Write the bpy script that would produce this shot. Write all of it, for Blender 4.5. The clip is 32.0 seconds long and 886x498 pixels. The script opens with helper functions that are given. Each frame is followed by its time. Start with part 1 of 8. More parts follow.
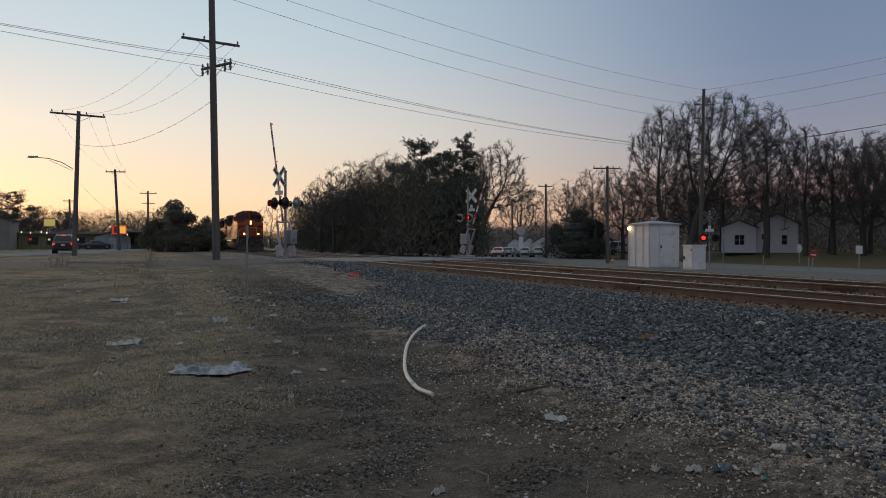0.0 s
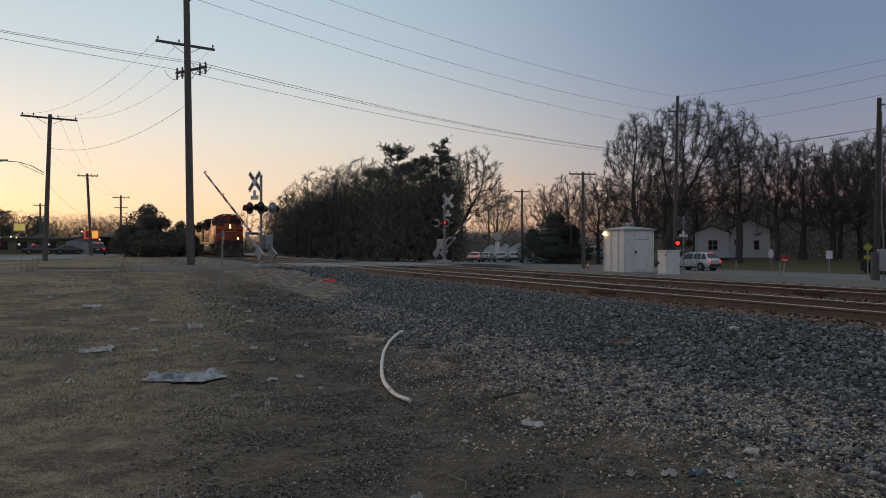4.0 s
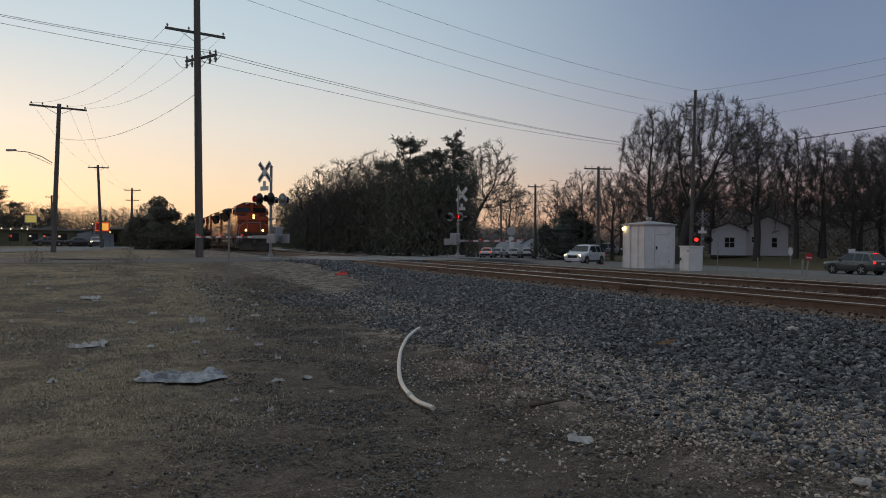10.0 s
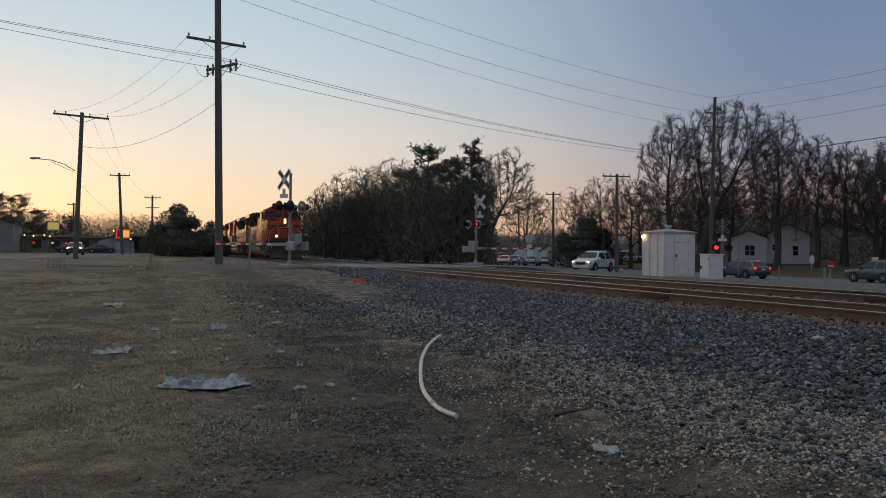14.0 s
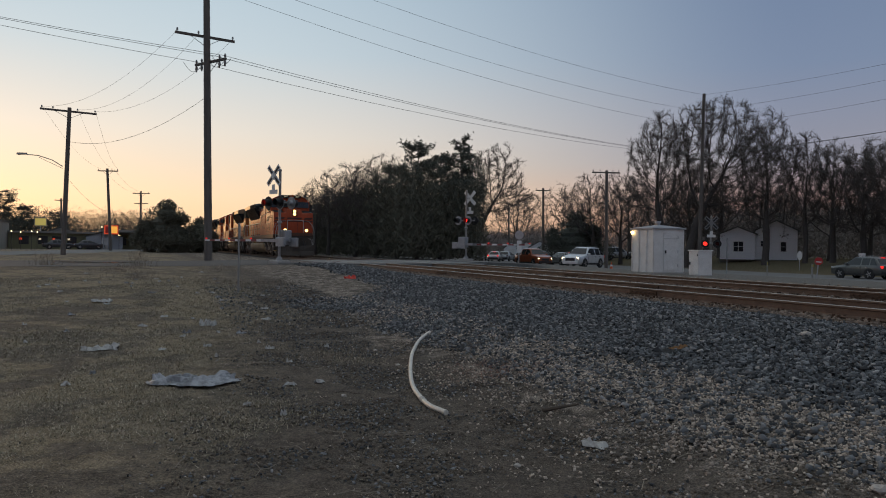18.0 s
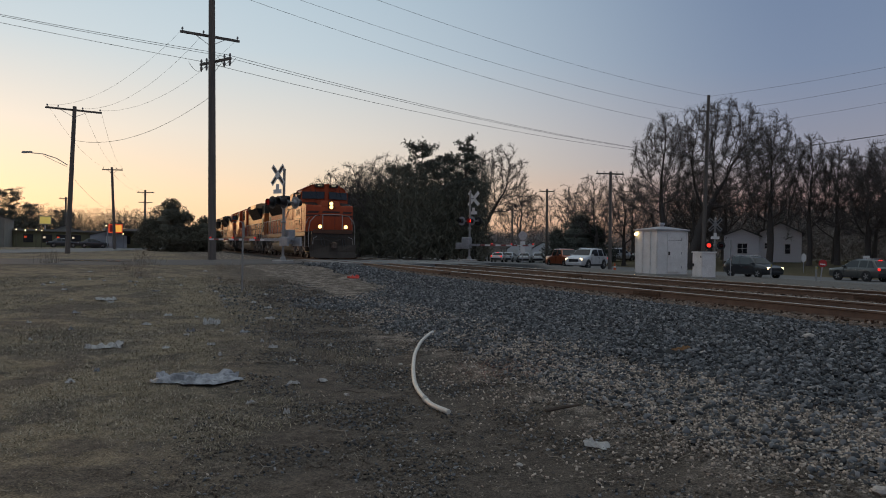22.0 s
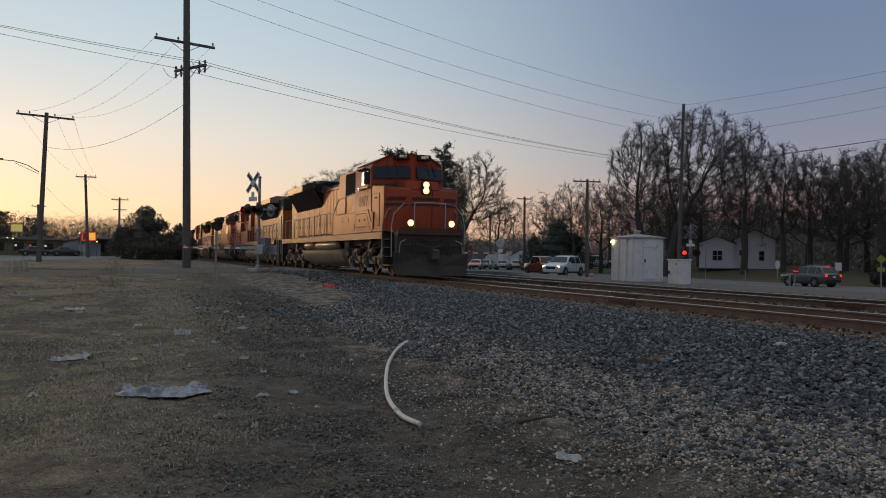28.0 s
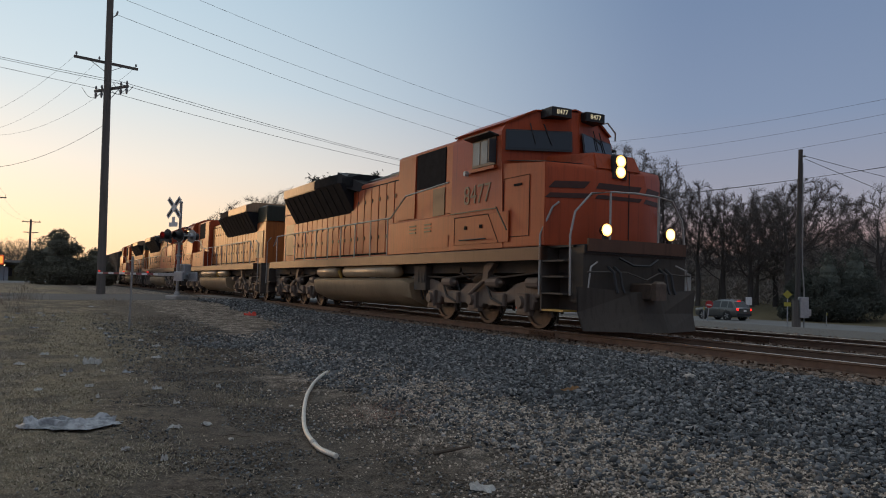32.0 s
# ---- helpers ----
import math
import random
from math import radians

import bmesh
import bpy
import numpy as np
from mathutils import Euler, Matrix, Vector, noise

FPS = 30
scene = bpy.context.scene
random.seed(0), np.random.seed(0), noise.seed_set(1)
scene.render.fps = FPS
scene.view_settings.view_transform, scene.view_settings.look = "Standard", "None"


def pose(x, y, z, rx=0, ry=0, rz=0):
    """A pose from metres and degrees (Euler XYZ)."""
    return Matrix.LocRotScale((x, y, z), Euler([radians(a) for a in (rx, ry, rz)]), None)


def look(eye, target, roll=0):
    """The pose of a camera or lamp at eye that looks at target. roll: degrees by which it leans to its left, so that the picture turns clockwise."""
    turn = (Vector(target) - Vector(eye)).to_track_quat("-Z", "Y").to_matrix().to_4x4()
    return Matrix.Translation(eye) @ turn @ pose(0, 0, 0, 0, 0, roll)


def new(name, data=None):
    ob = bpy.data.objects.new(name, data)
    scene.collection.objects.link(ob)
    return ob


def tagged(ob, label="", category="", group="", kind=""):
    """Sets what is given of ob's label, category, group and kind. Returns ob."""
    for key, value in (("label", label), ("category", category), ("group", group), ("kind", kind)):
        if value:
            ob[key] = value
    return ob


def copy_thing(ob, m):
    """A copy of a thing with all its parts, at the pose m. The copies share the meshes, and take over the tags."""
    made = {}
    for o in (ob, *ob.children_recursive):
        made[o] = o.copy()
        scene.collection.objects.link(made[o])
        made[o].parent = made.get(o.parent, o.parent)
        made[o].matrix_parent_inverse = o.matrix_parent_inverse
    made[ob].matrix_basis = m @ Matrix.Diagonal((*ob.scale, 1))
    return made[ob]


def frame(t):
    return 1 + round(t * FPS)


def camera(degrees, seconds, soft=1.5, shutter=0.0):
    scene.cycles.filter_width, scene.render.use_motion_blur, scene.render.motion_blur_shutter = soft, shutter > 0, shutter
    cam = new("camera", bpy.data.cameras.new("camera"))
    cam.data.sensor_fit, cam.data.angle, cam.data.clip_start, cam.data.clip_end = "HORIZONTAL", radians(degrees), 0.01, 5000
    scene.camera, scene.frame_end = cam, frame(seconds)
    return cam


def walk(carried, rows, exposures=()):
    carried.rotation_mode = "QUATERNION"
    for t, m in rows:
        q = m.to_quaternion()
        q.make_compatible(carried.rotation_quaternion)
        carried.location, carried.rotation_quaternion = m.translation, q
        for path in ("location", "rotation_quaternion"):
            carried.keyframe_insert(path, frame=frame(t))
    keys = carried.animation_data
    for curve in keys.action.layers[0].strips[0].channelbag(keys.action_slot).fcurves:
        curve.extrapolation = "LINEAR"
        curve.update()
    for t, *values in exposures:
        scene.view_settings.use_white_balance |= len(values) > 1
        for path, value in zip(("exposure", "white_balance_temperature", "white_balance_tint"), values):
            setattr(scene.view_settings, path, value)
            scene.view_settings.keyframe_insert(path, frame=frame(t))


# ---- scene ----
cam = camera(60.1, 32.0, soft=1.0)
PATH = [
    (0, (0.142, -0.701, 1.824), (0.142, 1.299, 1.811), 0.1),
    (0.5, (0.155, -0.721, 1.831), (0.158, 1.279, 1.818), 0.1),
    (1, (0.14, -0.684, 1.825), (0.154, 1.316, 1.811), 0.1),
    (1.5, (0.142, -0.674, 1.823), (0.163, 1.326, 1.809), 0.0),
    (2, (0.138, -0.719, 1.827), (0.166, 1.281, 1.816), -0.0),
    (2.5, (0.14, -0.722, 1.836), (0.178, 1.278, 1.826), -0.1),
    (3, (0.145, -0.71, 1.83), (0.196, 1.289, 1.822), -0.1),
    (3.5, (0.138, -0.717, 1.837), (0.196, 1.282, 1.832), -0.0),
    (5.5, (0.085, -0.713, 1.837), (0.149, 1.286, 1.85), 0.3),
    (6, (0.041, -0.678, 1.832), (0.109, 1.321, 1.841), 0.1),
    (6.5, (0.041, -0.6, 1.815), (0.112, 1.399, 1.809), -0.2),
    (7, (0.045, -0.419, 1.803), (0.112, 1.58, 1.796), -0.4),
    (7.5, (0.03, -0.253, 1.797), (0.079, 1.746, 1.792), -0.3),
    (8, (-0.054, -0.081, 1.762), (-0.013, 1.918, 1.757), 0.2),
    (8.5, (-0.078, 0.093, 1.758), (-0.041, 2.093, 1.758), 0.2),
    (9, (-0.007, 0.263, 1.724), (0.027, 2.263, 1.721), 0.5),
    (9.5, (0.023, 0.359, 1.724), (0.061, 2.359, 1.715), 0.6),
    (10, (-0.021, 0.379, 1.739), (0.013, 2.379, 1.728), 0.6),
    (10.5, (-0.043, 0.396, 1.739), (-0.022, 2.396, 1.729), 0.5),
    (11, (-0.056, 0.385, 1.736), (-0.043, 2.385, 1.725), 0.5),
    (11.5, (-0.066, 0.385, 1.739), (-0.062, 2.385, 1.727), 0.4),
    (12, (-0.067, 0.367, 1.741), (-0.066, 2.367, 1.734), 0.4),
    (12.5, (-0.072, 0.352, 1.746), (-0.079, 2.352, 1.745), 0.5),
    (13, (-0.075, 0.379, 1.733), (-0.083, 2.379, 1.733), 0.6),
    (13.5, (-0.083, 0.358, 1.747), (-0.092, 2.358, 1.749), 0.6),
    (14, (-0.082, 0.376, 1.742), (-0.093, 2.376, 1.750), 0.7),
    (14.5, (-0.089, 0.388, 1.744), (-0.1, 2.388, 1.758), 0.7),
    (16.5, (-0.08, 0.386, 1.739), (-0.066, 2.386, 1.759), 0.9),
    (17, (-0.073, 0.395, 1.734), (-0.059, 2.395, 1.750), 0.8),
    (17.5, (-0.064, 0.396, 1.739), (-0.048, 2.396, 1.744), 0.7),
    (18, (-0.079, 0.38, 1.745), (-0.064, 2.38, 1.743), 0.7),
    (18.5, (-0.07, 0.368, 1.739), (-0.058, 2.368, 1.734), 0.8),
    (19, (-0.076, 0.377, 1.731), (-0.068, 2.377, 1.725), 0.9),
    (19.5, (-0.071, 0.376, 1.735), (-0.066, 2.376, 1.733), 0.9),
    (20, (-0.072, 0.356, 1.738), (-0.072, 2.356, 1.739), 1.0),
    (20.5, (-0.065, 0.354, 1.738), (-0.072, 2.354, 1.741), 1.0),
    (21, (-0.064, 0.343, 1.746), (-0.071, 2.343, 1.748), 0.9),
    (21.5, (-0.075, 0.365, 1.735), (-0.075, 2.365, 1.735), 1.1),
    (22, (-0.079, 0.36, 1.740), (-0.073, 2.36, 1.739), 1.0),
    (22.5, (-0.107, 0.38, 1.736), (-0.094, 2.38, 1.736), 1.1),
    (23, (-0.127, 0.371, 1.738), (-0.107, 2.37, 1.738), 1.0),
    (23.5, (-0.134, 0.386, 1.736), (-0.112, 2.386, 1.733), 1.0),
    (24, (-0.105, 0.404, 1.722), (-0.089, 2.404, 1.713), 1.1),
    (24.5, (-0.071, 0.395, 1.733), (-0.052, 2.395, 1.726), 1.2),
    (25, (-0.053, 0.435, 1.720), (-0.038, 2.435, 1.708), 1.2),
    (25.5, (-0.035, 0.42, 1.731), (-0.031, 2.42, 1.719), 0.9),
    (27.5, (-0.005, 0.463, 1.764), (0.038, 2.463, 1.772), 0.9),
    (28, (-0.007, 0.445, 1.767), (0.055, 2.444, 1.786), 0.9),
    (28.5, (0.006, 0.427, 1.772), (0.087, 2.426, 1.797), 0.8),
    (29, (0.009, 0.435, 1.766), (0.109, 2.432, 1.799), 0.8),
    (29.5, (0.017, 0.427, 1.774), (0.141, 2.423, 1.818), 0.9),
    (30, (0.019, 0.426, 1.768), (0.17, 2.42, 1.824), 1.1),
    (30.5, (0.034, 0.415, 1.779), (0.203, 2.407, 1.844), 1.1),
    (31, (0.05, 0.432, 1.773), (0.254, 2.42, 1.852), 1.3),
    (31.5, (0.056, 0.387, 1.783), (0.292, 2.371, 1.876), 1.6),
    (32, (0.055, 0.371, 1.782), (0.305, 2.353, 1.883), 1.7),
]
EXPOSURE, KELVIN, TINT = 0.07, 6500, 10
walk(cam, [(t, look(eye, target, roll)) for t, eye, target, roll in PATH], [(0, EXPOSURE, KELVIN, TINT), (28, EXPOSURE, KELVIN, TINT), (30, EXPOSURE + 0.08, KELVIN, TINT), (32, EXPOSURE + 0.18, KELVIN, TINT)])

# ---- world, sun, exposure ----
SUN_AZ = radians(-36)          # from +y towards +x
world = bpy.data.worlds.new("dusk_sky")
scene.world = world
world.use_nodes = True
wn = world.node_tree
sky = wn.nodes.new("ShaderNodeTexSky")
sky.sky_type = "NISHITA"
sky.sun_disc = False
sky.sun_elevation = radians(2.2)
sky.sun_rotation = SUN_AZ
sky.altitude = 200
sky.air_density = 1.0
sky.dust_density = 1.0
sky.ozone_density = 2.5
bgn = wn.nodes["Background"]
bgn.inputs["Strength"].default_value = 0.15
# dusk colours: warm towards the sunset, bluish pink away from it, laid over the sky model
wl = wn.links.new
ray = wn.nodes.new("ShaderNodeTexCoord").outputs["Generated"]
sep = wn.nodes.new("ShaderNodeSeparateXYZ")
wl(ray, sep.inputs[0])
flat = wn.nodes.new("ShaderNodeVectorMath")
flat.operation = "MULTIPLY"
wl(ray, flat.inputs[0])
flat.inputs[1].default_value = (1, 1, 0)
unit = wn.nodes.new("ShaderNodeVectorMath")
unit.operation = "NORMALIZE"
wl(flat.outputs[0], unit.inputs[0])
dotp = wn.nodes.new("ShaderNodeVectorMath")
dotp.operation = "DOT_PRODUCT"
wl(unit.outputs[0], dotp.inputs[0])
dotp.inputs[1].default_value = (math.sin(SUN_AZ), math.cos(SUN_AZ), 0)
near_sun = wn.nodes.new("ShaderNodeMapRange")
near_sun.interpolation_type = "SMOOTHSTEP"
near_sun.inputs[1].default_value, near_sun.inputs[2].default_value = 0.47, 1.01
wl(dotp.outputs["Value"], near_sun.inputs[0])


def sky_ramp(stops):
    r = wn.nodes.new("ShaderNodeValToRGB")
    e = r.color_ramp.elements
    while len(e) < len(stops):
        e.new(0.5)
    for el, (q, c) in zip(e, stops):
        el.position, el.color = q, (*c, 1)
    wl(sep.outputs["Z"], r.inputs[0])
    return r.outputs[0]


warm = sky_ramp([(0.0, (0.98, 0.61, 0.37)), (0.06, (0.98, 0.73, 0.50)), (0.14, (0.84, 0.76, 0.66)), (0.24, (0.59, 0.68, 0.72)), (0.36, (0.47, 0.60, 0.685)), (0.7, (0.42, 0.475, 0.50)), (1.0, (0.45, 0.48, 0.495))])
cool = sky_ramp([(0.0, (0.42, 0.19, 0.15)), (0.05, (0.46, 0.26, 0.235)), (0.11, (0.30, 0.285, 0.345)), (0.22, (0.20, 0.25, 0.365)), (0.36, (0.158, 0.216, 0.338)), (0.7, (0.36, 0.41, 0.455)), (1.0, (0.45, 0.48, 0.495))])
dusk = wn.nodes.new("ShaderNodeMix")
dusk.data_type = "RGBA"
wl(near_sun.outputs[0], dusk.inputs[0])
wl(cool, dusk.inputs[6])
wl(warm, dusk.inputs[7])
gain = wn.nodes.new("ShaderNodeMix")
gain.data_type, gain.blend_type = "RGBA", "MULTIPLY"
gain.inputs[0].default_value = 1.0
wl(sky.outputs[0], gain.inputs[6])
gain.inputs[7].default_value = (0.25, 0.25, 0.25, 1)
both = wn.nodes.new("ShaderNodeMix")
both.data_type = "RGBA"
both.inputs[0].default_value = 0.12
wl(dusk.outputs[2], both.inputs[6])
wl(gain.outputs[2], both.inputs[7])
wl(both.outputs[2], bgn.inputs["Color"])
bgn.inputs["Strength"].default_value = 1.0
sun = new("sun", bpy.data.lights.new("sun", "SUN"))
sun.data.energy = 0.4
sun.data.angle = radians(6)
sun.data.color = (1.0, 0.55, 0.24)
sun.matrix_world = look((0, 0, 0), (-math.sin(SUN_AZ) * 10, -math.cos(SUN_AZ) * 10, -0.8))


# ---- geometry helpers ----
class Build:
    """Collects verts and faces of one mesh."""

    def __init__(self):
        self.v, self.f, self.mi = [], [], []
        self.m = 0

    def quad(self, *pts):
        n = len(self.v)
        self.v += [tuple(p) for p in pts]
        self.f.append(tuple(range(n, n + len(pts))))
        self.mi.append(self.m)
        return self

    def box(self, x0, x1, y0, y1, z0, z1, m=None, c=0.0):
        """A box; c chamfers its upright edges and its top."""
        n = len(self.v)
        if c:
            a = [(x0 + c, y0), (x1 - c, y0), (x1, y0 + c), (x1, y1 - c), (x1 - c, y1), (x0 + c, y1), (x0, y1 - c), (x0, y0 + c)]
            cx, cy = (x0 + x1) / 2, (y0 + y1) / 2
            kx, ky = 1 - 2 * c / max(x1 - x0, 1e-6), 1 - 2 * c / max(y1 - y0, 1e-6)
            pts = [(x, y, z0) for x, y in a] + [(x, y, z1 - c) for x, y in a] + [(cx + (x - cx) * kx, cy + (y - cy) * ky, z1) for x, y in a]
            fs = [tuple(range(7, -1, -1)), tuple(range(16, 24))]
            for r in (0, 8):
                fs += [(r + i, r + (i + 1) % 8, r + 8 + (i + 1) % 8, r + 8 + i) for i in range(8)]
        else:
            pts = [(x, y, z) for z in (z0, z1) for x, y in ((x0, y0), (x1, y0), (x1, y1), (x0, y1))]
            fs = [(3, 2, 1, 0), (4, 5, 6, 7), (0, 1, 5, 4), (1, 2, 6, 5), (2, 3, 7, 6), (3, 0, 4, 7)]
        if m is not None:
            pts = [tuple(m @ Vector(p)) for p in pts]
        self.v += pts
        self.f += [tuple(n + i for i in f) for f in fs]
        self.mi += [self.m] * len(fs)
        return self

    def tube(self, pts, r, seg=6, cap=True):
        """A round bar along points; r is one radius or one for each point."""
        pts = [Vector(p) for p in pts]
        rs = r if isinstance(r, (list, tuple)) else [r] * len(pts)
        n = len(self.v)
        side = None
        for i, p in enumerate(pts):
            d = (pts[min(i + 1, len(pts) - 1)] - pts[max(i - 1, 0)]).normalized()
            if side is None:
                side = d.cross(Vector((0, 0, 1)) if abs(d.z) < 0.9 else Vector((1, 0, 0))).normalized()
            else:
                side = (side - d * side.dot(d)).normalized()
            up = d.cross(side)
            for k in range(seg):
                a = 2 * math.pi * k / seg
                self.v.append(tuple(p + (side * math.cos(a) + up * math.sin(a)) * rs[i]))
        for i in range(len(pts) - 1):
            for k in range(seg):
                a, b = n + i * seg + k, n + i * seg + (k + 1) % seg
                self.f.append((a, a + seg, b + seg, b))
                self.mi.append(self.m)
        if cap:
            self.f.append(tuple(range(n, n + seg)))
            e = n + (len(pts) - 1) * seg
            self.f.append(tuple(range(e + seg - 1, e - 1, -1)))
            self.mi += [self.m] * 2
        return self

    def prism(self, outline, a, b, axis="y"):
        """An outline of two coordinates drawn out from a to b along an axis."""
        n, k = len(self.v), len(outline)
        for d in (a, b):
            for p, q in outline:
                self.v.append({"x": (d, p, q), "y": (p, d, q), "z": (p, q, d)}[axis])
        self.f += [tuple(range(n + k - 1, n - 1, -1)), tuple(range(n + k, n + 2 * k))]
        self.f += [(n + i, n + (i + 1) % k, n + k + (i + 1) % k, n + k + i) for i in range(k)]
        self.mi += [self.m] * (k + 2)
        return self

    def loft(self, rings, closed=True, caps=True):
        n, k = len(self.v), len(rings[0])
        for r in rings:
            self.v += [tuple(p) for p in r]
        for i in range(len(rings) - 1):
            for j in range(k if closed else k - 1):
                a, b = n + i * k + j, n + i * k + (j + 1) % k
                self.f.append((a, b, b + k, a + k))
                self.mi.append(self.m)
        if caps and closed:
            self.f.append(tuple(range(n + k - 1, n - 1, -1)))
            self.f.append(tuple(range(n + (len(rings) - 1) * k, n + len(rings) * k)))
            self.mi += [self.m] * 2
        return self

    def mesh(self, name, mats, smooth=False, fix=True):
        me = bpy.data.meshes.new(name)
        me.from_pydata(self.v, [], self.f)
        for m in mats if isinstance(mats, (list, tuple)) else [mats]:
            me.materials.append(m)
        if max(self.mi, default=0):
            me.polygons.foreach_set("material_index", self.mi)
        if fix and len(self.v) < 6000:
            bm = bmesh.new()
            bm.from_mesh(me)
            bmesh.ops.recalc_face_normals(bm, faces=bm.faces)
            bm.to_mesh(me)
            bm.free()
        if smooth:
            me.polygons.foreach_set("use_smooth", [True] * len(me.polygons))
            me.set_sharp_from_angle(angle=radians(40))
        me.update()
        return me


def thing(name, label, category, m=None, group="", kind=""):
    ob = tagged(new(name), label, category, group, kind)
    if m is not None:
        ob.matrix_basis = m
    return ob


def part(name, b, mat, parent, label="", smooth=False, at=None, bevel=0.0):
    me = b if isinstance(b, bpy.types.Mesh) else b.mesh(name, mat, smooth)
    if bevel:
        bm = bmesh.new()
        bm.from_mesh(me)
        bmesh.ops.remove_doubles(bm, verts=bm.verts, dist=1e-5)
        es = [e for e in bm.edges if len(e.link_faces) == 2 and e.calc_face_angle(0) > 0.5]
        bmesh.ops.bevel(bm, geom=es, offset=bevel, segments=2, affect="EDGES", clamp_overlap=True)
        bm.to_mesh(me)
        bm.free()
        me.polygons.foreach_set("use_smooth", [True] * len(me.polygons))
        me.set_sharp_from_angle(angle=radians(50))
    ob = new(name, me)
    ob.parent = parent
    if at is not None:
        ob.matrix_basis = at
    return tagged(ob, label)


def single(name, b, mat, label, category, m=None, group="", kind="", smooth=False):
    ob = new(name, b if isinstance(b, bpy.types.Mesh) else b.mesh(name, mat, smooth))
    if m is not None:
        ob.matrix_basis = m
    return tagged(ob, label, category, group, kind)


# ---- plan ----
RAIL = 0.957                                     # top of rail
TH = radians(-69.41)
UX, UY = math.cos(TH), math.sin(TH)              # the way the train goes
NX, NY = UY, -UX                                 # to the camera's side of the track
CX, CY = 3.7685, 20.0


def tr(s, o, z=0.0):
    """s along the track, o from its middle towards the camera's side."""
    return Vector((CX + s * UX + o * NX, CY + s * UY + o * NY, z))


def so(x, y):
    x, y = x - CX, y - CY
    return x * UX + y * UY, x * NX + y * NY


def on_track(s, o=0.0, z=RAIL, turn=0.0):
    return Matrix.Translation(tr(s, o, z)) @ Matrix.Rotation(TH + turn, 4, "Z")


def smooth(a, b, x):
    x = min(1.0, max(0.0, (x - a) / (b - a)))
    return x * x * (3 - 2 * x)


SKEW = 0.22                                      # the street's slant against the track


def street_s(o):
    return -25.2 + SKEW * (o + 2)


def street(s, o):
    """Metres from the middle line of the street that crosses the tracks."""
    return (s - street_s(o)) * 0.976


def ground_z(x, y):
    s, o = so(x, y)
    near = 0.08 + 0.78 * smooth(11, -18, s)
    if o > 0:
        z = max(near, 0.77 - max(0.0, o - 2.1) * 0.125)
        z = z + (0.03 * noise.noise((x * 0.5, y * 0.5, 0)) + 0.022 * noise.noise((x * 1.7, y * 1.7, 4))) * smooth(2.2, 5, o)
    else:
        far = 0.62 - 0.75 * smooth(-15, -33, o)
        z = 0.77 if o > -7.0 else 0.77 + (far - 0.77) * smooth(-7.0, -12.0, o)
        if o < -46:
            z += 0.9 * smooth(-46, -60, o)
    d = abs(street(s, o))
    if d < 10 and -46 < o < 60:
        lvl = RAIL - 0.02 if o > -6.5 else RAIL - 0.02 - 1.09 * smooth(-8, -30, o)
        if o > 3:
            lvl = RAIL - 0.02 - 0.09 * smooth(3, 9, o)
        k = 1 - smooth(4.8, 8.5, d)
        if -6.6 < o < 2.2:
            k = 1 - smooth(4.6, 5.2, d)
            lvl = RAIL - 0.20
        z += (lvl - z) * k
    return z


# ---- materials ----
def nodes(name, rough=0.7, metal=0.0, spec=0.5):
    mat = bpy.data.materials.new(name)
    mat.use_nodes = True
    nt = mat.node_tree
    p = nt.nodes["Principled BSDF"]
    p.inputs["Roughness"].default_value = rough
    p.inputs["Metallic"].default_value = metal
    p.inputs["Specular IOR Level"].default_value = spec
    return mat, nt, p


def tex(nt, kind, scale, coord="Object", detail=5.0, rough=0.6, stretch=None):
    c = nt.nodes.new("ShaderNodeTexCoord")
    src = c.outputs[coord]
    if stretch:
        mp = nt.nodes.new("ShaderNodeMapping")
        mp.inputs["Scale"].default_value = stretch
        nt.links.new(src, mp.inputs[0])
        src = mp.outputs[0]
    n = nt.nodes.new("ShaderNodeTex" + kind)
    n.inputs["Scale"].default_value = scale
    if kind == "Noise":
        n.inputs["Detail"].default_value = detail
        n.inputs["Roughness"].default_value = rough
    nt.links.new(src, n.inputs["Vector"])
    return n


def ramp(nt, fac, stops):
    r = nt.nodes.new("ShaderNodeValToRGB")
    e = r.color_ramp.elements
    while len(e) < len(stops):
        e.new(0.5)
    for el, (p, c) in zip(e, stops):
        el.position = p
        el.color = (*c, 1) if len(c) == 3 else c
    nt.links.new(fac, r.inputs[0])
    return r.outputs[0]


def mix(nt, fac, a, b, blend="MIX"):
    m = nt.nodes.new("ShaderNodeMix")
    m.data_type = "RGBA"
    m.blend_type = blend
    for val, i in ((fac, 0), (a, 6), (b, 7)):
        if hasattr(val, "is_output"):
            nt.links.new(val, m.inputs[i])
        else:
            m.inputs[i].default_value = val if i == 0 else (*val, 1)
    return m.outputs[2]


def bump(nt, p, h, strength=0.4, dist=0.02):
    b = nt.nodes.new("ShaderNodeBump")
    b.inputs["Strength"].default_value = strength
    b.inputs["Distance"].default_value = dist
    nt.links.new(h, b.inputs["Height"])
    nt.links.new(b.outputs[0], p.inputs["Normal"])


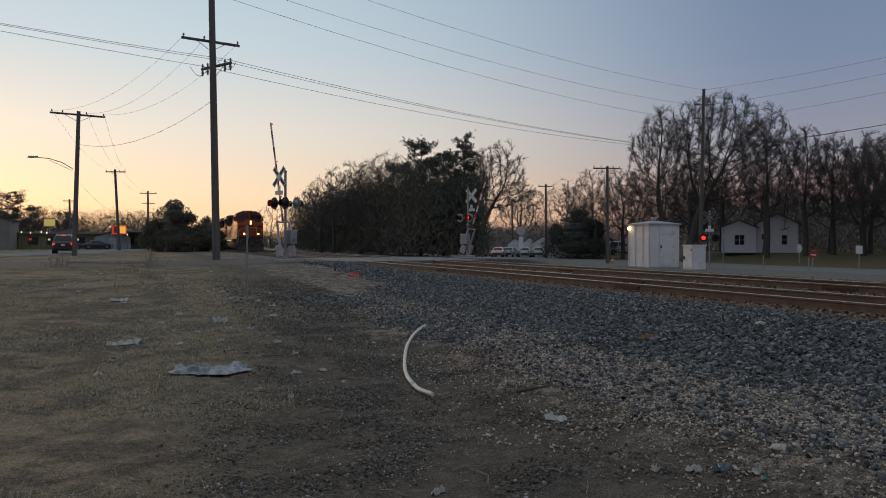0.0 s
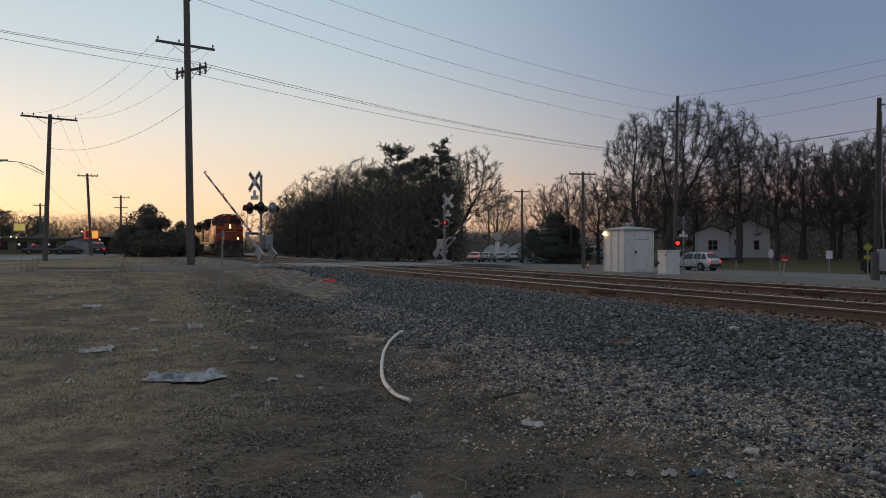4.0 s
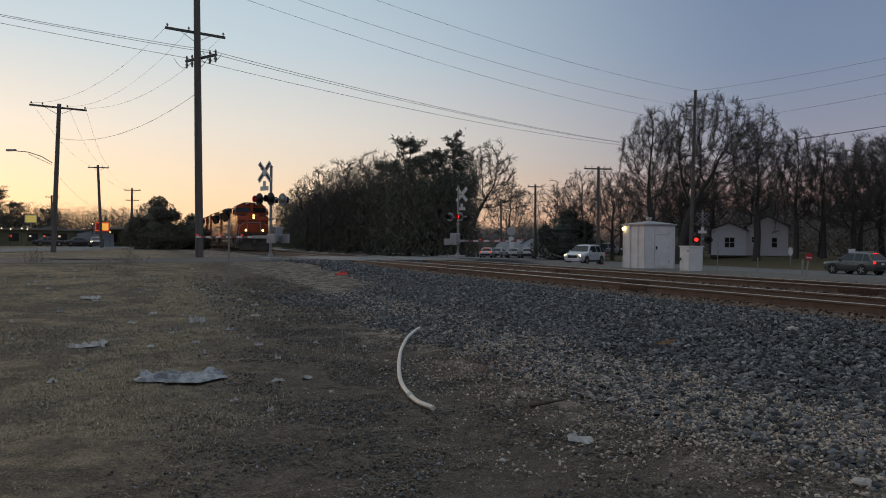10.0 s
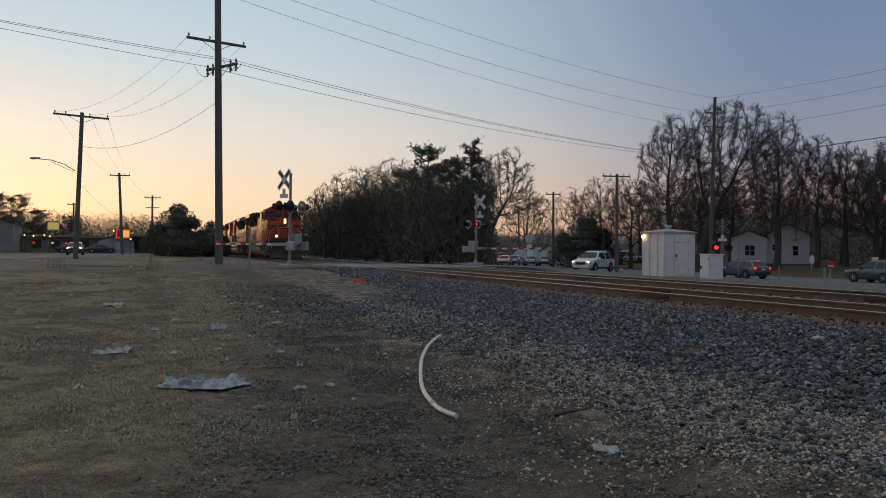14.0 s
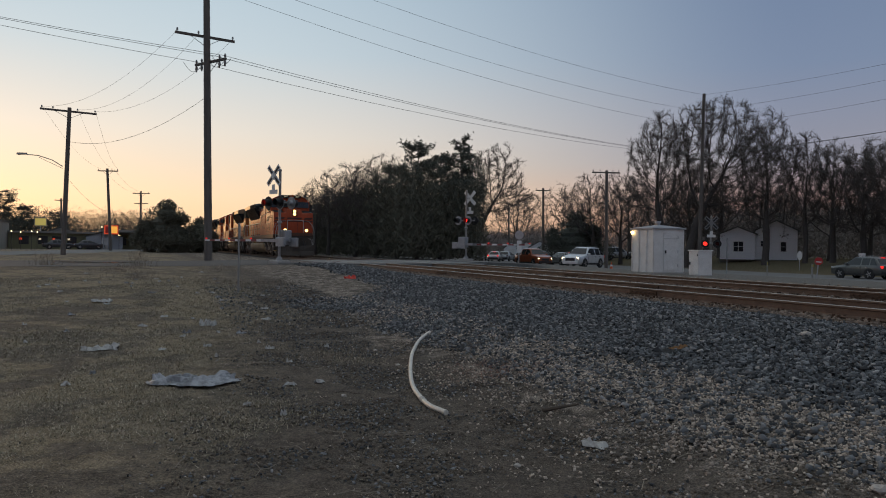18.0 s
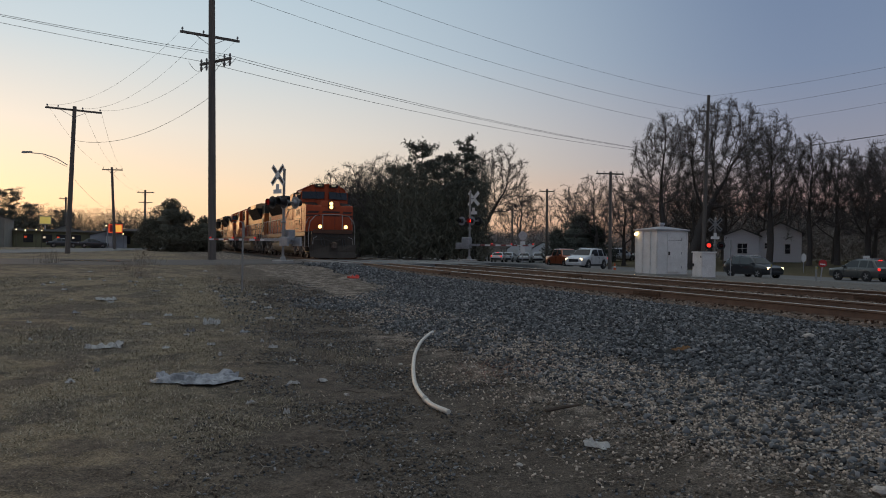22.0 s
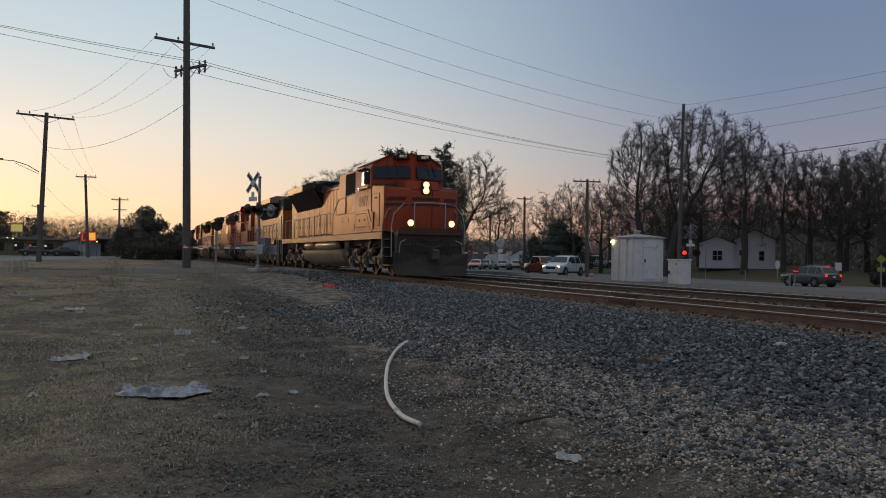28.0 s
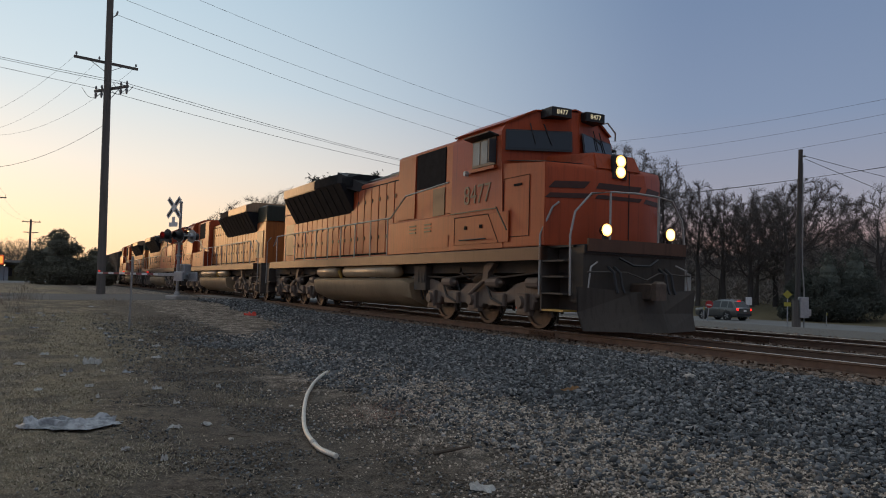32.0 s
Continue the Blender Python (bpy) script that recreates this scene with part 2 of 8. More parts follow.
def worn(name, col, dark, scale=3.0, rough=0.6, metal=0.0, grain=40.0, coord="Object", stretch=None, bmp=0.15, spec=0.5, lo=0.35, hi=0.7):
    """A surface of two tones, mottled coarsely and finely."""
    mat, nt, p = nodes(name, rough, metal, spec)
    a = tex(nt, "Noise", scale, coord, 6, 0.65, stretch)
    g = tex(nt, "Noise", grain, coord, 3, 0.6, stretch)
    c = ramp(nt, a.outputs["Fac"], [(lo, dark), (hi, col)])
    c = mix(nt, 0.35, c, ramp(nt, g.outputs["Fac"], [(0.3, tuple(v * 0.55 for v in col)), (0.7, tuple(min(1, v * 1.25) for v in col))]))
    nt.links.new(c, p.inputs["Base Color"])
    rr = ramp(nt, g.outputs["Fac"], [(0.3, (rough * 0.85,) * 3), (0.7, (min(1, rough * 1.15),) * 3)])
    nt.links.new(rr, p.inputs["Roughness"])
    if bmp:
        bump(nt, p, g.outputs["Fac"], bmp, 0.01)
    return mat


def glow(name, col, strength, base=(0.8, 0.8, 0.8)):
    mat, nt, p = nodes(name, 0.3)
    p.inputs["Base Color"].default_value = (*base, 1)
    p.inputs["Emission Color"].default_value = (*col, 1)
    p.inputs["Emission Strength"].default_value = strength
    return mat


def varied(name, col, amount=0.35, rough=0.9, random_by="island", grain=25.0, stops=None):
    """Pieces of one kind, each a shade of its own."""
    mat, nt, p = nodes(name, rough)
    if random_by == "island":
        r = nt.nodes.new("ShaderNodeNewGeometry").outputs["Random Per Island"]
    else:
        r = nt.nodes.new("ShaderNodeObjectInfo").outputs["Random"]
    c = ramp(nt, r, [(0.0, tuple(v * (1 - amount) for v in col)), (1.0, tuple(v * (1 + amount) for v in col))] if not stops else stops)
    g = tex(nt, "Noise", grain, "Object", 3)
    c = mix(nt, 0.4 if not stops else 0.18, c, ramp(nt, g.outputs["Fac"], [(0.3, tuple(v * 0.6 for v in col)), (0.7, tuple(v * 1.35 for v in col))]))
    nt.links.new(c, p.inputs["Base Color"])
    return mat


WOOD_POLE = worn("weathered_pole_wood", (0.165, 0.145, 0.128), (0.075, 0.066, 0.06), 2.0, 0.85, grain=30, stretch=(3, 3, 0.25), bmp=0.4)
GALV = worn("galvanised_steel", (0.42, 0.43, 0.44), (0.28, 0.29, 0.30), 4, 0.45, 0.7)
WHITE_PAINT = worn("weathered_white_paint", (0.78, 0.77, 0.75), (0.58, 0.56, 0.53), 2.5, 0.5)
SILVER_PAINT = worn("silver_paint", (0.34, 0.33, 0.32), (0.22, 0.215, 0.21), 5, 0.5, 0.3)
BLACK_PAINT = worn("black_paint", (0.025, 0.025, 0.027), (0.012, 0.012, 0.012), 5, 0.5)
RED_REFL = worn("red_sheeting", (0.5, 0.03, 0.03), (0.35, 0.02, 0.02), 8, 0.5)
RED_GLOW = glow("lit_red_lens", (1.0, 0.03, 0.02), 1.9, (0.3, 0.01, 0.01))
ARM_GLOW = glow("lit_gate_light", (1.0, 0.03, 0.02), 0.6, (0.3, 0.01, 0.01))
DARK_LENS = worn("dark_red_lens", (0.10, 0.02, 0.02), (0.07, 0.01, 0.01), 8, 0.2)
WIRE = worn("wire_metal", (0.10, 0.10, 0.10), (0.05, 0.05, 0.05), 5, 0.6)
PORCELAIN = worn("grey_porcelain", (0.25, 0.24, 0.23), (0.15, 0.14, 0.13), 8, 0.3)
ASPHALT = worn("worn_asphalt", (0.22, 0.216, 0.21), (0.13, 0.128, 0.124), 0.35, 0.85, grain=18, bmp=0.3, spec=0.3)
OLD_ASPHALT = worn("old_dark_asphalt", (0.125, 0.12, 0.115), (0.07, 0.068, 0.066), 0.5, 0.9, grain=14, bmp=0.3, spec=0.2)
CONCRETE = worn("pale_concrete", (0.42, 0.40, 0.37), (0.27, 0.26, 0.24), 1.2, 0.85, grain=22, bmp=0.3)
BARK = worn("bare_bark", (0.095, 0.083, 0.075), (0.055, 0.048, 0.044), 4, 0.95, grain=30, bmp=0.5)
TWIG = varied("twigs", (0.095, 0.082, 0.076), 0.4)
NEEDLE = varied("pine_needles", (0.085, 0.095, 0.078), 0.5)
HEDGE = varied("dull_evergreen", (0.11, 0.108, 0.08), 0.5)
SCRUB = varied("brush_twigs", (0.26, 0.23, 0.21), 0.5)
GLASS_DARK, _nt, _p = nodes("dark_glass", 0.05)
_p.inputs["Base Color"].default_value = (0.02, 0.022, 0.025, 1)
_p.inputs["Specular IOR Level"].default_value = 0.5
RUBBER = worn("tyre_rubber", (0.03, 0.03, 0.03), (0.018, 0.018, 0.018), 12, 0.85)
CHROME = worn("bright_metal", (0.6, 0.6, 0.6), (0.4, 0.4, 0.4), 9, 0.25, 0.9)
RUST = worn("rusty_rail_side", (0.19, 0.125, 0.09), (0.09, 0.06, 0.045), 5, 0.85, 0.2, grain=60, bmp=0.4)
RAILHEAD = worn("polished_rail_head", (0.55, 0.50, 0.45), (0.38, 0.32, 0.27), 7, 0.22, 0.95, grain=80, bmp=0.05)
TIE = varied("oiled_tie_wood", (0.09, 0.074, 0.062), 0.35, 0.9, "object", 30)
PLATE = worn("rusty_plate", (0.10, 0.055, 0.035), (0.05, 0.03, 0.02), 9, 0.8, 0.3)


# ---- ground ----
def ground_material():
    """Dry turf, dark soil, tan grit and blue-grey ballast, by place along and across the track."""
    mat, nt, p = nodes("dry_turf_and_grit", 0.95, spec=0.2)
    L = nt.links.new
    pos = nt.nodes.new("ShaderNodeNewGeometry").outputs["Position"]

    def noise_(scale, detail=6, rough=0.65):
        n = nt.nodes.new("ShaderNodeTexNoise")
        n.inputs["Scale"].default_value, n.inputs["Detail"].default_value, n.inputs["Roughness"].default_value = scale, detail, rough
        L(pos, n.inputs["Vector"])
        return n.outputs["Fac"]

    def math_(op, a, b=None, c=None):
        m = nt.nodes.new("ShaderNodeMath")
        m.operation = op
        for i, v in enumerate((a, b, c)):
            if v is None:
                continue
            if hasattr(v, "is_output"):
                L(v, m.inputs[i])
            else:
                m.inputs[i].default_value = v
        return m.outputs[0]

    def span(v, lo, hi):
        m = nt.nodes.new("ShaderNodeMapRange")
        m.interpolation_type = "SMOOTHSTEP"
        L(v, m.inputs[0])
        m.inputs[1].default_value, m.inputs[2].default_value = lo, hi
        return m.outputs[0]

    def dot(vx, vy, off):
        d = nt.nodes.new("ShaderNodeVectorMath")
        d.operation = "DOT_PRODUCT"
        L(pos, d.inputs[0])
        d.inputs[1].default_value = (vx, vy, 0)
        return math_("SUBTRACT", d.outputs["Value"], off)

    o = dot(NX, NY, CX * NX + CY * NY)
    s = dot(UX, UY, CX * UX + CY * UY)
    big, mid, fine, grit = noise_(0.22), noise_(1.1), noise_(9, 5, 0.7), noise_(38, 4, 0.7)
    blade = noise_(62, 3, 0.75)
    clod = noise_(3.4, 5, 0.7)
    grass = ramp(nt, clod, [(0.34, (0.075, 0.065, 0.045)), (0.5, (0.255, 0.213, 0.160)), (0.68, (0.50, 0.40, 0.295))])
    grass = mix(nt, 0.45, grass, ramp(nt, fine, [(0.38, (0.07, 0.06, 0.038)), (0.60, (0.46, 0.355, 0.22))]))
    grass = mix(nt, 0.5, grass, ramp(nt, blade, [(0.42, (0.03, 0.026, 0.018)), (0.6, (0.58, 0.46, 0.29))]))
    soil = ramp(nt, fine, [(0.34, (0.03, 0.026, 0.022)), (0.66, (0.235, 0.193, 0.155))])
    soil = mix(nt, 0.45, soil, ramp(nt, clod, [(0.36, (0.035, 0.031, 0.026)), (0.66, (0.29, 0.235, 0.185))]))
    soil = mix(nt, 0.45, soil, ramp(nt, blade, [(0.42, (0.012, 0.010, 0.009)), (0.62, (0.26, 0.215, 0.17))]))
    tan = ramp(nt, blade, [(0.40, (0.08, 0.068, 0.056)), (0.6, (0.62, 0.52, 0.43))])
    tan = mix(nt, span(clod, 0.42, 0.62), soil, tan)
    # bed under the ballast is near black, painting the shade between the stones
    grey = ramp(nt, grit, [(0.34, (0.010, 0.010, 0.010)), (0.7, (0.075, 0.075, 0.075))])
    rusty = ramp(nt, grit, [(0.34, (0.035, 0.026, 0.02)), (0.7, (0.21, 0.155, 0.115))])
    wob = math_("MULTIPLY_ADD", mid, 2.4, -1.2)
    wob2 = math_("MULTIPLY_ADD", big, 2.4, -1.2)
    oo = math_("ADD", math_("ADD", o, wob), wob2)
    edge_ = math_("SUBTRACT", oo, math_("MULTIPLY", math_("MINIMUM", math_("MAXIMUM", s, 0.0), 12.0), 0.2))
    c = mix(nt, span(math_("ADD", math_("MULTIPLY_ADD", clod, 2.2, -1.1), math_("MULTIPLY_ADD", wob, 0.8, edge_)), 7.0, 9.2), soil, grass)
    c = mix(nt, math_("MULTIPLY", span(math_("ADD", mid, math_("MULTIPLY", big, 0.6)), 0.76, 0.88), 0.85), c, soil)
    c = mix(nt, math_("MULTIPLY", math_("SUBTRACT", 1.0, span(oo, 6.5, 7.1)), 0.85), c, tan)
    c = mix(nt, math_("SUBTRACT", 1.0, span(math_("ADD", math_("MULTIPLY_ADD", wob, 0.5, o), math_("MULTIPLY", math_("SUBTRACT", 1.0, span(s, -6.0, 0.0)), 2.4)), 4.7, 5.2)), c, grey)
    c = mix(nt, math_("SUBTRACT", 1.0, span(math_("ABSOLUTE", math_("MULTIPLY_ADD", wob, 0.12, o)), 1.45, 1.75)), c, rusty)
    far = mix(nt, fine, (0.07, 0.064, 0.04), (0.19, 0.155, 0.09))
    c = mix(nt, math_("SUBTRACT", 1.0, span(o, -45.0, -43.5)), mix(nt, math_("SUBTRACT", 1.0, span(o, -10.5, -8.5)), c, mix(nt, fine, (0.12, 0.108, 0.092), (0.27, 0.25, 0.225))), far)
    L(c, p.inputs["Base Color"])
    h = math_("ADD", math_("MULTIPLY", clod, 1.3), math_("ADD", math_("MULTIPLY", fine, 0.7), math_("MULTIPLY", grit, 0.6)))
    bump(nt, p, h, 1.0, 0.06)
    return mat


GROUND_MAT = ground_material()


def build_ground():
    def axis(lo, hi, fine_lo, fine_hi, step):
        out, x = [], fine_lo
        while x < fine_hi:
            out.append(x)
            x += step
        d, x = step, fine_hi
        while x < hi:
            out.append(x)
            d *= 1.18
            x += d
        out.append(hi)
        d, x = step, fine_lo
        left = []
        while x > lo:
            d *= 1.18
            x -= d
            left.append(max(x, lo))
        return left[::-1] + out
    us, os_ = axis(-2500, 2500, -62, 30, 0.38), axis(-2500, 2500, -50, 26, 0.38)
    verts, faces = [], []
    for s in us:
        for o in os_:
            q = tr(s, o)
            verts.append((q.x, q.y, ground_z(q.x, q.y)))
    k = len(os_)
    for i in range(len(us) - 1):
        for j in range(k - 1):
            a = i * k + j
            faces.append((a, a + 1, a + k + 1, a + k))
    me = bpy.data.meshes.new("ground")
    me.from_pydata(verts, [], faces)
    me.materials.append(GROUND_MAT)
    me.polygons.foreach_set("use_smooth", [True] * len(faces))
    me.update()
    bm = bmesh.new(); bm.from_mesh(me); bmesh.ops.recalc_face_normals(bm, faces=bm.faces)
    if sum(f.normal.z for f in list(bm.faces)[:200]) < 0:
        bmesh.ops.reverse_faces(bm, faces=bm.faces)
    bm.to_mesh(me); bm.free()
    ob = new("ground", me)
    return tagged(ob, "dry winter turf, dark soil and tan grit beside the tracks", "ground", kind="structure")


build_ground()


def ribbon(name, mat, label, path, width, lift=0.012, kind="structure", cat="road", across=5):
    """A paved strip laid on the ground along (s, o) points."""
    b = Build()
    pts = []
    for (s0, o0), (s1, o1) in zip(path, path[1:]):
        n = max(1, int(math.hypot(s1 - s0, o1 - o0) / 1.0))
        pts += [(s0 + (s1 - s0) * i / n, o0 + (o1 - o0) * i / n) for i in range(n)]
    pts.append(path[-1])
    rings = []
    for i, (s, o) in enumerate(pts):
        a, c = pts[max(i - 1, 0)], pts[min(i + 1, len(pts) - 1)]
        ds, do = c[0] - a[0], c[1] - a[1]
        l = math.hypot(ds, do)
        ring = []
        for k in range(across + 1):
            w = (k / across - 0.5) * width
            q = tr(s - do / l * w, o + ds / l * w)
            ring.append((q.x, q.y, ground_z(q.x, q.y) + lift))
        rings.append(ring)
    b.loft(rings, closed=False, caps=False)
    me = b.mesh(name, mat, fix=False)
    if me.polygons[0].normal.z < 0:
        me.flip_normals()
    return tagged(new(name, me), label, cat, kind=kind)


ribbon("street_near_side", OLD_ASPHALT, "worn grey asphalt street leading up to the crossing", [(street_s(2.3), 2.3), (street_s(12), 12), (street_s(30) - 1, 30), (street_s(60) - 3, 60)], 11.5)
ribbon("street_far_side", ASPHALT, "worn grey asphalt street beyond the tracks", [(street_s(-6.7), -6.7), (-31.5, -14), (-41, -25), (-58, -33), (-110, -45), (-170, -60)], 10.5)
ribbon("parallel_road", ASPHALT, "grey asphalt road running beside the railway", [(70, -35.2), (0, -35.2), (-48, -35.2), (-150, -35.2)], 14.5, 0.03)
ribbon("highway", ASPHALT, "broad grey highway beyond the turf", [(60, 62), (-30, 28.5), (-62, 20.5), (-150, 8.5), (-300, -8)], 9.0, 0.03)


def crossing_panels():
    ob = tagged(new("crossing_surface"), "worn asphalt and rubber crossing surface between the rails", "crossing", kind="structure")
    for i, (a, b_) in enumerate(((-0.62, 0.62), (0.83, 2.35), (-2.05, -0.83), (-4.72, -3.48), (-3.27, -2.1), (-6.75, -4.93))):
        b = Build()
        s0, s1 = street_s((a + b_) / 2) - 4.9, street_s((a + b_) / 2) + 4.9
        q = [tr(s0, a), tr(s1, a), tr(s1, b_), tr(s0, b_)]
        b.quad(*[(v.x, v.y, RAIL - 0.012) for v in q])
        b.quad(*[(v.x, v.y, RAIL - 0.30) for v in q[::-1]])
        for k in range(4):
            v, w = q[k], q[(k + 1) % 4]
            b.quad((v.x, v.y, RAIL - 0.012), (w.x, w.y, RAIL - 0.012), (w.x, w.y, RAIL - 0.30), (v.x, v.y, RAIL - 0.30))
        part("panel", b, ASPHALT, ob)


crossing_panels()


# ---- tracks ----
TRACK2 = -4.1
RAIL_PROFILE = [(-0.07, -0.172), (0.07, -0.172), (0.07, -0.16), (0.012, -0.135), (0.012, -0.045), (0.036, -0.035), (0.036, -0.006), (0.028, 0.0), (-0.028, 0.0), (-0.036, -0.006), (-0.036, -0.035), (-0.012, -0.045), (-0.012, -0.135), (-0.07, -0.16)]


def rails():
    for o, lab in ((0.0, "near track"), (TRACK2, "second track")):
        for side in (0.7535, -0.7535):
            b = Build()
            n = len(RAIL_PROFILE)
            rings = [[tr(s, o + side + p, RAIL + q) for p, q in RAIL_PROFILE] for s in (-400, -120, -60, -30, 0, 30, 90)]
            b.loft(rings)
            b.mi = [1 if (i % n) in (6, 7, 8) and i < n * 6 else 0 for i in range(len(b.f))]
            rail = single("rail", b, [RUST, RAILHEAD], "rust-sided steel rail with a polished head", "rail", group="rails of the two tracks")
            for sj in (-9.4, 2.5, 14.4):
                sj += 1.3 * side + 2.0 * (o < 0)
                for face in (-1, 1):
                    off = o + side + face * 0.026
                    q = [tr(sj + ds, off + do, RAIL + dz) for ds in (-0.46, 0.46) for do, dz in ((-0.012, -0.13), (0.012, -0.13), (0.012, -0.05), (-0.012, -0.05))]
                    bar = part("joint_bar", Build().loft([q[:4], q[4:]]), PLATE, rail)
                    for ds in (-0.36, -0.22, -0.08, 0.08, 0.22, 0.36):
                        part("bolt", Build().tube([tr(sj + ds, off + face * 0.010, RAIL - 0.09), tr(sj + ds, off + face * 0.032, RAIL - 0.09)], 0.016, 6), PLATE, bar)
    tie = Build().box(-0.115, 0.115, -1.3, 1.3, -0.18, 0.0, c=0.012).mesh("tie", TIE)
    plate = Build()
    for y in (0.7535, -0.7535):
        plate.box(-0.09, 0.09, y - 0.18, y + 0.18, 0.0, 0.018)
        for px in (-0.05, 0.05):
            for py in (-0.105, 0.105):
                plate.box(px - 0.015, px + 0.015, y + py - 0.015, y + py + 0.015, 0.018, 0.055)
        plate.box(0.115, 0.15, y - 0.10, y + 0.10, -0.02, 0.05)
    plate = plate.mesh("tie_plate", PLATE)
    for o in (0.0, TRACK2):
        bed = tagged(new("track_bed"), "row of weathered wooden ties under the rails", "railway ties", kind="structure")
        s, k = -17.0, 0
        while s < 31:
            m = Matrix.Translation(tr(s + random.uniform(-0.03, 0.03), o + random.uniform(-0.05, 0.05), RAIL - 0.190)) @ Matrix.Rotation(TH + random.uniform(-0.02, 0.02), 4, "Z")
            a = part("tie", tie, None, bed, at=m)
            part("tie_plate", plate, None, a)
            s += 0.54
        far = Build()
        for s0, s1 in ((-200, -32.5),):
            s = s0
            while s < s1:
                far.box(-0.115, 0.115, -1.3, 1.3, -0.18, 0.0, Matrix.Translation(tr(s, o, RAIL - 0.19)) @ Matrix.Rotation(TH, 4, "Z"))
                s += 0.54
        tagged(part("far_ties", far, TIE, bed), kind="stuff")


rails()


# ---- poles and wires ----
DARK_POLE = worn("tarred_pole_wood", (0.085, 0.075, 0.068), (0.04, 0.036, 0.033), 2.0, 0.85, grain=30, stretch=(3, 3, 0.25), bmp=0.4)


def pole(name, label, base, top, r0, r1, arms, mat=WOOD_POLE, group="utility poles"):
    """A wooden pole from base to top with crossarms: (height, half length, turn, pins)."""
    base, top = Vector(base), Vector(top)
    base.z = ground_z(base.x, base.y) - 0.15
    ob = thing(name, label, "utility pole", Matrix.Translation(base), group)
    lean = top - base
    b = Build().tube([lean * k for k in (0, 0.3, 0.6, 0.85, 1.0)], [r0 + (r1 - r0) * k for k in (0, 0.3, 0.6, 0.85, 1.0)], 12)
    part("shaft", b, mat, ob, smooth=True)
    for h, half, turn, pins in arms:
        c = lean * ((h - base.z) / lean.z)
        m = Matrix.Translation(c) @ Matrix.Rotation(turn, 4, "Z") @ Matrix.Translation((0, r1 + 0.07, 0))
        arm = part("crossarm", Build().box(-half, half, -0.06, 0.06, -0.07, 0.07, c=0.012), mat, ob, at=m)
        for px in pins:
            part("insulator", Build().tube([(px, 0, 0.06), (px, 0, 0.13), (px, 0, 0.135), (px, 0, 0.24), (px, 0, 0.28)], [0.02, 0.02, 0.06, 0.05, 0.02], 8), PORCELAIN, arm, smooth=True)
        part("brace", Build().tube([(-half * 0.5, 0, -0.05), (0, 0, -0.55)], 0.018, 5).tube([(half * 0.5, 0, -0.05), (0, 0, -0.55)], 0.018, 5), GALV, arm)
    return ob, lean, base


ARM_TURN = radians(4)
TOP_TURN, LOW_TURN = radians(35), radians(-37)    # the two crossarms of the tall pole
big, big_lean, big_base = pole("transmission_pole", "tall weathered transmission pole with two crossarms beside the street", (-13.19, 44.37, 1.0), (-13.50, 44.25, 19.6), 0.235, 0.17,
                               [(13.72, 1.72, TOP_TURN, (-1.6, -0.4, 1.6)), (12.28, 1.42, LOW_TURN, ())])


def hang_insulators(ob, lean, base, h, half, turn):
    c = lean * ((h - base.z) / lean.z)
    m = Matrix.Translation(c) @ Matrix.Rotation(turn, 4, "Z")
    for x in (-half, -half * 0.62, half * 0.62, half):
        b = Build().tube([(x, 0.24, 0.04), (x, 0.24, 0.18), (x, 0.24, 0.3)], [0.02, 0.075, 0.03], 8)
        b.tube([(x, 0.24, -0.05), (x, 0.24, -0.2), (x, 0.24, -0.42)], [0.03, 0.085, 0.04], 8)
        part("insulator", b, PORCELAIN, ob, at=m, smooth=True)


hang_insulators(big, big_lean, big_base, 12.28, 1.32, LOW_TURN)
for h, sx in ((16.1, 1), (17.4, -1), (18.9, 1)):
    c = big_lean * ((h - big_base.z) / big_lean.z)
    part("bracket", Build().tube([c, c + Vector((0.35 * sx, 0, 0.28))], 0.03, 6).tube([c + Vector((0.35 * sx, 0, 0.28)), c + Vector((0.42 * sx, 0, 0.5))], [0.06, 0.05], 8), PORCELAIN, big)
pole_l, l_lean, l_base = pole("street_light_pole", "weathered wooden pole with a crossarm and a street light", (-28.5, 58.76, 0.8), (-28.2, 58.9, 12.1), 0.19, 0.14, [(11.85, 1.98, TOP_TURN, (-1.85, -1.1, 0.6, 1.85))])
arm = [(-0.05, -0.1, 6.9), (-0.7, -0.45, 7.35), (-1.5, -0.85, 7.62), (-2.3, -1.2, 7.66)]
part("lamp_arm", Build().tube(arm, 0.035, 6), GALV, pole_l, smooth=True)
part("lamp_arm_brace", Build().tube([(-0.05, -0.1, 6.75), (-1.5, -0.85, 7.5)], 0.018, 5), GALV, pole_l)
part("lamp_head", Build().loft([[(-2.2 + dx, -1.17 + dy, 7.66 + z) for dx, dy, z in ((0, -0.1, 0), (0, 0.1, 0), (0, 0.06, 0.12), (0, -0.06, 0.12))], [(-2.75 + dx, -1.42 + dy, 7.66 + z) for dx, dy, z in ((0, -0.18, -0.06), (0, 0.18, -0.06), (0, 0.1, 0.09), (0, -0.1, 0.09))]]), SILVER_PAINT, pole_l)
pole("utility_pole", "distant wooden pole with one crossarm beside the highway", (-42.68, 100.62, 1), (-43.2, 100.5, 11.6), 0.2, 0.15, [(11.3, 1.3, ARM_TURN, (-1.2, 0.5, 1.2))])
pole("utility_pole", "far wooden pole with two crossarms beside the highway", (-53.75, 139.3, 1), (-53.8, 139.3, 11.4), 0.22, 0.16, [(11.0, 1.5, ARM_TURN, (-1.3, 1.3)), (9.2, 1.2, ARM_TURN, ())])
